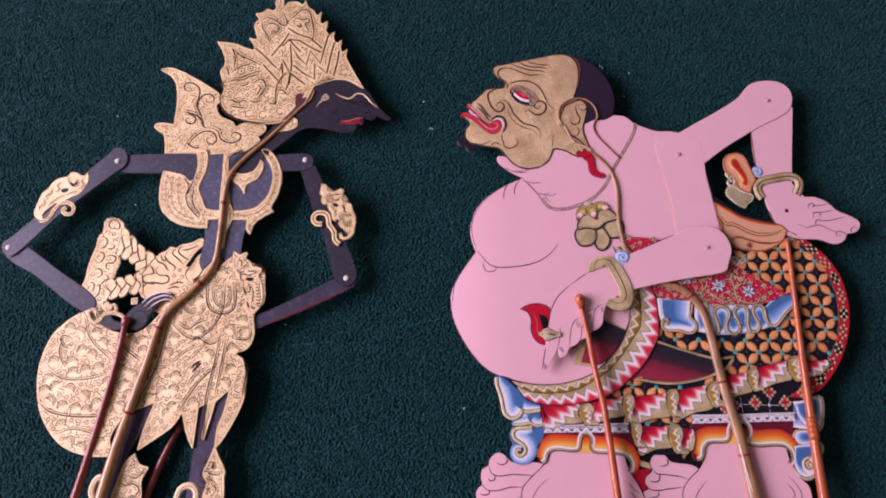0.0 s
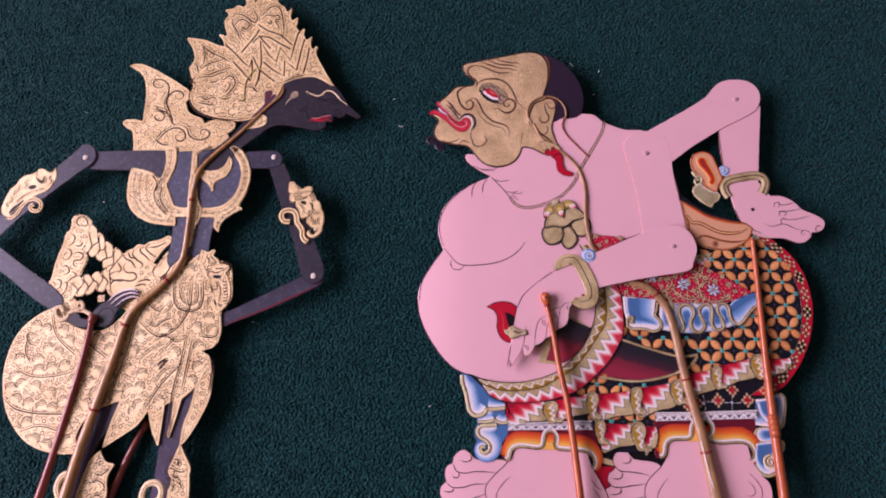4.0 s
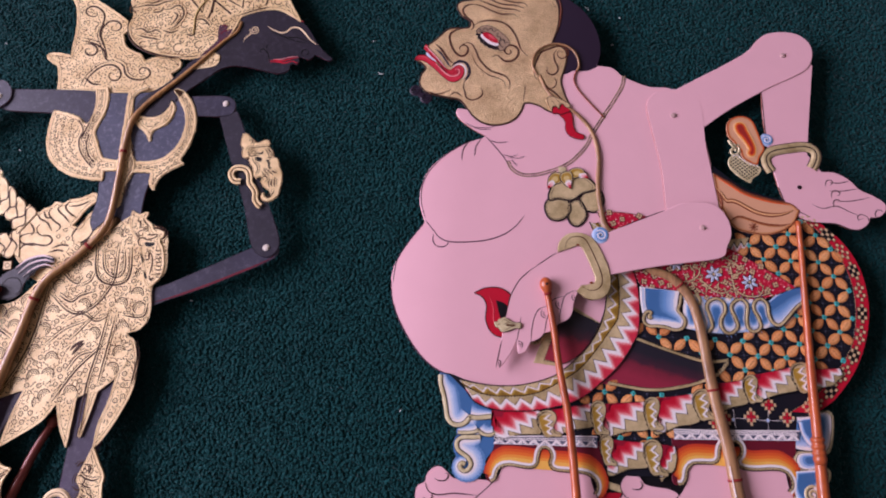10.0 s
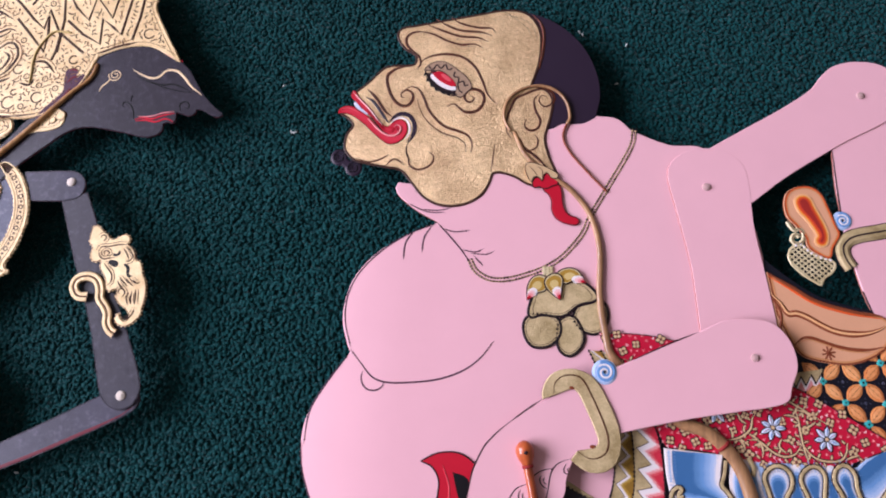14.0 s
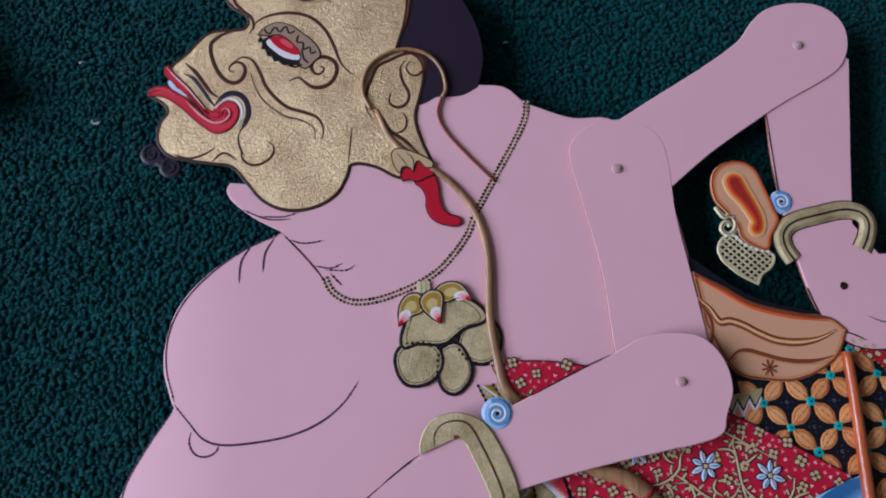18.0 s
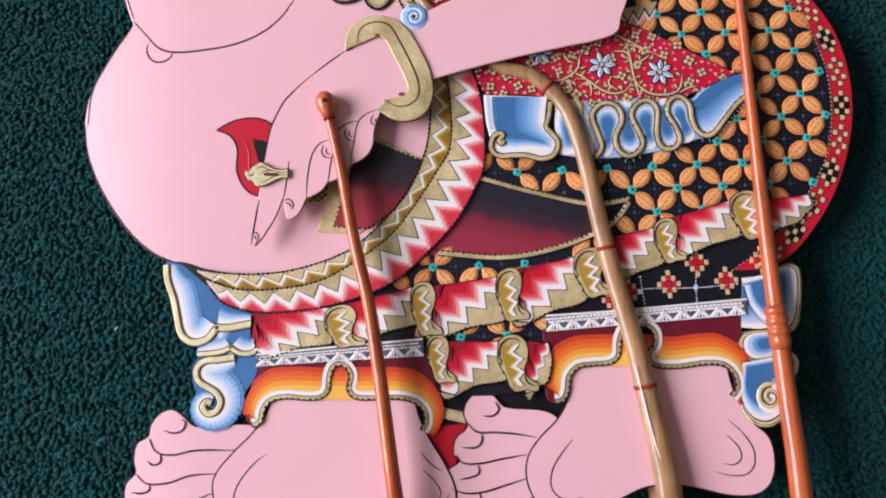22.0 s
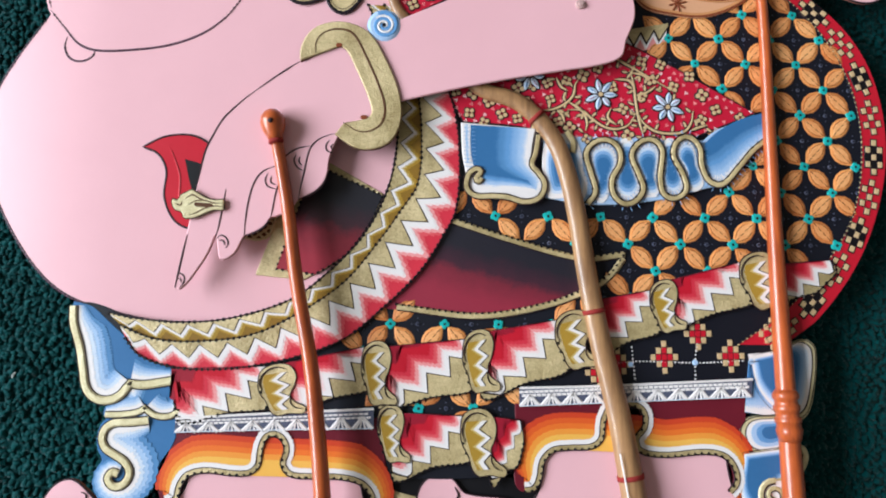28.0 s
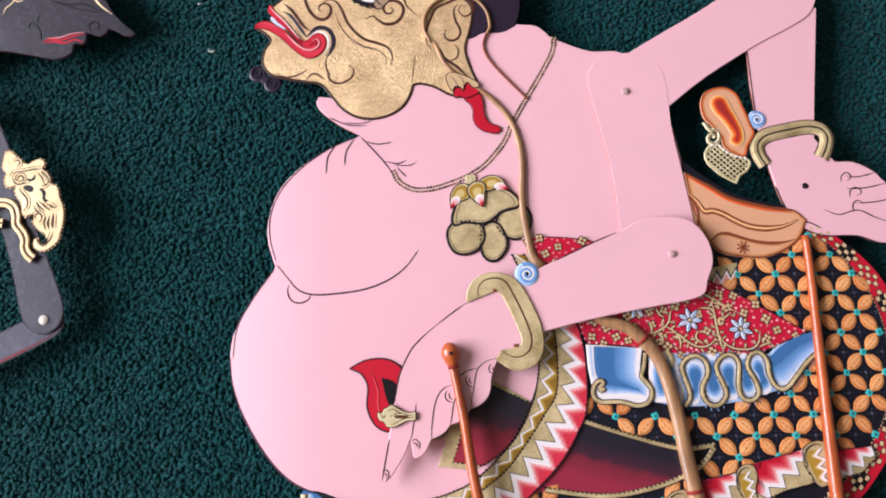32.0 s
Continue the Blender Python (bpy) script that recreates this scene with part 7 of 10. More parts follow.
def near_arm():
    m = Mesh()
    line = smooth([(170.8, 87.7), (172.4, 94.4), (178.7, 99.9), (187.4, 102.2), (197.9, 100.9), (205.4, 95.0), (207.9, 85.5), (208.4, 65.0), (211.3, 42.4), (214.4, 17.9), (215.0, 4.6), (204.5, -8.5), (188.7, -8.8), (182.3, 4.1), (180.6, 17.3), (178.7, 44.6), (174.0, 70.2)])
    m.sheet(line, Z, Z + 1.3, PINK, 0.12, LEATHER)
    up = part("near_upper_arm", m, stout, "pink leather upper arm riveted at shoulder and elbow")
    m = Mesh()
    rivet(m, (188.2, 82.9), Z + 1.3, DULLBONE, 2.0)
    part("rivet", m, up, "small bone rivet")
    m = Mesh()
    line = smooth([(201.9, 20.7), (210.8, 18.7), (217.4, 10.9), (219.3, 0.5), (216.0, -8.5)] + [(213.9, -14.2), (206.0, -17.0), (195.0, -18.7), (172.9, -22.3), (150.9, -26.8), (137.7, -30.7)] + [(132.6, -35.9), (124.6, -37.2), (121.6, -41.8, 1), (120.1, -45.5), (119.3, -48.3), (118.9, -52.1), (117.8, -55.2), (115.9, -57.5), (113.0, -59.3), (109.8, -60.5, 1), (108.9, -61.9), (107.4, -63.7), (105.6, -65.1), (103.6, -65.9), (101.1, -66.7, 1), (99.3, -69.2), (96.6, -70.9), (93.1, -72.3, 1), (91.8, -74.9), (90.3, -77.6), (88.0, -79.3), (85.8, -79.4), (85.1, -77.0), (84.4, -71.5, 1), (83.0, -75.4), (81.3, -79.0), (79.0, -82.5), (76.1, -86.6), (73.5, -88.8), (72.2, -88.2, 1), (72.5, -85.8), (73.5, -82.2), (74.7, -75.1), (75.8, -67.9), (76.8, -63.3), (77.8, -56.9), (78.8, -51.4), (80.2, -45.1), (82.3, -40.3), (85.4, -34.7), (88.4, -31.4), (92.4, -27.7), (96.3, -24.7), (100.9, -21.0), (113.9, -13.7)] + [(111.9, -12.3), (138.2, -2.7), (156.9, 5.4), (178.6, 14.7), (189.6, 19.7)])
    m.sheet(line, 14.0, 15.0, PINK, 0.35, LEATHER)
    for p in ([(109.6, -15.5), (104.9, -18.5), (100.3, -21.8), (96.3, -24.7)], [(96.3, -24.7), (92.4, -27.7), (88.4, -31.4), (85.4, -34.7), (82.3, -40.3), (80.2, -45.1), (78.8, -51.4), (77.8, -56.9)], [(87.0, -57.3), (86.4, -61.9), (85.6, -66.5), (84.9, -70.1), (84.4, -71.9)], [(84.6, -73.0), (86.0, -71.9), (87.8, -73.1), (88.1, -74.9), (87.4, -76.0)], [(85.3, -73.6), (86.7, -73.6), (87.1, -75.1)], [(93.1, -71.9), (93.3, -67.7), (94.0, -62.2), (95.0, -57.6), (96.5, -54.0), (98.6, -51.6), (101.2, -50.4), (103.7, -49.8)], [(100.1, -52.2), (99.3, -54.5), (100.2, -56.5), (102.9, -57.4)], [(101.3, -53.2), (101.0, -55.1), (102.6, -56.1)], [(101.1, -66.7), (101.8, -63.5), (102.6, -58.9), (103.7, -55.2), (104.0, -52.4)], [(103.7, -49.0), (105.9, -46.5), (108.4, -44.7), (111.2, -43.8), (113.4, -43.5)], [(109.0, -46.2), (108.2, -48.1), (109.3, -50.4), (111.3, -51.6)], [(110.2, -47.0), (109.7, -48.5), (110.9, -49.9)], [(109.8, -60.5), (110.5, -56.4), (111.5, -51.8), (112.4, -47.1), (113.5, -43.9), (115.8, -41.5), (118.7, -40.1), (121.3, -39.5)], [(119.4, -41.7), (118.3, -43.2), (118.6, -45.1), (120.5, -45.7)], [(120.5, -42.9), (119.8, -43.8), (120.5, -44.8)], [(72.5, -84.7), (73.7, -83.7), (75.0, -84.8), (74.8, -86.8), (73.8, -88.0)], [(73.1, -85.4), (73.9, -85.3), (74.1, -86.6)], [(72.2, -88.2), (73.2, -83.1), (74.4, -76.9), (75.5, -71.5)], [(93.3, -72.3), (96.6, -71.1), (99.3, -69.4), (101.1, -66.9)], [(109.8, -60.6), (113.0, -59.5), (115.9, -57.7), (117.8, -55.4), (118.9, -52.2)], [(177.3, 14.2), (165.1, 9.2), (148.9, 1.9)]):
        m.line(smooth(p, False, 0.8), 0.62, 15.0, LINE, 0.14, taper=True)
    fore = part("near_forearm", m, stout, "pink leather forearm with drawn fingers across the belly")
    m = Mesh()
    rivet(m, (201.3, 3.8), 15.0, DULLBONE, 1.8)
    part("rivet", m, fore, "small bone rivet at the elbow")
    m = Mesh()
    m.sheet(smooth([(109.9, -15.5, 1), (109.7, -12.5), (111.6, -7.2), (116.3, -3.3), (124.3, -2.4), (132.0, -6.1), (137.5, -15.2), (141.5, -25.7), (142.3, -34.5), (139.7, -41.3), (134.8, -44.5), (128.1, -44.5), (121.1, -40.0, 1), (124.0, -36.1, 1), (128.8, -35.3), (132.0, -34.2), (132.8, -32.0), (131.1, -26.2), (127.7, -18.1), (124.9, -12.3), (122.7, -10.6, 1), (115.2, -13.5, 1)], step=0.9), 14.0, 15.9, GOLD, 0.35, BROWN)
    m.line(smooth([(114.7, -13.0), (115.1, -8.8), (118.0, -5.8), (123.1, -5.0), (127.0, -6.7), (130.8, -13.7), (134.9, -23.4), (137.0, -30.9), (136.2, -36.0), (132.8, -38.8), (128.5, -39.0), (123.8, -36.1)], False, 0.8), 1.0, 15.9, BROWN, 0.14, taper=True)
    part("bracelet", m, fore, "gold bracelet with a dark groove")
    for c in ((122.3, -10.3), (130.4, -34.4)):
        m = Mesh()
        m.disc(c, 1.3, 15.85, TAN_DARK, 10, 0.12, 0.6)
        part("bracelet_notch", m, fore, "dark notch in the bracelet's inner edge")
    m = Mesh()
    snail(m, (136.8, -3.5), 5.6, 15.0)
    part("blue_shell", m, fore, "small blue and white spiral boss")
    m = Mesh()
    ring = smooth([(70.7, -61.8), (71.0, -60.3), (72.4, -60.8), (73.3, -59.3), (75.1, -58.3), (76.8, -57.5), (78.8, -58.6), (81.5, -60.2), (84.5, -60.9), (86.8, -60.8), (87.0, -62.8), (86.8, -64.1), (83.6, -64.3), (81.0, -65.3), (78.9, -66.3), (76.6, -66.8), (74.6, -66.5), (73.6, -64.6), (71.8, -64.0)], step=0.8)
    m.sheet(ring, 14.9, 16.2, GOLD_PALE, 0.4)
    m.line(ring, 0.4, 15.9, UMBER, 0.1, closed=True)
    for p in ([(75.8, -62.5), (78.3, -61.2), (80.9, -61.1), (84.0, -62.0), (86.5, -61.9)], [(75.1, -60.3), (77.0, -59.3), (79.0, -60.3), (81.5, -61.3)], [(76.4, -65.7), (78.5, -64.9), (80.8, -63.7), (84.0, -62.9), (86.5, -63.2)], [(72.1, -62.0), (73.5, -62.6), (73.9, -61.4)]):
        m.line(smooth(p, False, 0.6), 0.55, 16.2, BROWN, 0.12, taper=True)
    m.patch(smooth([(77.6, -62.3), (80.8, -61.8), (83.6, -62.7), (80.8, -63.3)], step=0.6), 16.28, BROWN)
    part("ring", m, fore, "pale gold finger ring")
    m = Mesh()
    path = [Vector(p[:2]) for p in [(102.4, -39.0), (106.3, -60.1), (109.9, -86.3), (115.3, -117.0), (120.5, -174.5)]]
    d = (path[-1] - path[-2]).normalized()
    pts = rod_path([tuple(p) for p in path] + [tuple(path[-1] + d * 60), tuple(path[-1] + d * 150)], 15.0, [1.9, 2.2, 2.5, 2.8, 3.0, 3.3, 3.6])
    m.tube([(x, y, z - 10.0 * max(0.0, (i / len(pts) - 0.45)) * 2, r) for i, (x, y, z, r) in enumerate(pts)], ORANGE_ROD, 12)
    rod = part("arm_rod", m, stout, "orange lacquered wooden control rod", True)
    i = min(range(len(pts)), key=lambda k: abs(pts[k][1] + 188))
    x, y, z, r = pts[i]
    drop = 10.0 * max(0.0, (i / len(pts) - 0.45)) * 2
    m = Mesh()
    m.tube([(x + d.x * k, y + d.y * k, z - drop - 0.05 * k, r + e) for k, e in ((-9, 0.1), (-8, 0.7), (-7, 0.1), (-5, 0.1), (-4, 0.9), (-2.5, 0.9), (-1.5, 0.2), (0, 0.8), (1.5, 0.2), (3, 0.9), (4.5, 0.9), (5.5, 0.1), (8, 0.1), (9, 0.7), (10, 0.1))], ORANGE_ROD, 14)
    part("turned_collar", m, rod, "turned rings on the rod", True)
    m = Mesh()
    c = path[0]
    q = (path[1] - path[0]).normalized()
    m.tube([(c.x - q.x * k, c.y - q.y * k, 17.8, r) for k, r in ((-4, 1.9), (-2, 2.6), (0, 3.5), (2.5, 4.0), (4.5, 3.5), (6.2, 2.0), (6.8, 0.5))], ORANGE_ROD, 12)
    part("rod_knob", m, rod, "rounded knob at the rod's end", True)
    m = Mesh()
    m.tube([(c.x - q.x * k, c.y - q.y * k, 17.8, r) for k, r in ((-4.4, 2.2), (-3.9, 2.5), (-3.2, 2.2))], THREAD, 12)
    m.disc((c.x - q.x * 2.0, c.y - q.y * 2.0), 0.9, 21.7, LINE, 10, 0.1)
    part("binding", m, rod, "dark thread binding", True)


near_arm()


def rods():
    m = Mesh()
    path = [Vector(p[:2]) for p in [(263.3, 11.1)] + [(263.4, -7.5), (262.7, -39.6), (261.8, -87.6), (261.7, -124.9), (261.8, -152.8), (262.2, -179.8), (261.4, -216.7), (259.9, -263.7)]]
    line = rod_path([tuple(p) for p in path], Z + 1.2, [1.7, 1.9, 2.2, 2.6, 3.0, 3.4, 3.8, 3.9, 4.0])
    m.tube(line, ORANGE_ROD, 12)
    rod = part("arm_rod", m, stout, "orange lacquered wooden control rod with turned rings", True)
    m = Mesh()
    a, b = Vector((261.1, -122.9)), Vector((261.7, -136.0))
    d = (b - a)
    m.tube([(*(a + d * t), Z + 4.2, r) for t, r in ((-0.1, 3.0), (0, 3.9), (0.1, 3.9), (0.14, 3.4), (0.24, 3.4), (0.28, 3.9), (0.38, 3.9), (0.42, 3.4), (0.52, 3.4), (0.56, 3.9), (0.66, 3.9), (0.7, 3.4), (0.85, 3.9), (1.1, 3.2))], ORANGE_ROD, 14)
    part("turned_collar", m, rod, "turned rings on the rod", True)
    m = Mesh()
    main = rod_path([(99.1, 110.4), (104.7, 98.2), (114.5, 89.4), (125.6, 80.7), (134.2, 68.3), (137.8, 52.5), (137.0, 30.2), (138.8, 14.0), (141.6, 3.4)] + [(167.8, -22.9), (179.5, -27.4), (187.8, -34.6), (193.4, -43.9), (197.7, -60.9), (201.4, -87.5), (204.7, -107.4), (208.9, -127.0), (212.4, -149.7), (216.1, -177.1)] + [(217.4, -197.3), (221.7, -217.7)], Z - 0.4, [0.9, 1.2, 1.4, 1.6, 2.3, 2.9, 3.1, 3.3, 3.6, 4.0, 4.6, 5.2])
    m.tube(main, HORN, 12, 0.75)
    grip = part("main_rod", m, stout, "split buffalo-horn main rod that curves over the body", True)
    m = Mesh()
    low = [(x, y, 2.4, max(3.6, r)) for x, y, z, r in main[len(main) // 3:]]
    m.tube(low, HORN, 10, 1.3)
    part("back_rod", m, grip, "rear half of the horn rod under the leather", True)
    m = Mesh()
    m.line(smooth([(208.3, -140.0), (211.8, -162.1), (216.1, -183.7)], False), 0.5, Z + 5.9, WHITE, 0.1)
    part("split_seam", m, grip, "pale split running down the horn")
    for k in (0.47, 0.66, 0.8):
        x, y, z, r = main[int(len(main) * k)]
        x1, y1, z1, r1 = main[int(len(main) * k) + 1]
        m = Mesh()
        m.tube([(x + (x1 - x) * t, y + (y1 - y) * t, z, r + 0.35) for t in (0.0, 0.25, 0.5)], THREAD, 12, 0.8)
        part("binding", m, grip, "red thread binding", True)
    m = Mesh()
    loop = smooth([(97.1, 110.5), (94.3, 117.3), (95.5, 125.2), (100.8, 131.3), (109.6, 134.4), (118.3, 132.6), (124.0, 126.7), (125.9, 117.9), (124.3, 114.2)], False, 1.0)
    m.tube([(p.x, p.y, Z + 1.0, 0.75) for p in loop], HORN, 8)
    thread = smooth([(124.3, 114.8), (122.4, 108.0), (124.8, 101.0), (131.7, 92.0), (142.1, 80.3)], False, 1.0)
    m.tube([(p.x, p.y, Z + 0.7, 0.5) for p in thread], TAN_DARK, 8)
    part("horn_loop", m, grip, "thin horn loop round the ear", True)


rods()

# ---------- the slender dark puppet ----------
Lie.drop = None
slim = puppet("shadow_puppet", "slender dark shadow puppet in chased gold dress on green carpet")
RIM = paint("wine_leather_edge", (104, 40, 56), 0.5, 0.2)


def limb(name, points, z0, z1, label, rivets=(), mat=None):
    m = Mesh()
    line = smooth(points)
    m.sheet(line, z0, z1, mat or SLATE, 0.35, RIM)
    m.line(line, 0.5, z1 - 0.1, SLATE_DARK, 0.1, closed=True)
    ob = part(name, m, slim, label)
    for c in rivets:
        r = Mesh()
        rivet(r, c, z1, BONE, 2.3)
        part("rivet", r, ob, "white bone rivet")
    return ob


class Scatter:
    """Places motifs inside an outline so that none overlap."""

    def __init__(self, outline, seed):
        self.line, self.rng, self.cells = outline, random.Random(seed), {}
        self.lo = Vector((min(p.x for p in outline), min(p.y for p in outline)))
        self.hi = Vector((max(p.x for p in outline), max(p.y for p in outline)))

    def free(self, c, r):
        i, j = int(c.x // 4), int(c.y // 4)
        return all((c - q).length > r + s for a in range(i - 2, i + 3) for b in range(j - 2, j + 3) for q, s in self.cells.get((a, b), ()))

    def spots(self, r, share):
        """Points at least r clear of every other; share: tries for each that could fit."""
        size = self.hi - self.lo
        for _ in range(int(size.x * size.y / (r * r * 3) * share)):
            c = Vector((self.rng.uniform(self.lo.x, self.hi.x), self.rng.uniform(self.lo.y, self.hi.y)))
            if self.free(c, r) and inside(c, self.line):
                self.cells.setdefault((int(c.x // 4), int(c.y // 4)), []).append((c, r))
                yield c

    def block(self, path, r):
        for c in path:
            self.cells.setdefault((int(c.x // 4), int(c.y // 4)), []).append((c, r))


def arc(c, r, start, sweep, count):
    return [c + Vector((math.cos(start + sweep * i / count), math.sin(start + sweep * i / count))) * r for i in range(count + 1)]


def chase(m, outline, z, seed, suns=0.0, rings=0.0, rice=0.8, grain=0.5, blocked=()):
    """Chased filling: suns are fans of arcs, rings small pierced circles, rice short dashes."""
    sc = Scatter(outline, seed)
    rng = sc.rng
    for path, r in blocked:
        sc.block(path, r)
    sc.block(outline, 0.2)
    if suns:
        for c in sc.spots(4.0, suns):
            a = 1.57 - 1.9 + rng.uniform(-0.9, 0.9)
            m.line(arc(c, 3.8, a, 3.8, 12), 0.95, z, INCISED, 0.14)
            m.line(arc(c, 2.7, a + 0.1, 3.6, 10), 0.6, z, INCISED, 0.12)
            m.line(arc(c, 1.6, a + 0.2, 3.4, 8), 0.6, z, INCISED, 0.12)
            m.disc(c, 0.6, z, CHASE, 6, 0.1)
    if rings:
        for c in sc.spots(1.9, rings):
            m.line(arc(c, 1.4, 0, 6.28, 9), 0.75, z, INCISED, 0.12)
            m.disc(c, 0.4, z, CHASE, 5, 0.1)
    if rice:
        for c in sc.spots(0.88, rice):
            a = rng.uniform(0, 6.28)
            d = Vector((math.cos(a), math.sin(a))) * rng.uniform(0.7, 1.4)
            tone = INCISED if rng.random() < 0.55 else CHASE
            if rng.random() < grain:
                m.disc(c, rng.uniform(0.4, 0.62), z, tone, 6, 0.1)
            else:
                m.line([c - d, c + Vector((d.y, -d.x)) * 0.35, c + d], rng.uniform(0.6, 0.95), z, tone, 0.12)


def gilded(name, points, z0, z1, label, mat=None, parent=None, rim=True, fill=None, scallop=0.0, seed=1, blocked=()):
    """A chased gold cut-out; scallop: the size of the beads along its edge."""
    m = Mesh()
    line = smooth(points)
    m.sheet(line, z0, z1, mat or GILT, 0.3, BROWN)
    flip = 1 if area(line) > 0 else -1
    nor = sides(line, True)
    inset = [p + q * (1.5 * flip) for p, q in zip(line, nor)]
    if rim:
        m.line(line, 0.9, z1 - 0.05, GILT, 0.25, closed=True)
        m.line(inset, 0.4, z1, CHASE, 0.1, closed=True)
    if scallop:
        for p in spaced(line + line[:1], max(4, round(length(line + line[:1]) / (scallop * 1.7)))):
            m.disc(p, scallop * random.uniform(0.85, 1.2), z1 - 0.5, GILT, 7, 0.4)
    if fill:
        chase(m, inset, z1, seed, *fill, blocked=blocked)
    return part(name, m, parent or slim, label)


# limbs
limb("leg", [(-182.4, -112.0), (-158.4, -94.8), (-160.3, -118.6), (-163.0, -141.0), (-168.7, -159.3), (-169.9, -185.0), (-183.5, -185.1), (-183.4, -166.7), (-182.2, -139.4)], 6.4, 7.8, "dusky purple painted leg", (), LEG_PURPLE)
limb("leg", [(-239.6, -118.1), (-215.9, -110.8), (-222.6, -132.2), (-231.0, -150.9), (-233.9, -180.9), (-248.3, -181.0), (-245.4, -157.9)], 6.4, 7.8, "dusky purple painted leg", (), LEG_PURPLE)
limb("waist", [(-191.2, 33.7, 1), (-154.5, 34.3, 1), (-158.9, 15.7), (-159.5, -9.4, 1), (-166.4, -9.5), (-173.3, -0.2), (-179.1, -0.3), (-189.2, -9.8, 1), (-191.8, -3.0), (-190.0, 13.0)], 7.4, 8.9, "rubbed slate-purple bare waist", (), SLATE_LIGHT)
limb("chest", [(-202.2, 87.5, 1), (-144.1, 90.4, 1), (-135.8, 76.9), (-135.7, 60.8), (-141.5, 44.8), (-149.0, 37.0, 1), (-187.4, 36.4, 1), (-197.7, 49.8), (-197.5, 66.6)], 7.6, 9.2, "rubbed slate-purple painted chest", (), SLATE_LIGHT)
limb("shoulder", [(-270.8, 90.1, 1), (-261.6, 89.0), (-226.2, 89.6), (-197.0, 89.2, 1), (-195.9, 60.3, 1), (-209.5, 65.4), (-224.1, 71.5), (-260.9, 73.4), (-269.4, 77.0)], 7.5, 9.0, "slate-purple shoulder strap of the raised arm")
limb("shoulder", [(-136.8, 87.4, 1), (-113.6, 88.1), (-107.8, 85.1), (-106.5, 79.0), (-110.4, 74.1), (-131.2, 72.9, 1)], 7.6, 9.1, "slate-purple shoulder of the hanging arm", [(-113.2, 82.6)])
limb("upper_arm", [(-276.8, 89.2), (-271.9, 94.7), (-264.5, 93.1), (-260.3, 86.0), (-261.7, 78.9), (-271.0, 71.1), (-308.1, 38.1), (-337.7, 6.1), (-344.3, 2.4), (-350.5, 6.2), (-351.8, 12.8), (-345.4, 18.4), (-314.5, 49.4), (-294.5, 71.3)], 9.3, 10.3, "slate-purple upper arm, elbow out", [(-268.4, 83.0), (-346.6, 9.5)])
limb("forearm", [(-344.7, 14.6, 1), (-336.1, 12.7), (-305.2, -8.0), (-270.8, -32.7), (-272.9, -42.5), (-286.9, -38.0), (-322.6, -12.5), (-348.2, 3.4)], 7.9, 9.0, "slate-purple forearm bent to the hip")
limb("upper_arm", [(-116.6, 73.5, 1), (-104.8, 77.3, 1), (-99.3, 65.6), (-90.9, 42.9), (-81.2, 21.0), (-70.7, -2.9), (-67.6, -13.2), (-69.4, -19.9), (-75.6, -23.1), (-82.5, -20.1), (-86.0, -13.5), (-93.6, 12.7), (-106.4, 45.5)], 7.9, 8.9, "slate-purple hanging upper arm", [(-75.6, -17.0)], SLATE_MID)
limb("forearm", [(-74.7, -13.3, 1), (-68.1, -15.8), (-68.4, -21.4), (-75.1, -26.6), (-94.6, -36.0), (-113.8, -44.7), (-135.4, -53.1), (-147.4, -57.0), (-149.8, -49.7), (-134.8, -42.1), (-106.1, -27.9), (-85.5, -17.4)], 6.9, 7.85, "slate-purple forearm edged with wine red")
limb("palm", [(-265.0, -49.4), (-261.7, -45.8), (-256.9, -45.3), (-252.1, -50.1), (-246.3, -50.4), (-242.9, -44.2), (-238.4, -39.2), (-232.8, -36.0), (-228.1, -31.5), (-221.5, -28.7), (-212.8, -27.6), (-209.7, -30.2), (-216.4, -33.0), (-219.4, -36.7), (-222.8, -40.3), (-225.9, -46.1), (-227.5, -52.7), (-233.0, -56.7), (-240.1, -56.0), (-248.8, -57.0), (-256.0, -55.9), (-261.8, -52.9)], 9.9, 10.9, "dark fist with long fingers on the hip", (), SLATE_DARK)

m = Mesh()
m.line(smooth([(-70.0, -21.5), (-75.2, -25.6), (-94.7, -35.0), (-114.0, -43.7), (-135.6, -52.2), (-145.2, -55.0)], False), 2.0, 7.8, DARKRED, 0.12, taper=True)
part("edge_line", m, slim, "wine-red line along the arm's edge")
m = Mesh()
for k, p in enumerate(([(-233.0, -36.5), (-226.7, -30.7), (-217.3, -27.6), (-210.5, -29.0)], [(-230.5, -39.1), (-224.6, -33.4), (-216.1, -30.3), (-208.9, -31.7)], [(-227.1, -41.3), (-222.0, -36.5), (-215.3, -33.4), (-209.0, -34.4)],)):
    m.line(smooth(p, False, 0.8), 1.5 - 0.2 * k, 10.9, PALEROSE, 0.2, taper=True)
    m.line([q + Vector((0.4, -1.5)) for q in smooth(p, False, 0.8)], 0.9, 10.9, BLACK, 0.15, taper=True)
for p in ([(-239.5, -47.4), (-236.6, -43.1), (-230.0, -43.1), (-227.1, -48.4), (-229.2, -52.7), (-233.7, -51.8)], [(-226.6, -41.8), (-224.7, -39.6), (-223.0, -42.2), (-225.0, -44.4)], [(-224.0, -38.3), (-221.5, -37.0), (-220.3, -39.6), (-222.8, -40.9)], [(-240.0, -57.5), (-234.9, -56.2), (-228.1, -54.5)],):
    m.line(smooth(p, False, 0.8), 0.9, 10.9, BLACK, 0.2, taper=True)
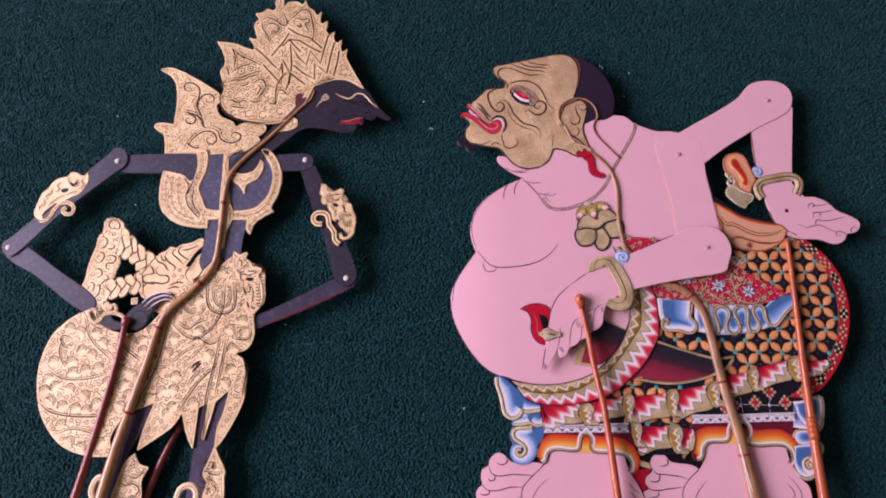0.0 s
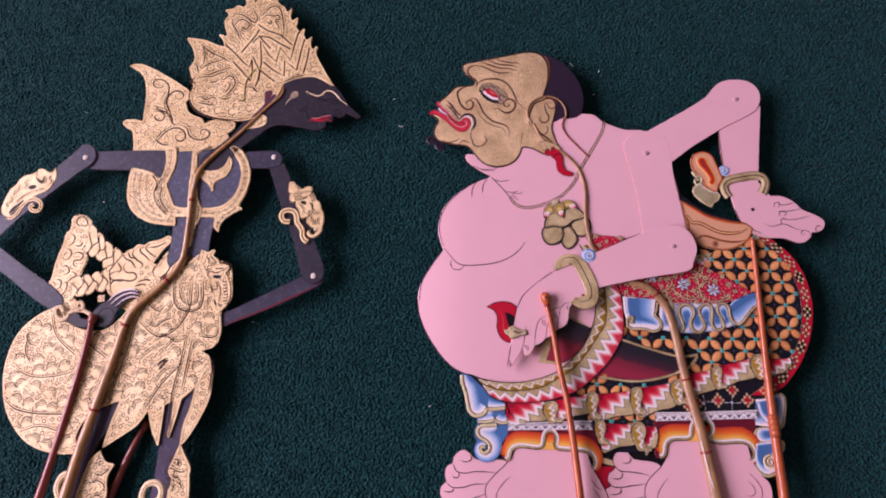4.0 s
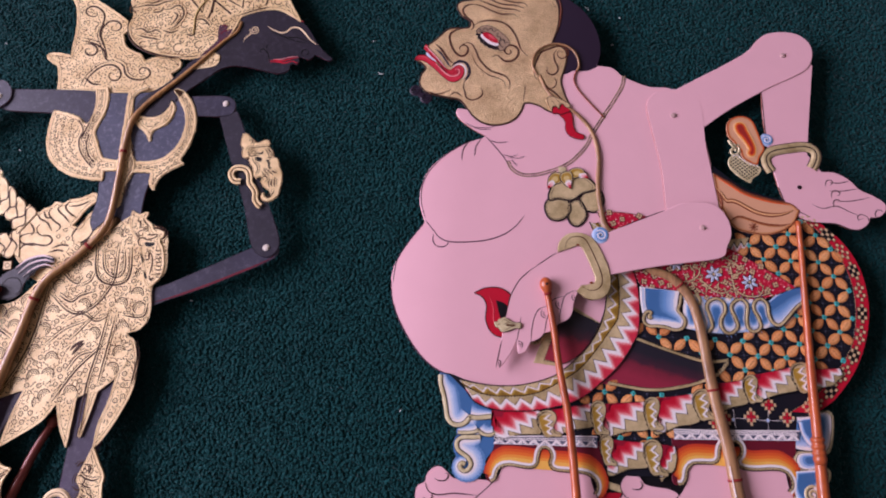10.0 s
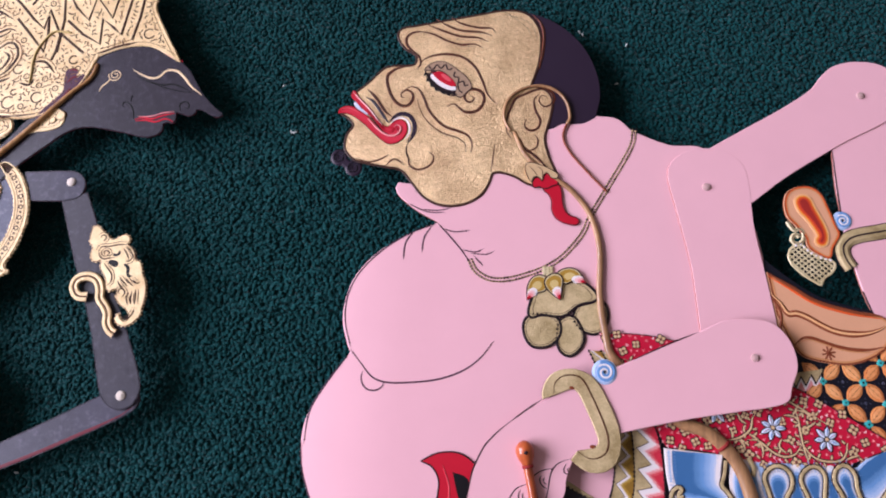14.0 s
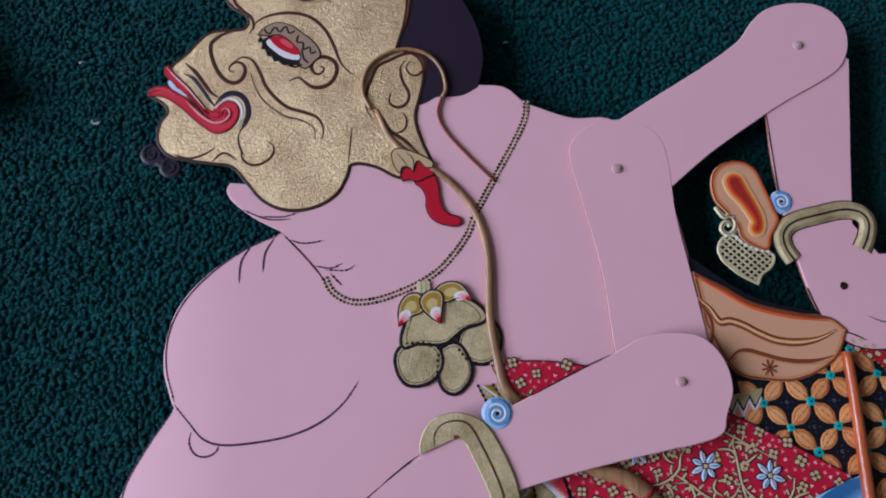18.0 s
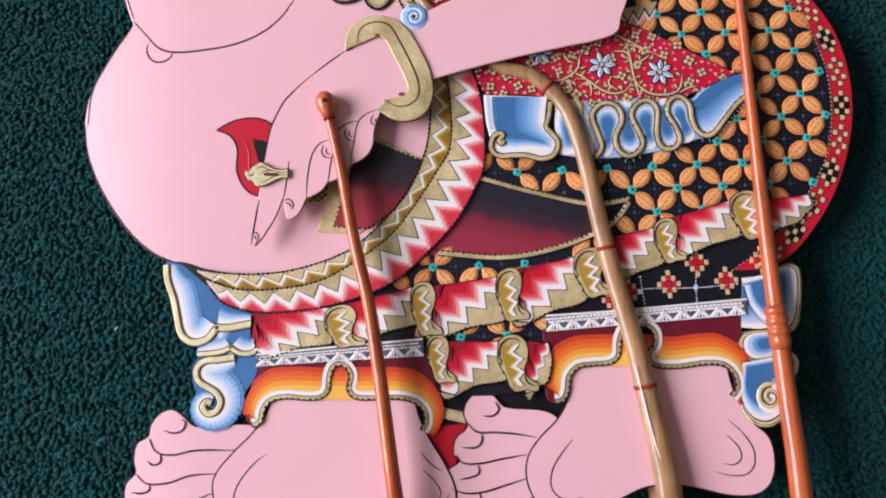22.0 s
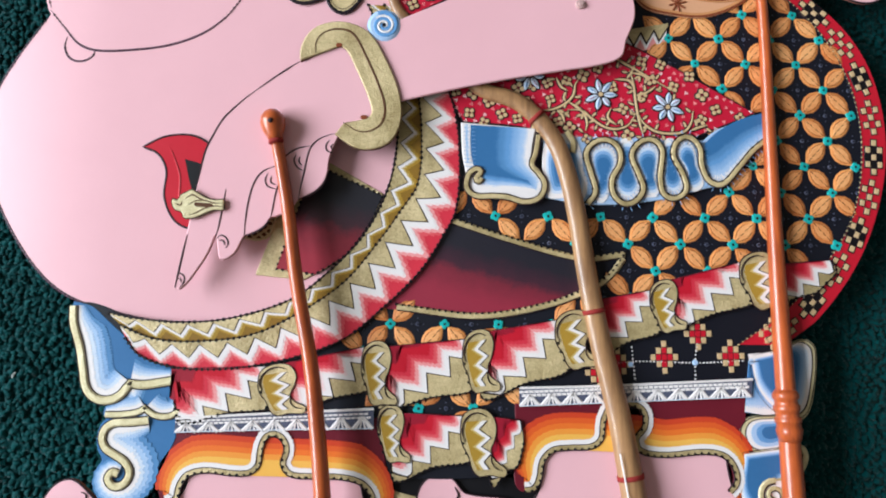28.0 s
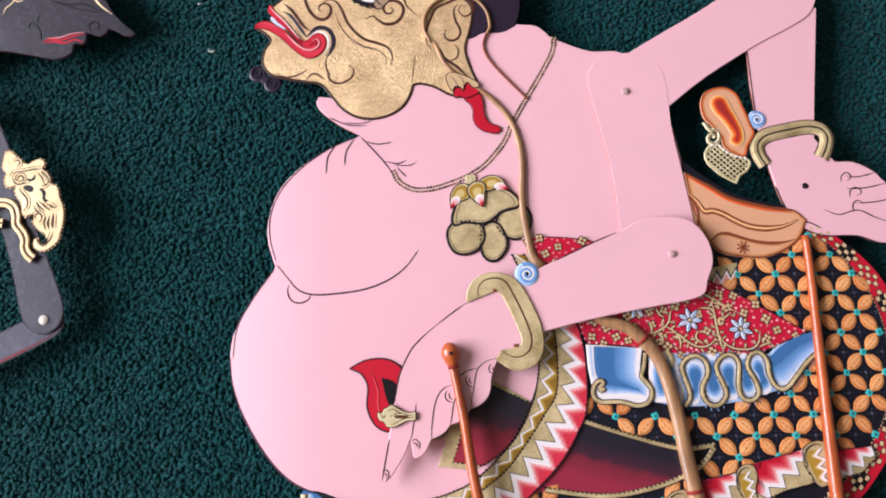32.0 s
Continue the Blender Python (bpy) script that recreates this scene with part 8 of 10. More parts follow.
part("finger_line", m, slim, "pale and black drawn lines between the fingers")

# head
limb("head", [(-123.3, 141.9, 1), (-101.2, 152.9), (-82.6, 159.2, 1), (-75.2, 154.1, 1)] + [(-62.3, 142.0), (-58.2, 135.4), (-54.1, 128.9), (-49.6, 123.8), (-43.2, 118.1, 1), (-45.0, 116.8), (-48.9, 117.9), (-53.3, 120.3), (-56.3, 120.8), (-56.9, 119.0), (-59.5, 117.4), (-63.6, 118.5, 1), (-66.1, 119.0), (-66.3, 115.5), (-67.5, 113.4), (-70.3, 114.0, 1), (-72.2, 112.9), (-72.2, 110.3), (-74.3, 107.6), (-80.3, 106.1), (-91.7, 108.5)] + [(-108.7, 111.1), (-118.4, 108.8), (-128.7, 100.9), (-141.3, 90.0), (-150.8, 79.3, 1), (-160.4, 70.3), (-173.2, 78.9), (-153.9, 97.3), (-137.2, 117.7), (-127.3, 129.0)], 8.4, 9.8, "blue-black painted head with a long nose", (), SLATE_DARK)
m = Mesh()
for p, w, mat in (([(-90.6, 142.1), (-86.0, 139.4), (-80.7, 137.4), (-77.0, 138.2), (-73.6, 141.5), (-68.6, 141.5), (-64.5, 138.2), (-60.2, 133.0), (-54.5, 128.4)], 1.4, CREAM), ([(-86.5, 115.1), (-82.2, 116.1), (-77.7, 115.6), (-72.4, 117.4), (-66.8, 118.5)], 1.3, RED), ([(-85.9, 114.3), (-80.8, 114.8), (-75.8, 114.0), (-71.0, 115.6), (-67.1, 113.9)], 1.2, RED), ([(-84.7, 116.7), (-78.5, 116.9), (-72.5, 118.8), (-67.1, 119.3)], 0.7, ROSE),
                  ([(-88.4, 138.5), (-81.8, 135.5), (-75.3, 133.9), (-69.1, 134.1), (-59.9, 130.0)], 1.3, BLACK), ([(-81.8, 135.5), (-73.9, 132.5), (-65.0, 130.3), (-60.2, 129.7)], 0.8, BLACK), ([(-64.2, 119.8), (-65.0, 123.0), (-62.7, 124.9), (-60.6, 123.5), (-60.8, 121.1), (-62.7, 122.2)], 1.0, BLACK), ([(-87.1, 115.6), (-87.8, 119.6), (-90.2, 123.6), (-92.8, 124.4), (-93.3, 122.0), (-91.5, 121.5)], 1.0, BLACK), ([(-89.6, 124.7), (-89.6, 126.9), (-89.0, 127.9)], 0.5, BLACK),
                  ([(-106.1, 129.6), (-105.5, 132.3), (-103.2, 134.5), (-101.9, 136.1), (-102.2, 138.3)], 1.0, CREAM), ([(-84.6, 156.5), (-79.6, 158.2), (-74.2, 154.3), (-68.5, 148.1), (-65.8, 146.5)], 1.3, RED), ([(-78.6, 153.2), (-73.2, 149.8), (-67.3, 146.5)], 0.8, ROSE)):
    m.line(smooth(p, False, 0.8), w, 9.8, mat, 0.2, taper=True)
m.line(spiral((-99.3, 139.1), 3.4, 0.5, 2.0, 3.0), 0.75, 9.8, CREAM, 0.2)
m.patch(smooth([(-124.4, 130.3), (-124.8, 136.7), (-123.7, 141.6), (-119.4, 142.3), (-117.7, 140.4), (-119.3, 137.1), (-114.8, 139.2), (-115.2, 133.4), (-119.4, 128.2), (-124.3, 123.7), (-129.3, 118.5), (-133.4, 115.3), (-135.8, 115.9), (-130.2, 122.9)]), 10.3, PLUM)
for p in ([(-122.7, 141.4), (-120.7, 141.8), (-118.2, 140.9)], [(-122.8, 134.4), (-120.8, 137.0), (-117.5, 138.3)], [(-125.7, 122.9), (-122.9, 127.3), (-120.7, 131.8)],):
    m.line(smooth(p, False, 0.8), 1.6, 10.3, DARKRED, 0.12, taper=True)
for c, r in (((-123.2, 116.8), 2.6), ((-126.9, 114.2), 1.7)):
    m.disc(c, r + 0.5, 9.85, BROWN, 12, 0.3)
    m.disc(c, r, 10.0, GILT, 12, 0.5)
part("face_drawing", m, slim, "gold brow line and red lips drawn on the dark head")
gilded("collar", [(-141.1, 106.2, 1), (-131.4, 117.9), (-125.9, 120.2), (-121.7, 117.1), (-122.4, 112.1), (-127.2, 109.5), (-135.6, 108.1)], 8.6, 10.0, "gold neck ornament", fill=(0, 0, 3.5))

CROWN = [(-144.2, 243.7, 1), (-141.0, 234.0)] + [(-139.9, 227.8), (-136.6, 231.2), (-129.2, 232.2), (-123.5, 229.2), (-121.3, 233.2, 1), (-118.9, 226.8), (-113.7, 222.7), (-110.5, 218.0), (-106.7, 221.4, 1), (-107.8, 213.4), (-105.6, 209.4), (-101.3, 212.2, 1), (-101.5, 206.5), (-102.3, 202.6), (-98.2, 198.6), (-94.4, 201.3, 1), (-95.1, 195.2), (-91.9, 190.1), (-88.1, 192.8, 1), (-88.8, 186.2), (-86.7, 181.2), (-82.9, 183.9, 1), (-83.6, 177.3), (-80.4, 169.6), (-75.2, 159.8)] + [(-67.7, 146.9, 1), (-82.8, 155.1), (-95.8, 154.8), (-109.5, 149.7, 1), (-114.1, 138.1), (-120.6, 127.7), (-130.5, 118.5), (-143.5, 115.6), (-162.8, 118.9), (-178.5, 124.9), (-187.3, 136.6), (-185.5, 148.3), (-190.4, 164.5, 1), (-186.8, 173.2), (-189.7, 184.3), (-195.0, 193.3, 1)] + [(-188.2, 192.5), (-179.2, 190.7), (-169.0, 186.1), (-161.9, 184.3, 1), (-163.5, 190.9), (-167.9, 196.6, 1), (-161.3, 195.4), (-163.0, 203.8), (-164.1, 211.2), (-160.9, 215.7), (-164.3, 220.9, 1), (-158.4, 221.9), (-153.7, 225.2), (-150.1, 223.4), (-146.3, 226.8)] + [(-147.5, 232.0)]
ZIG = ([(-162.1, 186.9), (-152.6, 177.9), (-145.7, 170.1), (-139.5, 164.6), (-137.8, 175.4), (-130.6, 161.2), (-131.4, 152.1), (-133.0, 146.8)], [(-154.0, 170.3), (-146.6, 162.0), (-137.6, 151.6), (-136.9, 161.8), (-138.0, 171.6)], [(-130.9, 151.0), (-129.7, 169.8), (-132.0, 190.2), (-124.3, 176.8), (-117.1, 169.6), (-114.4, 183.3), (-105.0, 171.0), (-102.4, 185.8), (-100.0, 196.3), (-98.2, 199.6)], [(-127.7, 169.3), (-119.0, 161.5), (-109.5, 156.0), (-109.9, 170.6), (-103.3, 165.0), (-99.2, 161.2), (-96.3, 180.2), (-93.9, 191.2)], [(-129.6, 161.2), (-123.0, 155.7), (-116.9, 150.8)], [(-89.6, 182.8), (-90.6, 171.9), (-93.3, 158.4)], [(-134.9, 205.9), (-126.7, 200.1), (-114.6, 195.4), (-104.3, 185.3)], [(-138.7, 188.1), (-133.2, 194.7), (-124.3, 193.4), (-114.1, 186.6), (-105.1, 181.4)], [(-122.7, 182.3), (-128.9, 189.1), (-133.2, 194.7)], [(-147.8, 178.4), (-142.5, 186.5), (-136.7, 194.8), (-133.7, 201.4)],)
WORM = ([(-158.7, 213.2), (-154.5, 217.1), (-145.3, 213.5), (-138.5, 208.3), (-136.3, 211.6), (-138.7, 218.5), (-141.0, 223.1)], [(-158.7, 213.2), (-156.6, 205.2), (-152.7, 199.5), (-150.3, 193.3), (-147.6, 189.4)], [(-154.7, 206.3), (-152.1, 210.8), (-147.1, 210.7), (-142.8, 206.1), (-145.5, 201.6), (-148.6, 203.9), (-149.3, 199.5), (-151.4, 201.8)], [(-135.9, 212.7), (-129.8, 218.3), (-123.2, 224.4), (-117.1, 221.4), (-114.0, 211.2), (-112.5, 201.0), (-113.4, 191.0)], [(-132.3, 211.5), (-127.6, 215.4), (-122.6, 214.2), (-118.2, 215.2), (-117.0, 211.2), (-120.4, 210.2), (-118.2, 205.6), (-116.9, 201.6), (-121.0, 203.4)], [(-128.2, 209.2), (-124.1, 206.8), (-125.4, 211.4)], [(-182.8, 187.3), (-179.2, 180.0), (-179.1, 168.0)], [(-182.8, 187.3), (-174.3, 180.0), (-164.6, 174.8), (-155.9, 169.8)], [(-181.5, 162.6), (-177.0, 166.9), (-172.4, 169.5), (-166.7, 171.0), (-161.1, 173.7)], [(-179.3, 158.8), (-173.4, 158.2), (-167.8, 160.8), (-162.6, 162.3), (-157.4, 164.4), (-153.4, 163.2)], [(-184.6, 154.0), (-178.0, 156.1), (-170.3, 156.5), (-165.2, 159.1), (-160.0, 160.6), (-156.4, 163.3)], [(-165.2, 153.2), (-160.4, 153.6), (-156.8, 156.3), (-152.9, 155.7), (-150.5, 149.7), (-152.9, 143.4), (-156.4, 139.2), (-160.6, 137.7)], [(-183.0, 136.4), (-178.3, 137.4), (-173.3, 134.7), (-168.2, 136.7), (-163.7, 134.0)], [(-180.7, 132.2), (-172.9, 130.5), (-164.2, 129.3)], [(-163.4, 136.7), (-158.0, 135.0), (-152.4, 137.0)], [(-157.9, 151.4), (-154.8, 148.7), (-156.3, 144.0), (-158.5, 140.8)], [(-183.9, 145.5), (-188.1, 143.9), (-187.1, 133.3), (-182.0, 125.4), (-172.0, 119.5), (-159.9, 116.8), (-148.0, 116.1), (-136.3, 117.4)], [(-147.0, 134.3), (-142.1, 133.2), (-139.9, 136.3)], [(-142.0, 145.9), (-135.8, 145.8), (-130.1, 139.8)], [(-182.7, 159.9), (-184.3, 165.9), (-187.0, 169.2)], [(-184.2, 149.2), (-187.0, 153.0), (-184.8, 156.2)], [(-172.7, 150.6), (-167.0, 151.6), (-165.4, 155.3)], [(-109.7, 150.6), (-100.3, 154.2), (-90.4, 157.3)],)
RINGS = (((-172.5, 164.6), 3.0), ((-164.9, 167.2), 2.3), ((-173.0, 176.1), 1.9), ((-175.8, 125.3), 2.3), ((-162.9, 124.6), 3.0), ((-150.9, 123.4), 3.2), ((-136.9, 126.3), 2.8), ((-148.9, 141.7), 2.4), ((-121.5, 147.1), 2.2), ((-84.8, 162.0), 2.6), ((-149.0, 129.1), 1.5))
zig_marks = [q for p in ZIG for q in spaced(p, 60)]
crown_marks = [q for p in WORM for q in smooth(p, False, 0.9)]
crown = gilded("crown", CROWN, 8.0, 10.2, "tall chased gold crown", scallop=0.9, fill=(0, 0.25, 7.0, 0.1), seed=8, blocked=[(crown_marks, 0.9), (zig_marks, 1.9), ([Vector(c) for c, r in RINGS], 3.4)])
m = Mesh()
z = 10.25
for p in ZIG:
    m.line([Vector(q[:2]) for q in p], 1.5, z, INCISED, 0.25)
for p in WORM:
    path = smooth(p, False, 0.9)
    m.line(path, 1.45, z, INCISED, 0.2, taper=True)
    m.line([q + n * 2.0 for q, n in zip(path, sides(path, False))][2:-2], 0.6, z, CHASE, 0.12, taper=True)
for k, (q, r) in enumerate(RINGS):
    m.disc(q, r + 0.4, z - 0.1, GILT, 14, 0.1)
    m.line(arc(Vector(q), r, 0.9, 6.28 if k < 3 else 5.0, 16), 0.85, z, INCISED, 0.2)
    if k < 2:
        m.disc(q, 0.9, z + 0.05, INCISED, 8, 0.15)
part("chased_line", m, crown, "brown chased zigzags and curls")

# wing behind the neck
WING = [(-242.2, 168.8, 1), (-235.9, 169.8), (-226.7, 166.9), (-212.7, 159.0), (-197.1, 149.1), (-188.0, 140.4), (-192.2, 133.5, 1), (-188.4, 124.0), (-182.3, 120.3), (-176.8, 117.6), (-174.0, 112.9, 1), (-167.6, 115.9), (-160.6, 117.4), (-153.5, 117.8), (-149.5, 114.6), (-148.2, 110.5), (-151.7, 106.9), (-154.4, 104.4), (-152.1, 99.2), (-155.4, 94.2), (-165.6, 91.3), (-179.5, 89.4), (-230.0, 89.6, 1), (-231.2, 100.3), (-233.6, 108.6), (-238.8, 111.7), (-241.7, 115.9), (-234.7, 117.4), (-225.4, 115.7, 1), (-225.2, 127.2), (-225.2, 140.4), (-227.7, 153.9), (-232.6, 162.1)]
m = Mesh()
marks = []
for k, p in enumerate(([(-205.8, 126.7), (-208.5, 134.1), (-207.3, 141.5), (-207.6, 149.0), (-213.0, 154.5), (-219.3, 154.6), (-220.9, 150.8), (-217.6, 147.6), (-212.8, 148.0), (-213.6, 151.3)], [(-199.8, 115.1), (-203.6, 124.0), (-207.3, 132.0), (-207.0, 138.3), (-202.7, 143.6), (-196.9, 143.5), (-194.1, 139.7), (-196.2, 136.6), (-200.6, 137.2), (-200.4, 140.3)], [(-220.3, 128.0), (-214.0, 126.8), (-208.0, 124.6), (-202.7, 119.8), (-200.1, 113.6), (-194.9, 114.0)], [(-218.1, 125.3), (-212.3, 125.2), (-208.1, 121.5), (-209.6, 117.3), (-214.4, 117.4), (-216.2, 121.1), (-212.9, 121.6)], [(-212.7, 92.7), (-210.6, 99.8), (-204.7, 106.9), (-197.9, 109.9), (-191.5, 107.8), (-188.6, 102.1), (-191.5, 98.0), (-196.4, 100.1), (-195.8, 103.7), (-192.8, 102.1)], [(-195.8, 113.5), (-188.3, 109.8), (-185.3, 103.1), (-179.3, 99.4), (-171.8, 99.8), (-168.4, 104.4), (-171.6, 108.0), (-175.8, 107.6), (-175.5, 104.0), (-172.2, 103.9)], [(-213.5, 99.9), (-207.3, 95.2), (-201.1, 94.6)],)):
    path = smooth(p, False, 0.9)
    marks += path
    m.line(path, 1.6, 8.35, INCISED, 0.18, taper=True)
    if k in (1, 2, 4, 5):
        m.line([q + n * 2.2 for q, n in zip(path, sides(path, False))][:len(path) // 2], 0.7, 8.35, INCISED, 0.15, taper=True)
wing = gilded("wing_ornament", WING, 6.6, 8.3, "scrolled gold wing ornament behind the shoulders", fill=(0, 0, 9.0), scallop=1.1, seed=5, blocked=[(marks, 1.1)])
part("chased_line", m, wing, "brown chased scrolls")

# gold on the chest
def pearled(name, points, label, seams, rows, z1=9.8, gap=2.6):
    """A gold band with a beaded edge, double seams and rows of small pierced rings."""
    m = Mesh()
    paths = [smooth(p, False, 0.9) for p in seams]
    for path in paths:
        m.line(path, 1.3, z1, INCISED, 0.16)
        m.line([q + n * 1.5 for q, n in zip(path, sides(path, False))], 0.5, z1, INCISED, 0.14)
    taken = [q for path in paths for q in path]
    for p in rows:
        path = smooth(p, False, 0.9)
        for k, c in enumerate(spaced(path, max(3, round(length(path) / gap)))):
            if k % 2:
                m.disc(c, 0.8, z1, INCISED, 6, 0.12)
            else:
                m.line(arc(c, 1.0, 0, 6.28, 8), 0.8, z1, INCISED, 0.12)
            taken.append(c)
    ob = gilded(name, points, z1 - 1.6, z1, label, fill=(0, 0, 7.0), scallop=1.25, seed=len(name), blocked=[(taken, 1.2)])
    part("chased_line", m, ob, "brown chased seams and pierced rings")
    return ob


pearled("breast_plate", [(-228.7, 73.2, 1), (-220.1, 71.6), (-211.8, 68.6), (-205.3, 64.0), (-202.2, 69.9), (-200.8, 78.9), (-202.5, 90.9, 1), (-195.6, 91.9, 1), (-193.9, 84.8), (-194.3, 74.8), (-197.2, 65.9), (-199.2, 59.1), (-196.1, 51.2), (-193.1, 44.4), (-190.4, 40.1), (-180.2, 38.5, 1), (-179.6, 32.8, 1), (-189.2, 32.4, 1), (-188.5, 25.3, 1), (-198.1, 25.9), (-209.7, 28.3), (-218.5, 32.7), (-224.6, 38.5), (-228.3, 45.8), (-229.9, 55.5), (-229.6, 65.3)], "chased gold breast ornament with a beaded edge", ([(-210.8, 67.1), (-206.8, 60.1), (-208.3, 52.8), (-206.0, 44.6), (-200.7, 37.8), (-195.6, 33.0)], [(-202.4, 71.9), (-204.2, 62.6), (-207.5, 53.8)], [(-202.3, 57.1), (-202.8, 49.4), (-199.7, 41.6), (-195.2, 37.2)],), ([(-225.4, 69.2), (-225.5, 57.9), (-222.1, 44.7), (-215.1, 35.0), (-203.0, 29.7), (-191.5, 28.2)], [(-220.7, 68.2), (-220.7, 56.4), (-218.0, 44.7), (-211.7, 37.4), (-202.0, 33.0)], [(-215.4, 66.6), (-215.0, 55.3), (-212.6, 45.6), (-207.2, 38.8)], [(-198.5, 88.9), (-197.6, 79.8), (-199.0, 69.9), (-201.9, 62.0), (-204.6, 52.8), (-202.2, 43.1), (-196.0, 36.3), (-184.0, 35.7)],))
pearled("breast_rim", [(-149.5, 91.3, 1), (-146.3, 92.2), (-141.4, 89.1), (-136.3, 82.1), (-132.8, 73.1), (-131.8, 64.2), (-133.4, 54.5), (-136.1, 47.2), (-138.9, 41.0), (-136.8, 38.1, 1), (-142.1, 35.3), (-148.5, 30.6), (-152.2, 25.9), (-153.6, 20.3, 1), (-156.6, 24.1), (-156.2, 29.7), (-157.3, 32.1, 1), (-170.0, 32.2, 1), (-170.5, 38.0, 1), (-161.4, 38.4), (-153.3, 39.7), (-146.4, 44.4), (-141.0, 51.6), (-138.4, 60.4), (-138.2, 70.2), (-140.6, 78.1), (-144.9, 85.2)], "beaded gold rim of the chest", (), ([(-144.6, 88.2), (-138.5, 80.6), (-135.5, 71.6), (-135.3, 61.8), (-137.8, 52.1), (-141.8, 43.9), (-148.6, 37.3), (-156.6, 35.0), (-167.1, 35.1)], [(-141.4, 38.2), (-148.3, 33.0), (-152.5, 28.8), (-154.3, 23.6)],))
pearled("crescent", [(-149.8, 82.7, 1), (-147.6, 78.2), (-148.5, 71.7), (-151.3, 66.8), (-156.6, 63.5), (-160.5, 60.6), (-160.9, 53.7, 1), (-163.7, 59.6), (-168.1, 63.1), (-172.2, 67.6), (-174.1, 73.0, 1), (-167.8, 70.5), (-160.9, 70.4), (-155.0, 72.8), (-151.2, 77.2)], "gold crescent pendant", (), (), 9.9)
pearled("stole", [(-179.8, 89.6, 1), (-177.0, 89.6, 1), (-176.1, 74.5), (-176.6, 64.7), (-174.1, 52.4), (-170.9, 42.7), (-168.5, 35.5), (-170.9, 27.0), (-172.7, 22.3), (-173.8, 14.3), (-175.0, 7.4, 1), (-177.2, 7.4, 1), (-178.5, 26.1), (-179.4, 50.1), (-179.4, 69.6)], "gold stole down the middle of the body", (), ([(-172.1, 49.0), (-170.6, 42.2), (-170.5, 35.9), (-170.8, 30.6), (-171.5, 23.4), (-172.1, 15.9)],), 9.9, 2.0)
m = Mesh()
path = smooth([(-176.5, 68.6), (-178.2, 77.1), (-177.5, 84.5), (-173.7, 89.5), (-167.9, 92.5)], False, 0.8)
m.line(path, 3.0, 9.7, GILT, 0.4)
m.line(path, 0.5, 10.1, INCISED, 0.12)
part("collar_arch", m, slim, "narrow gold arch beside the neck")

# sash
def pleats(a, b, n, z):
    """A gold strip with lobed edges; wavy seams run in from its notches, turn about from either edge."""
    pa, pb = [spaced(smooth(e, False), n * 8 + 1) for e in (a, b)]
    out = []
    for edge, other in ((pa, pb), (pb, pa)):
        out.append([p + (p - q).normalized() * (2.6 * math.sqrt(abs(math.sin(math.pi * (i / 8 + (0.0 if edge is pa else 0.5))))) - 1.4) for i, (p, q) in enumerate(zip(edge, other))])
    m = Mesh()
    line = out[0] + out[1][::-1]
    m.sheet(line, z - 1.6, z, GILT, 0.35, BROWN)
    ring = line if area(line) > 0 else line[::-1]
    m.line([p + q * 0.5 for p, q in zip(ring, sides(ring, True))], 0.6, z - 0.1, INCISED, 0.14, closed=True)
    strip = part("sash_strip", m, slim, "pale gold pleated strip of the sash")
    for k in range(1, 2 * n):
        i = k * 4
        p, q = (out[0][i], out[1][i]) if k % 2 == 0 else (out[1][i], out[0][i])
        side = (pa[min(i + 4, 8 * n)] - pa[i - 4]) * 0.5
        reach = 0.86 - 0.12 * math.sin(k * 1.7)
        m = Mesh()
        m.line([p.lerp(q, u / 14 * reach) + side * (0.55 * math.sin(u / 14 * 5.6) * min(1.0, u / 4)) for u in range(15)], 1.3, z, INCISED, 0.16, taper=True)
        part("pleat_seam", m, strip)


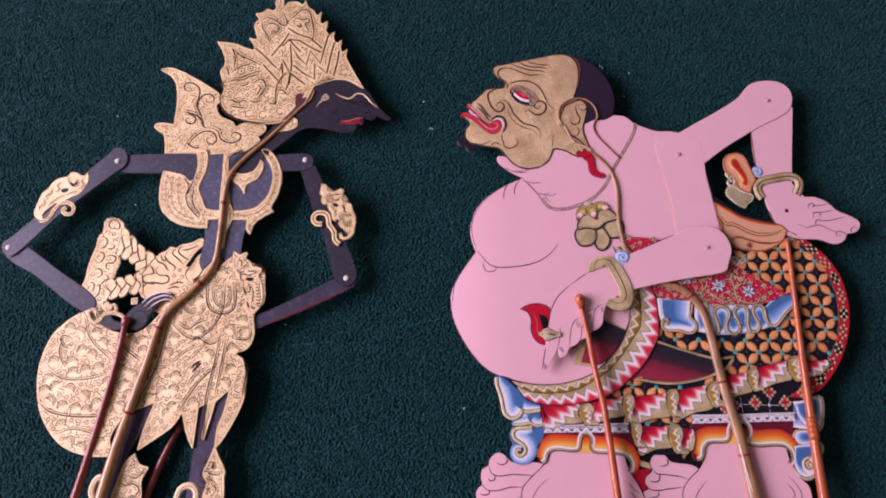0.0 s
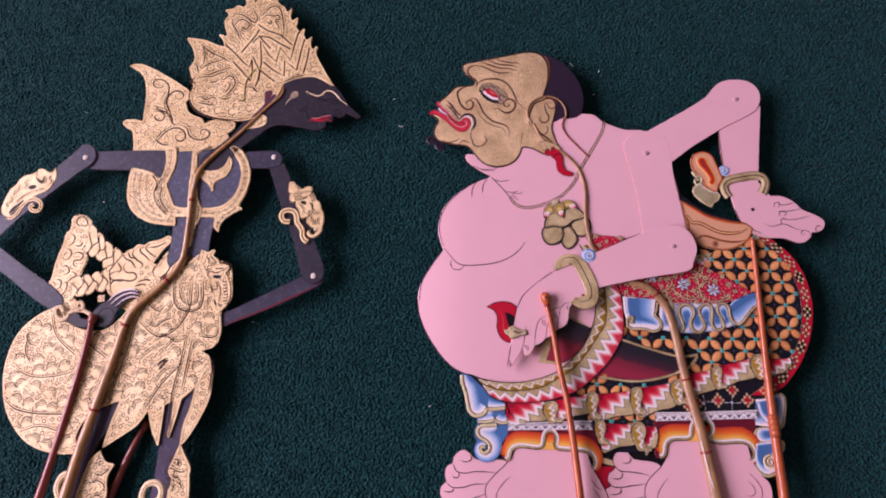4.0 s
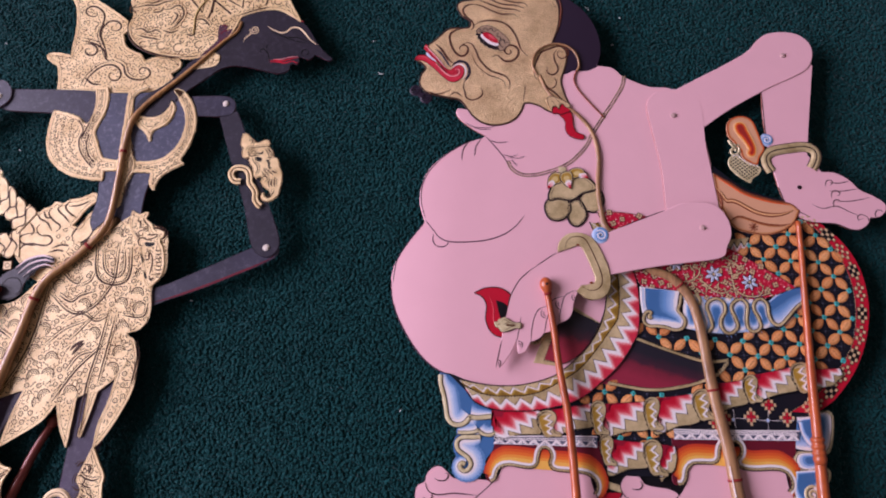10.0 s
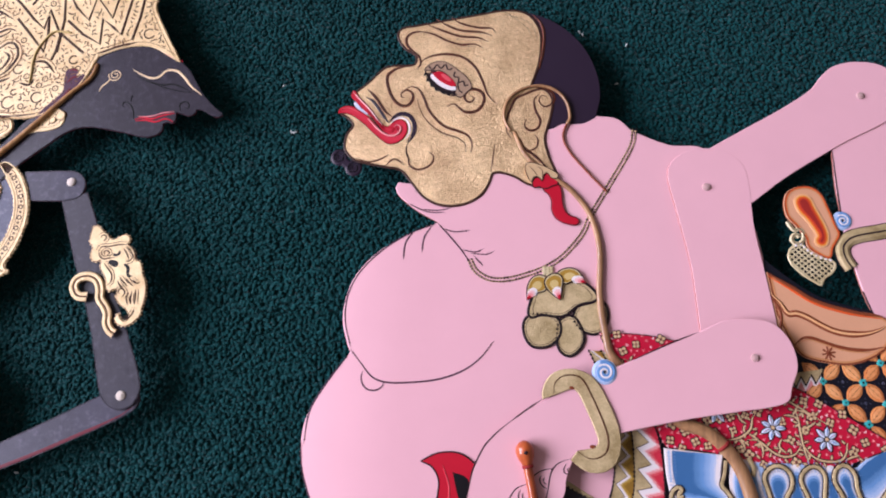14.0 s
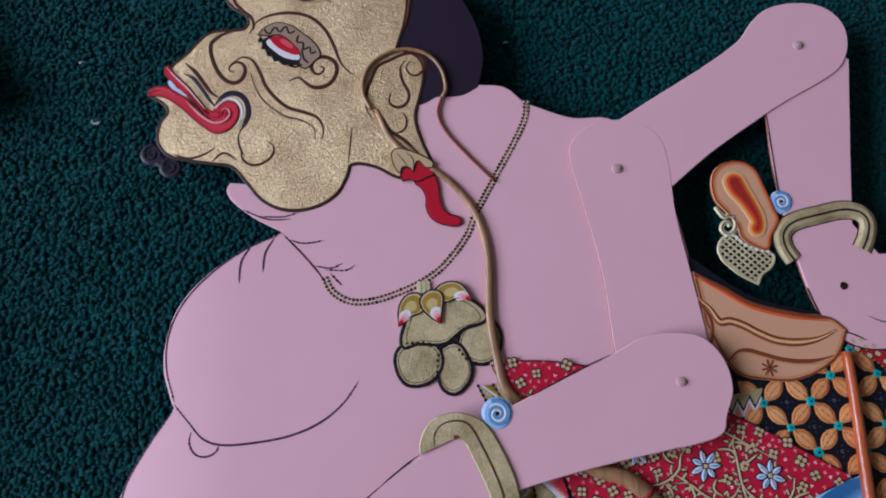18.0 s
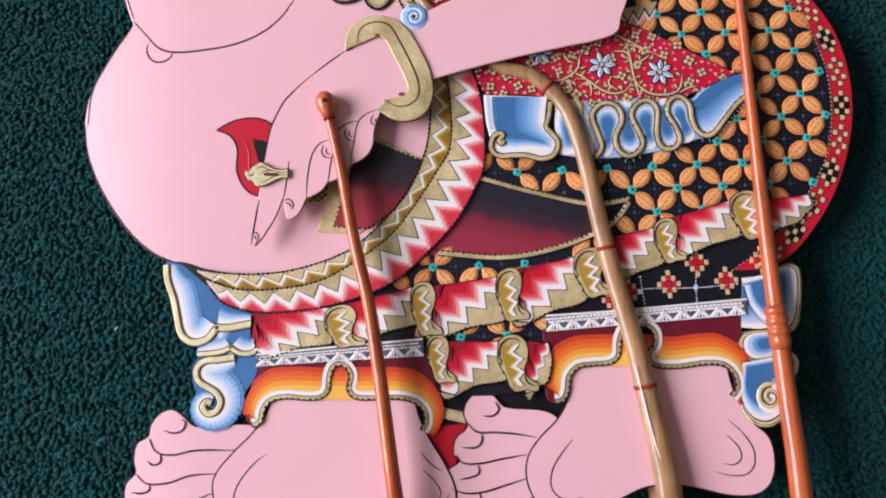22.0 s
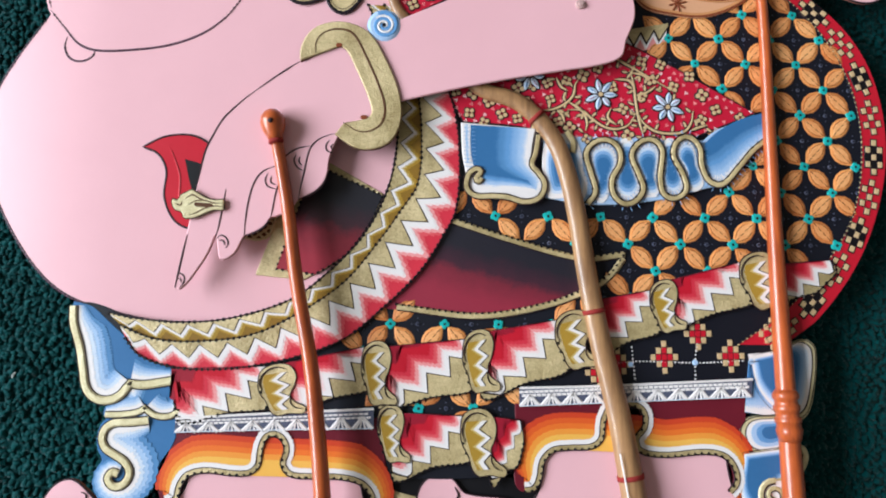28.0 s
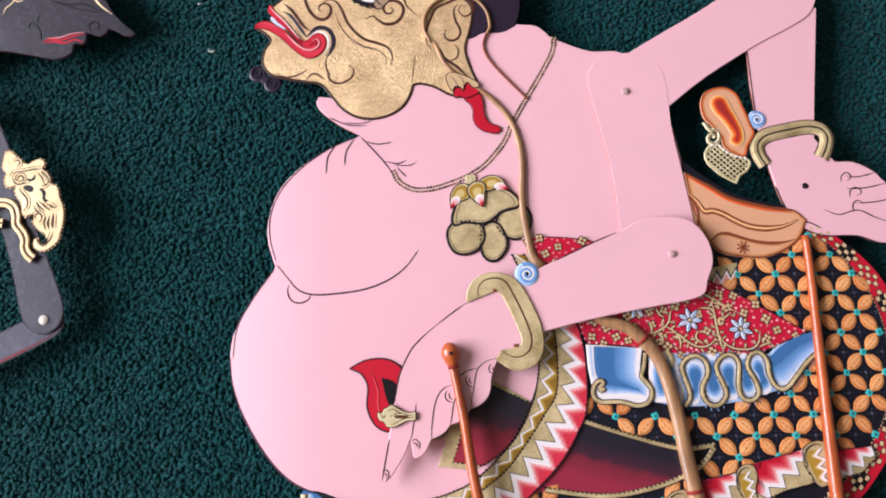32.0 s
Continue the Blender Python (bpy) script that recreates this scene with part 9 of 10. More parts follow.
SASH = "pale gold pleated sash flying from the waist"
for points, seams, fill, seed, z in (([(-267.9, 33.2, 1), (-271.8, 31.3), (-271.4, 25.1), (-272.6, 20.8), (-274.9, 18.0), (-275.5, 12.3), (-276.9, 6.3), (-278.3, 0.7), (-279.7, -5.3), (-280.1, -12.2), (-281.0, -18.1), (-283.0, -22.6), (-283.3, -26.7), (-278.8, -29.9), (-274.4, -34.8), (-269.9, -41.5), (-263.9, -46.0), (-257.6, -40.7), (-262.0, -34.4), (-264.1, -25.9), (-260.6, -19.1), (-259.6, -13.2), (-257.7, -7.3), (-256.7, -1.8), (-258.2, 2.9), (-256.2, 8.4), (-256.6, 17.8), (-256.8, 26.4), (-262.2, 32.1)], ([(-261.8, 25.9), (-265.8, 25.0), (-268.6, 28.3), (-266.8, 32.2), (-262.6, 32.1), (-259.8, 28.3), (-261.1, 24.5), (-265.2, 27.4)], [(-272.3, 18.9), (-268.1, 15.5), (-269.2, 10.4), (-272.6, 8.5)], [(-273.6, 6.2), (-269.2, 3.9), (-270.2, -1.7), (-274.5, -3.5)], [(-268.0, 1.5), (-263.6, 2.9), (-259.3, 1.0), (-261.0, -3.2), (-265.4, -3.6), (-265.8, -7.3), (-261.9, -9.1)], [(-275.5, -9.0), (-271.1, -8.1), (-268.6, -12.7), (-272.8, -15.5)], [(-266.5, -12.3), (-262.8, -15.5), (-266.1, -18.2), (-269.1, -21.8)], [(-271.7, -22.7), (-269.7, -20.9), (-268.5, -25.9), (-270.6, -30.4), (-273.4, -32.6)], [(-277.6, -19.1), (-273.9, -20.0), (-274.0, -25.4), (-276.5, -26.3)], [(-267.1, 8.5), (-262.6, 8.5), (-261.3, 12.2)],), (0, 1.6, 2.5), 2, 8.4), ([(-234.1, 6.4, 1), (-227.6, 1.2), (-223.4, 4.0), (-219.1, 5.8), (-216.3, 9.0), (-211.7, 8.1), (-207.4, 10.8), (-202.1, 11.7), (-197.3, 13.6), (-192.6, 15.9), (-189.5, 12.6), (-193.6, 7.9), (-197.6, 3.3), (-199.5, -0.4), (-203.3, -6.3, 1), (-199.1, -7.7), (-195.3, -1.3), (-191.3, 3.3), (-186.0, 5.1, 1), (-183.2, -6.0), (-187.6, -15.1), (-194.8, -23.2), (-201.3, -33.0), (-207.7, -42.7), (-220.1, -42.7), (-231.9, -32.8), (-237.4, -24.7), (-239.1, -11.1), (-235.6, -3.8)], ([(-227.6, 1.2), (-224.9, -2.5), (-220.1, -4.8), (-215.9, -10.4)], [(-219.0, 5.3), (-219.9, 1.2), (-215.8, -3.5), (-210.9, -7.2), (-212.7, -10.8)], [(-212.1, 7.6), (-214.4, 4.4), (-209.4, -0.3), (-205.3, -4.5)], [(-207.4, 10.4), (-209.6, 5.7), (-205.0, 1.1), (-200.7, -1.3)], [(-224.5, -6.2), (-225.9, -9.4), (-222.7, -13.5), (-216.8, -14.0), (-214.6, -17.6), (-218.3, -20.3), (-226.5, -19.4), (-233.6, -19.3), (-235.9, -15.7), (-231.7, -13.0), (-224.6, -12.1)], [(-235.6, -24.7), (-231.7, -20.3), (-224.5, -20.8)], [(-207.9, 6.6), (-200.7, 7.5), (-193.9, 11.2)], [(-200.9, -15.9), (-202.2, -12.7), (-198.4, -5.9), (-193.7, 1.0)], [(-201.8, -15.9), (-197.1, -18.2), (-191.3, -14.2), (-187.6, -6.0)], [(-223.2, 2.6), (-221.5, -1.1), (-217.7, -2.1)], [(-230.8, -5.7), (-227.6, -10.3), (-228.9, -13.9)], [(-213.7, -21.7), (-207.2, -19.5), (-200.4, -20.9)], [(-215.5, -24.9), (-209.1, -23.1), (-203.5, -24.9)],), (0, 0.0, 0), 3, 8.5)):
    m = Mesh()
    paths = [smooth(p, False, 0.8) for p in seams]
    for path in paths:
        m.line(path, 1.4, z + 0.02, INCISED, 0.18, taper=True)
    if seed == 3:
        for c in [(-207.0, -9.5), (-211.0, -14.0), (-204.6, -15.0), (-206.9, -18.1)]:
            m.line(arc(Vector(c), 1.3, 0, 6.28, 8), 0.6, z, INCISED, 0.15)
    wing = gilded("sash_wing", points, 7.0, z, SASH, fill=fill, scallop=1.7 if seed == 2 else 0.9, seed=seed, blocked=[([q for path in paths for q in path], 1.2)])
    part("sash_line", m, wing, "brown chased winding lines on the sash")
pleats([(-257.5, 26.2), (-251.5, 21.9), (-246.2, 16.7), (-239.9, 10.1), (-233.0, 5.4), (-227.0, 1.1)], [(-259.0, 3.7), (-254.2, 1.3), (-248.4, -1.5), (-243.4, -4.7), (-241.0, -9.3), (-237.0, -13.0)], 4, 8.9)
pleats([(-265.0, -18.3), (-257.7, -16.1), (-251.4, -15.7), (-246.7, -13.9), (-241.5, -12.5), (-236.4, -10.3)], [(-264.3, -35.4), (-258.6, -31.9), (-251.6, -31.0), (-244.9, -27.9), (-239.5, -28.4), (-233.3, -27.5)], 4, 8.85)

# skirt
SKIRT_GOLD = [(-162.9, 1.7), (-151.1, -4.1), (-141.0, -10.0), (-138.9, -20.9), (-138.4, -35.9), (-145.0, -44.3), (-144.1, -61.7), (-148.1, -71.0), (-157.1, -74.7, 1), (-152.5, -79.8), (-152.2, -88.4), (-157.8, -99.4), (-169.1, -110.3), (-175.5, -111.9), (-182.0, -115.0), (-192.9, -119.0), (-202.5, -119.1), (-213.4, -110.9, 1)] + [(-235.3, -118.9, 1), (-244.3, -136.2), (-240.4, -149.3, 1), (-261.4, -148.5), (-281.6, -140.3), (-297.8, -121.3), (-304.6, -101.6), (-305.6, -80.6), (-299.0, -59.9), (-285.6, -46.8), (-271.1, -39.8, 1), (-260.1, -54.9), (-235.3, -59.3), (-219.4, -46.3), (-208.2, -28.6), (-198.3, -17.4)] + [(-191.6, -21.3), (-180.6, -12.7)]
skirt_gold = gilded("gold_skirt", SKIRT_GOLD, 7.9, 9.5, "full chased gold skirt wrapped round the hips", scallop=0.5, rim=False)
for k, p in enumerate(([(-153.6, -77.4), (-148.5, -86.8), (-147.2, -97.3), (-148.0, -108.9), (-153.8, -124.1), (-161.5, -138.0), (-166.4, -143.6, 1), (-165.6, -129.9), (-161.7, -116.7), (-158.2, -96.3, 1), (-156.7, -83.8)], [(-167.6, -101.5), (-169.3, -111.8), (-171.8, -124.0), (-175.2, -137.8, 1), (-176.5, -136.7), (-174.9, -124.0), (-174.1, -105.4, 1)], [(-175.3, -107.3, 1), (-180.6, -113.5), (-181.5, -123.3), (-182.1, -134.6), (-182.7, -143.8, 1), (-188.6, -132.0), (-193.3, -116.3, 1), (-187.2, -105.6)], [(-188.4, -110.6, 1), (-193.6, -119.7), (-199.8, -128.8), (-212.1, -137.9), (-223.0, -145.0, 1), (-219.7, -128.7), (-213.7, -109.4, 1), (-203.3, -101.9)])):
    gilded("skirt_tail", p, 7.9, 9.2 + 0.05 * k, "pointed chased gold tail of the skirt", parent=skirt_gold, fill=(0.8, 1.2, 4.0), seed=30 + k)
m = Mesh()
z = 9.55
marks = []
for p, w in (([(-303.2, -109.9), (-291.5, -118.1), (-269.7, -121.4), (-244.4, -120.5)], 0.9), ([(-250.1, -63.6), (-237.7, -74.4), (-228.2, -80.8)], 0.8), ([(-210.1, -50.7), (-189.0, -63.8), (-171.1, -46.5), (-169.2, -19.8)], 0.9), ([(-169.9, -59.6), (-172.2, -80.9), (-176.2, -105.9), (-177.1, -138.2)], 0.8), ([(-165.2, -63.9), (-167.0, -80.9), (-169.8, -105.9)], 0.7), ([(-196.0, -118.1), (-183.4, -97.6), (-167.9, -80.9)], 0.9), ([(-210.6, -46.3), (-215.3, -80.8), (-225.1, -105.8), (-234.1, -118.1)], 0.8), ([(-184.7, -19.7), (-180.5, -39.9), (-169.1, -44.8), (-160.8, -40.0), (-161.2, -19.9)], 1.0), ([(-180.1, -22.0), (-176.6, -35.4), (-168.7, -39.9), (-164.2, -35.5), (-165.4, -22.1)], 0.7),
             ([(-150.9, -78.8), (-147.9, -89.4), (-149.5, -105.9)], 0.7), ([(-160.8, -63.9), (-147.8, -63.9), (-145.9, -55.3)], 0.9), ([(-158.9, -10.9), (-152.5, -6.3), (-141.1, -10.1), (-147.4, -15.5), (-154.1, -14.5)], 1.0), ([(-151.1, -24.4), (-145.9, -33.4), (-146.3, -40.0)], 1.0), ([(-188.5, -89.3), (-184.7, -84.2), (-181.6, -81.7)], 1.8), ([(-291.8, -63.4), (-292.2, -74.2), (-286.2, -84.9)], 0.8), ([(-276.8, -46.0), (-269.8, -63.5), (-249.9, -80.7)], 0.7),
             ([(-283.0, -63.5), (-292.1, -61.3), (-290.1, -68.6), (-282.7, -71.2)], 0.8), ([(-203.7, -37.5), (-193.2, -44.6), (-189.3, -39.8)], 0.8), ([(-190.4, -46.4), (-184.6, -42.9), (-182.5, -37.6)], 0.7), ([(-195.1, -68.1), (-186.0, -63.8), (-176.9, -68.1), (-168.6, -63.9)], 0.8), ([(-301.4, -84.8), (-287.0, -93.3), (-269.6, -94.1), (-248.7, -89.2)], 0.7), ([(-286.8, -134.3), (-272.6, -130.2), (-252.9, -135.0)], 0.7), ([(-203.1, -52.4), (-194.5, -56.4), (-189.2, -52.3), (-179.7, -48.9)], 0.9), ([(-193.3, -23.4), (-192.2, -17.1), (-187.2, -18.3), (-189.0, -22.5)], 1.0), ([(-191.0, -80.3), (-180.9, -68.3), (-174.1, -60.1)], 0.6), ([(-206.0, -84.5), (-195.8, -74.4), (-182.9, -68.3)], 0.6), ([(-190.0, -99.8), (-183.7, -90.0), (-174.4, -86.4)], 0.7), ([(-190.0, -86.6), (-187.4, -83.4), (-182.3, -80.2)], 1.6)):
    path = smooth(p, False, 0.9)
    marks += path
    m.line(path, w * 1.4, z, INCISED, 0.18, taper=True)
    if w < 1.2:
        m.line([q + n * 1.5 for q, n in zip(path, sides(path, False))], 0.6, z, INCISED, 0.14, taper=True)
part("chased_line", m, skirt_gold, "brown chased seams and curls")
m = Mesh()
whole = smooth(SKIRT_GOLD)
chase(m, whole, 9.5, 11, 5.0, 1.6, 9.0, 0.15, [(marks, 0.9)])
part("chasing", m, skirt_gold, "dense chased arcs, rings and dashes")

# the gold head on the front of the skirt, feet and armlets
beast = gilded("front_ornament", [(-164.5, 4.2, 1), (-159.7, 1.7), (-154.6, 3.4), (-155.3, -0.8), (-151.5, -4.0), (-148.6, -8.7), (-145.6, -9.7), (-142.8, -8.9), (-142.4, -11.8), (-144.5, -14.5), (-141.9, -19.5), (-140.0, -26.7), (-139.6, -33.9), (-141.3, -39.4), (-144.2, -43.0), (-147.4, -45.3), (-150.0, -42.2), (-151.7, -36.2), (-153.9, -29.1), (-155.9, -23.7), (-157.4, -18.6), (-160.9, -12.9), (-164.9, -6.3)], 8.2, 10.0, "gold beast-head ornament at the front of the belt", fill=(0, 0, 1.2), scallop=0.9)
m = Mesh()
for p in ([(-153.6, -17.8), (-155.2, -18.9), (-157.6, -17.5), (-157.7, -14.6), (-155.1, -13.4), (-152.0, -14.8), (-148.6, -13.5), (-145.2, -11.9)], [(-152.6, -11.1), (-148.9, -11.3), (-146.2, -10.5)], [(-160.6, -1.7), (-158.1, -3.8), (-158.2, -7.2)], [(-157.2, -0.4), (-154.9, -3.4), (-152.0, -5.9)], [(-151.7, -20.6), (-149.7, -24.2), (-149.8, -27.8), (-151.9, -26.5)], [(-149.4, -22.0), (-147.1, -27.0), (-146.9, -32.8), (-147.9, -37.8)], [(-161.5, -9.2), (-158.9, -12.1), (-156.0, -12.0)], [(-147.9, -37.8), (-146.4, -40.6), (-144.4, -39.5)], [(-146.3, -21.1), (-144.0, -21.8), (-142.0, -21.0)], [(-145.9, -23.7), (-143.6, -24.3), (-141.6, -23.5)], [(-145.5, -26.2), (-143.2, -26.9), (-141.2, -26.1)], [(-145.1, -28.7), (-142.8, -29.4), (-140.8, -28.6)], [(-144.7, -31.2), (-142.4, -31.9), (-140.4, -31.1)], [(-144.3, -33.8), (-142.0, -34.4), (-140.0, -33.6)], [(-143.9, -36.2), (-141.7, -36.9), (-139.7, -36.1)], [(-143.5, -38.4), (-141.3, -39.0), (-139.3, -38.2)],):
    m.line(smooth(p, False, 0.8), 1.2, 10.0, INCISED, 0.18, taper=True)
m.line(arc(Vector((-154.2, -7.4)), 1.6, 0, 6.28, 10), 0.7, 10.0, INCISED, 0.15)
m.disc((-154.2, -7.4), 0.8, 10.0, INCISED, 8, 0.15)
for p in ([(-153.8, -16.7), (-150.3, -16.2), (-147.0, -16.8), (-147.8, -18.6), (-150.5, -19.1), (-153.2, -18.5)], [(-155.9, -23.3), (-153.7, -25.8), (-152.7, -30.1), (-154.4, -28.4)], [(-152.3, -34.4), (-150.2, -36.8), (-148.9, -40.4), (-151.0, -38.3)],):
    m.patch(smooth(p), 10.15, BLACK)
part("ornament_line", m, beast, "dark slits and curls of the beast head")
for p in ([(-166.5, -142.9, 1), (-162.5, -150.2), (-157.5, -159.2), (-158.0, -163.5, 1), (-156.9, -177.1), (-158.1, -186.9), (-169.5, -187.7), (-171.7, -177.2), (-169.8, -167.2), (-172.9, -161.5), (-170.3, -153.5)], [(-224.7, -147.7, 1), (-220.5, -154.7), (-213.6, -157.1, 1), (-217.5, -165.6), (-218.0, -180.9), (-236.5, -182.8), (-235.4, -167.6), (-233.1, -159.8), (-230.7, -153.2)]):
    gilded("anklet", p, 7.4, 9.0, "gold scrolled anklet and foot", fill=(0, 0.4, 3.5), scallop=0.7)
for c, curves in (((-169.3, -155.4), ([(-173.6, -163.7), (-174.0, -160.7), (-171.1, -159.4), (-168.4, -161.3), (-169.4, -164.3), (-171.9, -163.6)], [(-170.3, -160.0), (-167.0, -161.3), (-163.5, -161.9), (-159.9, -160.6)], [(-170.1, -164.0), (-167.1, -165.5), (-163.9, -166.2)], [(-175.0, -165.6), (-172.3, -167.5), (-169.7, -166.9), (-167.3, -168.8)], [(-173.0, -172.1), (-170.4, -170.8), (-168.1, -172.7), (-169.9, -174.6)], [(-165.8, -169.4), (-162.9, -170.7), (-163.1, -173.9)], [(-174.3, -154.5), (-172.5, -152.5), (-170.5, -151.8)], [(-167.0, -152.5), (-165.8, -155.7), (-166.8, -158.4)],)),
                  ((-223.9, -154.9), ([(-228.3, -162.2), (-222.7, -164.3), (-217.9, -161.3), (-213.8, -159.5)], [(-229.8, -170.8), (-224.3, -167.9), (-218.3, -172.1), (-220.6, -176.4)], [(-228.7, -180.7), (-222.6, -177.8), (-216.8, -181.3)]))):
    m = Mesh()
    m.line(arc(Vector(c), 2.4, 0, 6.28, 12), 0.8, 9.0, INCISED, 0.15)
    m.disc(c, 1.0, 9.0, INCISED, 8, 0.12)
    for p in curves:
        path = smooth(p, False, 0.8)
        m.line(path, 1.2, 9.0, INCISED, 0.18, taper=True)
        m.line([a + b * 1.5 for a, b in zip(path, sides(path, False))], 0.5, 9.0, INCISED, 0.14, taper=True)
    part("anklet_line", m, slim, "dark chased ring and curls of the anklet")
for p in ([(-190.0, -186.6), (-190.7, -177.4), (-187.9, -171.0), (-181.5, -169.5), (-177.1, -173.7), (-177.6, -180.1), (-180.2, -183.0), (-176.5, -187.8)], [(-250.3, -181.0), (-253.5, -173.4), (-251.3, -165.7), (-247.4, -164.1), (-245.1, -168.7), (-246.8, -174.1)]):
    m = Mesh()
    path = smooth(p, False, 0.8)
    m.line(path, 4.6, 8.0, CREAM, 0.8)
    m.line(path, 0.6, 8.75, BROWN, 0.15)
    part("toe_curl", m, slim, "pale gold curl at the toe")
ARMLET = [(-98.3, 60.1, 1), (-98.9, 56.1), (-98.9, 52.4), (-97.2, 50.4), (-97.6, 46.8), (-96.6, 44.0), (-94.4, 43.4), (-92.3, 44.0), (-92.5, 41.8), (-91.3, 39.0), (-89.6, 36.8), (-88.8, 34.4), (-88.4, 31.6), (-86.5, 29.4), (-84.5, 30.6), (-82.8, 29.8), (-83.2, 27.3), (-81.5, 24.6), (-79.7, 22.8), (-78.0, 22.0), (-76.7, 20.1), (-75.6, 18.2), (-76.2, 16.1), (-78.0, 15.8), (-79.8, 17.3), (-80.9, 19.5), (-82.0, 18.1), (-81.7, 15.4), (-79.9, 14.1), (-77.4, 13.6), (-74.6, 14.7), (-72.2, 16.9), (-70.6, 19.1), (-70.6, 21.3), (-69.9, 24.3), (-69.5, 27.8), (-69.7, 32.0), (-70.7, 35.2), (-72.1, 38.0), (-72.7, 41.0), (-73.9, 43.5), (-75.9, 44.3), (-77.2, 48.0), (-79.1, 50.5), (-80.9, 51.9), (-80.0, 53.3), (-80.6, 55.6), (-82.9, 56.4), (-85.5, 55.2), (-88.1, 54.0), (-90.6, 56.2), (-93.7, 58.5), (-96.2, 60.7)]
HOLE_PATCHES = ([(-88.9, 43.5), (-86.0, 44.2), (-83.9, 42.8), (-84.5, 40.8), (-87.0, 41.3)], [(-87.2, 47.5), (-85.3, 47.0), (-83.9, 49.0), (-83.4, 47.3), (-84.8, 45.9), (-87.1, 46.1)], [(-81.6, 42.3), (-79.4, 42.0), (-78.1, 40.1), (-78.3, 37.6), (-76.6, 36.8), (-78.1, 35.7), (-79.7, 37.6), (-80.0, 40.4)],)
CURLS = ([(-93.9, 48.2), (-93.1, 50.2), (-89.3, 50.6), (-85.0, 51.5), (-80.6, 51.6)], [(-93.9, 48.2), (-93.0, 45.7), (-91.2, 44.6), (-88.5, 45.0), (-85.9, 45.3)], [(-90.9, 46.3), (-91.4, 48.0), (-89.9, 48.6), (-88.8, 47.2), (-90.1, 46.3)], [(-90.7, 42.7), (-88.7, 40.2), (-86.5, 37.5), (-86.3, 34.1), (-87.7, 32.2)], [(-82.5, 36.4), (-80.6, 34.0), (-78.1, 31.8)], [(-83.4, 34.5), (-81.4, 31.7), (-78.9, 29.6)], [(-79.7, 35.9), (-77.8, 33.7), (-75.4, 31.9)], [(-81.5, 28.2), (-82.2, 30.1), (-80.4, 30.7), (-79.1, 28.8), (-80.2, 26.8)], [(-77.2, 29.1), (-78.0, 26.3), (-77.0, 23.1)], [(-75.7, 29.6), (-76.1, 26.4), (-75.5, 23.6)], [(-74.2, 30.5), (-74.0, 26.9), (-73.9, 23.7)], [(-81.1, 50.7), (-78.5, 48.0), (-77.0, 44.6)], [(-82.6, 49.9), (-80.6, 47.3), (-79.2, 44.3)], [(-94.0, 55.0), (-92.8, 56.2), (-91.2, 54.8), (-92.4, 53.1)], [(-78.7, 16.8), (-76.3, 17.1), (-74.4, 19.3), (-73.7, 22.0)], [(-77.7, 45.7), (-78.6, 44.0), (-80.7, 43.7)], [(-76.4, 35.1), (-74.0, 33.3), (-72.7, 34.1)],)
SMALL = [(-291.2, 73.6, 1), (-293.9, 70.1), (-297.3, 70.7), (-300.4, 72.7), (-304.8, 73.2), (-307.1, 70.3), (-311.1, 68.8), (-315.6, 67.4), (-319.7, 64.0), (-321.8, 59.6), (-325.5, 56.2), (-327.8, 50.8), (-329.5, 44.5), (-330.3, 38.2), (-327.7, 33.9), (-324.2, 32.4), (-321.4, 34.8), (-318.3, 38.6), (-312.6, 43.4), (-307.7, 47.7), (-301.8, 51.5), (-295.8, 54.4), (-291.9, 59.7), (-289.7, 66.6)]
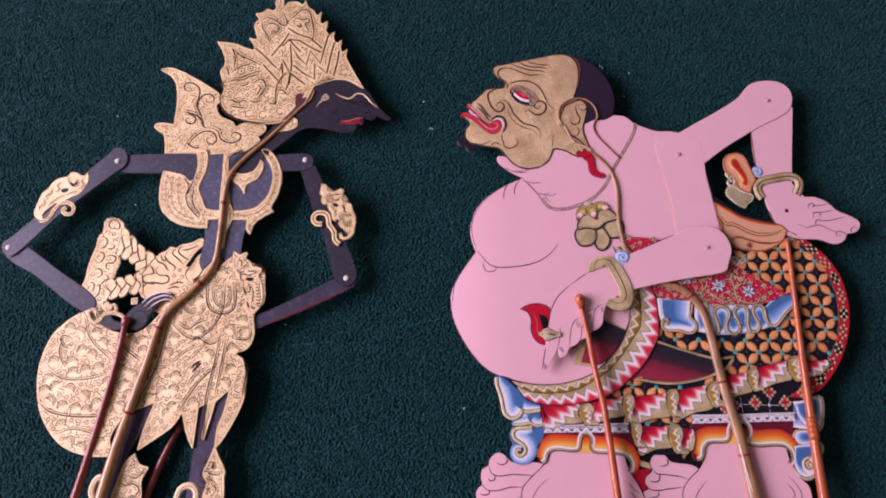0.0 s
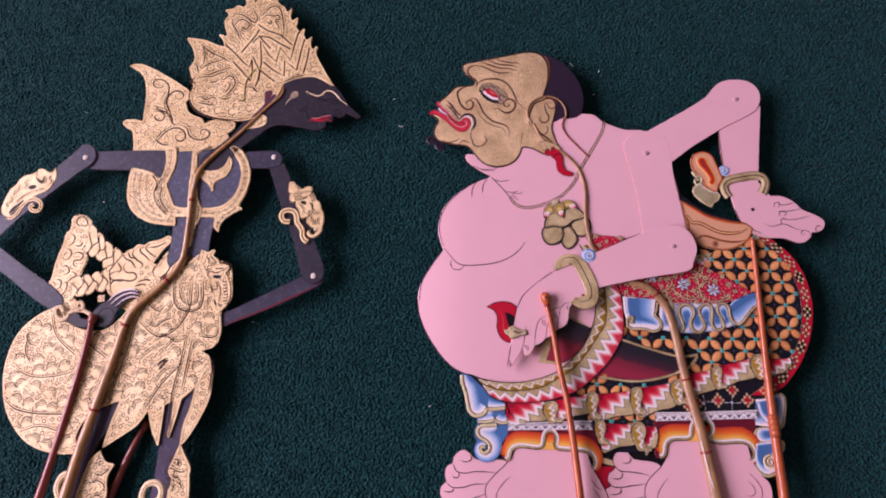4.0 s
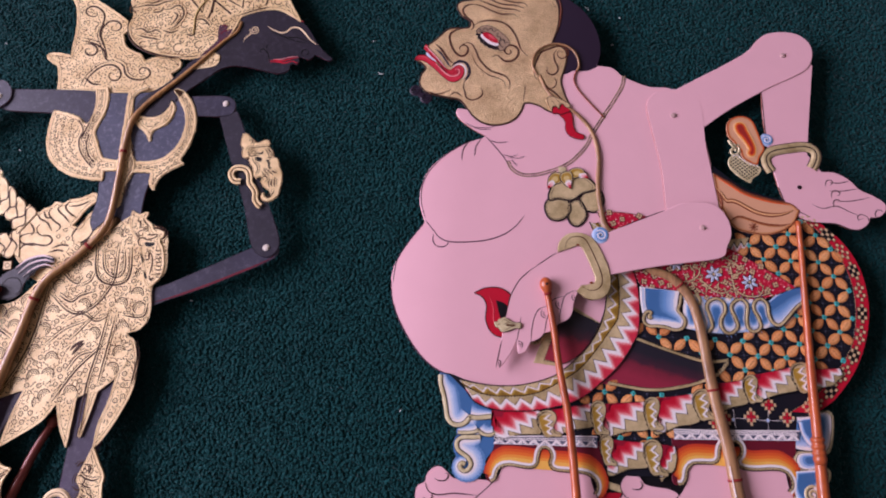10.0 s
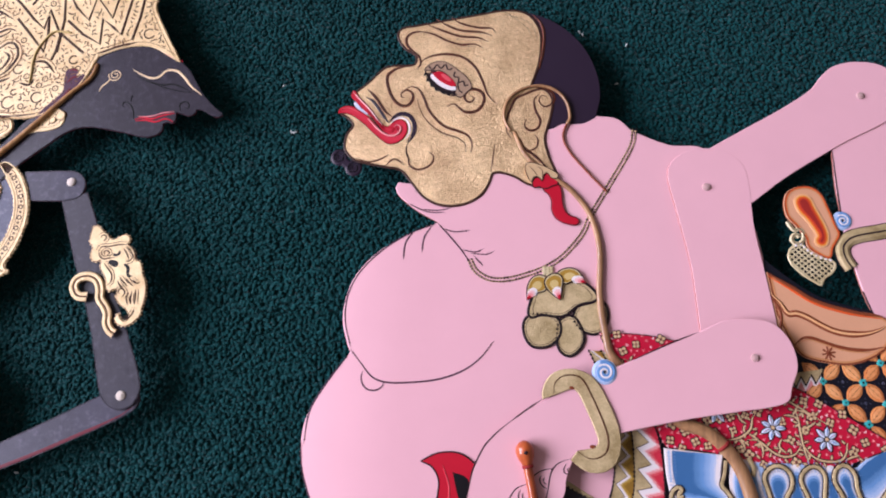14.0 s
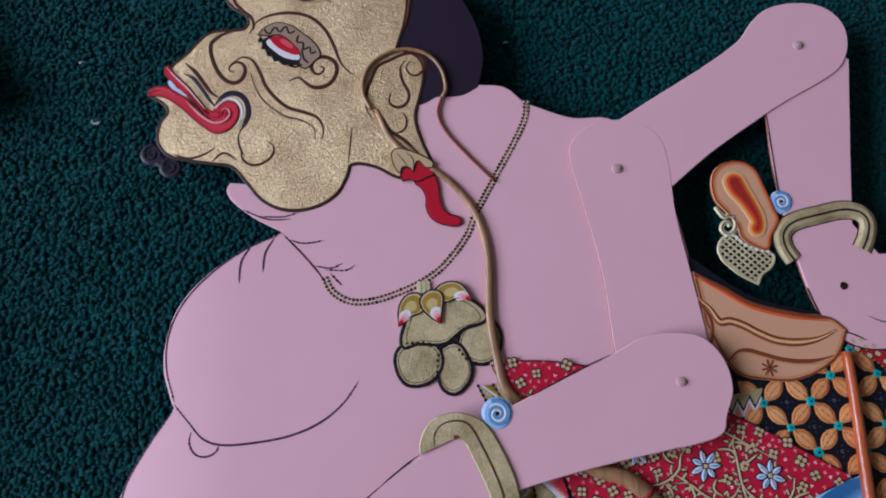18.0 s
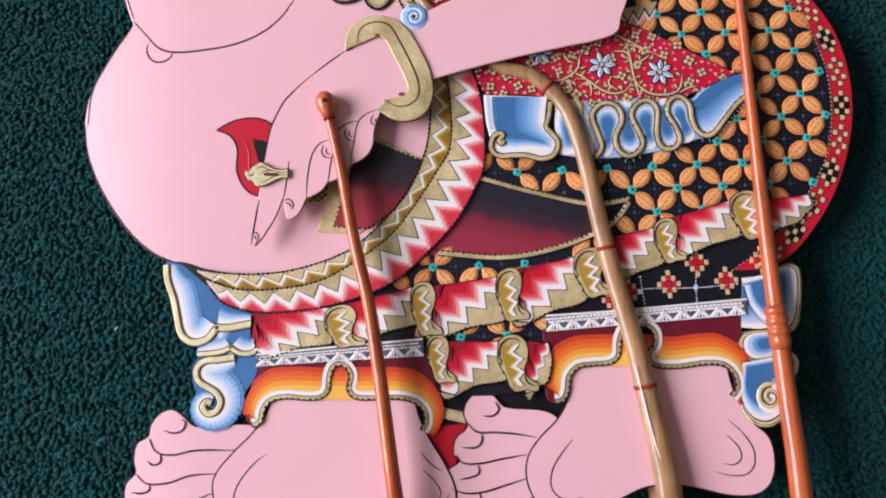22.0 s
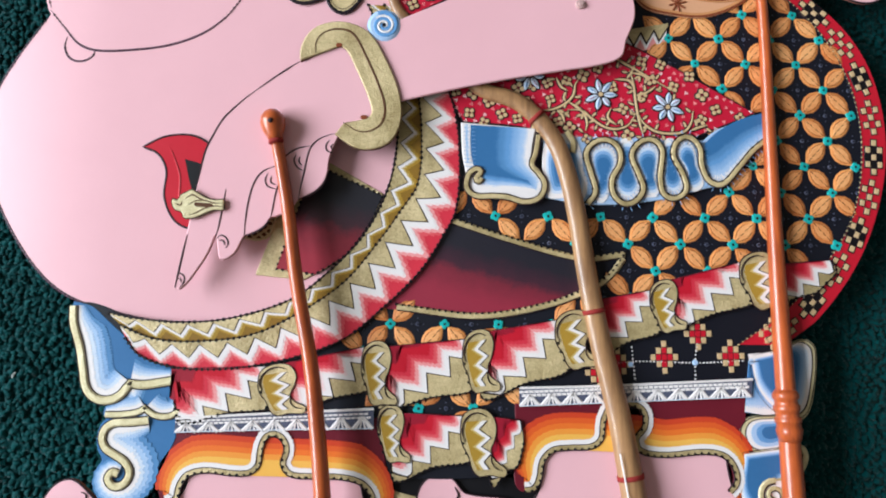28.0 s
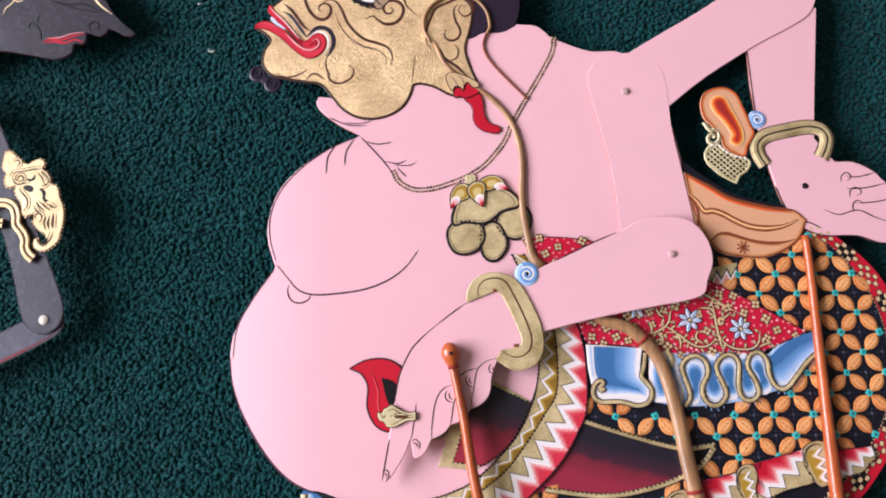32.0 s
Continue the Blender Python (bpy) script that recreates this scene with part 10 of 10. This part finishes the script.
for shape, hole_patches, lines, curl in ((ARMLET, HOLE_PATCHES, CURLS, [(-96.4, 26.8), (-100.8, 27.3), (-103.3, 31.3), (-101.9, 35.2), (-97.2, 36.4), (-92.9, 34.6), (-90.9, 30.2), (-90.4, 26.1), (-87.7, 22.6), (-85.9, 19.1), (-85.7, 15.1), (-83.9, 11.9), (-81.5, 10.1)]), (SMALL, ([(-323.3, 34.8), (-319.6, 37.7), (-313.7, 44.4), (-313.2, 46.8), (-317.3, 43.4), (-321.4, 40.1)], [(-311.3, 58.0), (-306.8, 59.4), (-304.7, 57.9), (-307.1, 55.5), (-310.5, 56.0)], [(-304.8, 64.8), (-301.3, 63.3), (-299.4, 66.2), (-299.7, 61.8), (-303.4, 61.3)],), ([(-307.5, 69.8), (-305.8, 64.8), (-301.4, 60.8), (-297.8, 61.8), (-298.0, 65.7), (-300.9, 66.7)], [(-293.2, 68.6), (-295.6, 65.7), (-293.1, 61.7), (-296.4, 58.8)], [(-311.4, 64.9), (-314.7, 62.0), (-313.1, 58.0), (-316.6, 56.1)], [(-319.1, 60.0), (-319.2, 55.1), (-322.6, 53.2), (-321.0, 49.3)], [(-324.9, 50.3), (-323.3, 45.9), (-326.6, 43.5), (-325.5, 39.6)], [(-306.0, 54.5), (-311.2, 52.1), (-316.2, 48.3), (-320.1, 43.5)], [(-297.1, 56.8), (-302.4, 55.4), (-306.7, 53.0)],), [(-324.5, 31.5), (-320.0, 31.9), (-316.1, 36.2), (-313.7, 41.5), (-310.2, 45.8), (-305.3, 47.2), (-300.4, 45.2), (-298.4, 41.3), (-300.1, 37.5), (-304.7, 37.5), (-307.1, 40.9), (-304.6, 42.8)])):
    m = Mesh()
    line = smooth(shape, step=0.8)
    m.sheet(line, 8.6, 10.7, GILT, 0.3, BROWN)
    m.dots(line + line[:1], 1.7, 0.7, 10.3, GILT)
    m.line(line, 0.5, 10.4, CHASE, 0.15, closed=True)
    # Armlet left uncut: black patches stand for the dark seen through its openings.
    for p in hole_patches:
        m.patch(smooth(p), 10.8, BLACK)
    for p in lines:
        path = smooth(p, False, 0.8)
        m.line(path, 0.9, 10.7, INCISED, 0.15, taper=True)
        m.line([a + b * 1.3 for a, b in zip(path, sides(path, False))], 0.45, 10.7, INCISED, 0.12, taper=True)
    arm = part("armlet", m, slim, "gold armlet of small curls with holes painted black")
    m = Mesh()
    path = smooth(curl, False, 0.8)
    wide = 4.6 if shape is ARMLET else 3.6
    m.line(path, wide, 10.0, BROWN, 0.6)
    for k in (-0.25, 0.25):
        m.line([a + b * (wide * k) for a, b in zip(path, sides(path, False))], wide * 0.42, 10.5, GILT, 0.4)
    part("armlet_curl", m, arm, "pale gold curl of the armlet")
m = Mesh()
for p in ([(-272.1, -47.3), (-268.0, -50.8), (-263.7, -50.0), (-260.9, -45.6), (-255.8, -43.9), (-248.6, -45.2), (-243.6, -49.6), (-242.9, -54.4)], [(-266.3, -44.7), (-269.4, -41.2), (-272.7, -42.9), (-272.1, -46.9)], [(-253.9, -44.8), (-251.8, -41.2), (-254.0, -37.7), (-256.4, -39.9)],):
    path = smooth(p, False, 0.8)
    m.line(path, 3.6, 10.9, BROWN, 0.5)
    m.line(path, 2.8, 11.2, CREAM, 0.5)
    m.line(path, 0.6, 11.6, BROWN, 0.15)
part("wrist_ring", m, slim, "pale gold curled wrist ring")
m = Mesh()
m.tile((-238.5, -34.7), (1, 0.1), 6.2, 6.2, 10.6, BROWN, 0.4).tile((-238.5, -34.7), (1, 0.1), 5.4, 5.4, 10.9, CREAM, 0.4)
m.line(arc(Vector((-238.5, -34.7)), 1.4, 0, 6.28, 10), 0.7, 11.3, BROWN, 0.12)
part("ring_stone", m, slim, "square pale gold finger ring")

# rods
m = Mesh()
spine = rod_path([(-108.8, 144.9), (-111.2, 137.1), (-119.3, 129.3), (-142.2, 103.9), (-171.4, 72.6), (-176.0, 52.1), (-176.8, 21.1), (-179.6, -6.6), (-194.4, -26.8), (-213.3, -46.6), (-222.2, -81.0), (-229.8, -112.1), (-237.8, -146.1), (-244.1, -180.8)], 9.6, [0.9, 1.3, 1.7, 2.0, 2.2, 2.5, 3.0, 3.4, 3.8, 4.2])
d = Vector(spine[-1][:2]) - Vector(spine[-3][:2])
spine += [(spine[-1][0] + d.x * k, spine[-1][1] + d.y * k, spine[-1][2] - 0.8 * k, 4.2) for k in (4, 8, 12)]
m.tube(spine, HORN_DARK, 12, 0.8)
spine_rod = part("main_rod", m, slim, "curved buffalo-horn main rod along the whole figure", True)
m = Mesh()
m.tube([(x, y, 2.4, max(3.4, r)) for x, y, z, r in spine[len(spine) // 3:]], HORN_DARK, 10, 1.4)
part("back_rod", m, spine_rod, "rear half of the horn rod under the leather", True)
for p in ([(-125.0, 162.3), (-129.3, 162.8), (-134.0, 162.7), (-137.6, 158.7), (-140.8, 152.7), (-142.1, 146.1), (-141.8, 140.3), (-141.9, 133.9)],):
    m = Mesh()
    m.tube([(q.x, q.y, 10.4, 0.55) for q in smooth(p, False, 1.2)], SAND, 8)
    part("horn_loop", m, spine_rod, "thin horn loop bent round the crown", True)
for k in (0.33, 0.5, 0.62, 0.8):
    i = int(len(spine) * k)
    (x, y, z, r), (x1, y1, z1, r1) = spine[i], spine[i + 1]
    m = Mesh()
    m.tube([(x + (x1 - x) * t, y + (y1 - y) * t, z, r + 0.35) for t in (0.0, 0.3, 0.6)], THREAD, 12, 0.85)
    part("binding", m, spine_rod, "dark red thread binding", True)
for p, za, zb in (([(-242.3, -52.1), (-245.8, -81.2), (-251.8, -114.2), (-259.1, -150.0), (-265.9, -180.7)], 11.2, 4.0), ([(-197.3, -130.1), (-204.7, -146.1), (-217.0, -181.1)], 0.0, 0.0)):
    m = Mesh()
    path = rod_path(p, 0.0, [2.2, 2.4, 2.8, 3.2])
    d = Vector(path[-1][:2]) - Vector(path[-2][:2])
    path += [(path[-1][0] + d.x * k, path[-1][1] + d.y * k, path[-1][2], 3.2) for k in (8, 16, 24)]
    n = len(path)
    m.tube([(x, y, z + za + (zb - za) * i / n, r) for i, (x, y, z, r) in enumerate(path)], RED_ROD, 12)
    m.tube([(path[0][0] + 0.4 * k, path[0][1] + 1.2 * k, path[0][2] + za, r) for k, r in ((-2, 2.4), (0, 3.3), (1.5, 3.6), (3, 3.0), (4, 1.0))], RED_ROD, 12)
    part("arm_rod", m, slim, "red-brown lacquered control rod", True)


# ---------- lint on the carpet ----------
FLUFF = paint("white_lint", (190, 196, 192), 0.9)
for i, (x, y) in enumerate(((-10.3, 113.9), (135.5, 169.7), (151.9, 141.8), (-11.8, 114.4), (-17.3, 139.8), (133.9, 171.1), (-9.4, 114.1), (-254.6, 48.7), (15.0, -115.0), (-280.2, 129.8), (157.8, 163.9), (-123.4, -51.2))):
    m = Mesh()
    a = i * 1.7
    m.tube([(x - math.cos(a), y - math.sin(a), -1.8, 0.2), (x, y, -1.3, 0.45), (x + math.cos(a) * 1.2, y + math.sin(a), -1.7, 0.2)], FLUFF, 6)
    tagged(part("lint", m), "tiny white speck of lint on the carpet", "lint", "specks of lint")
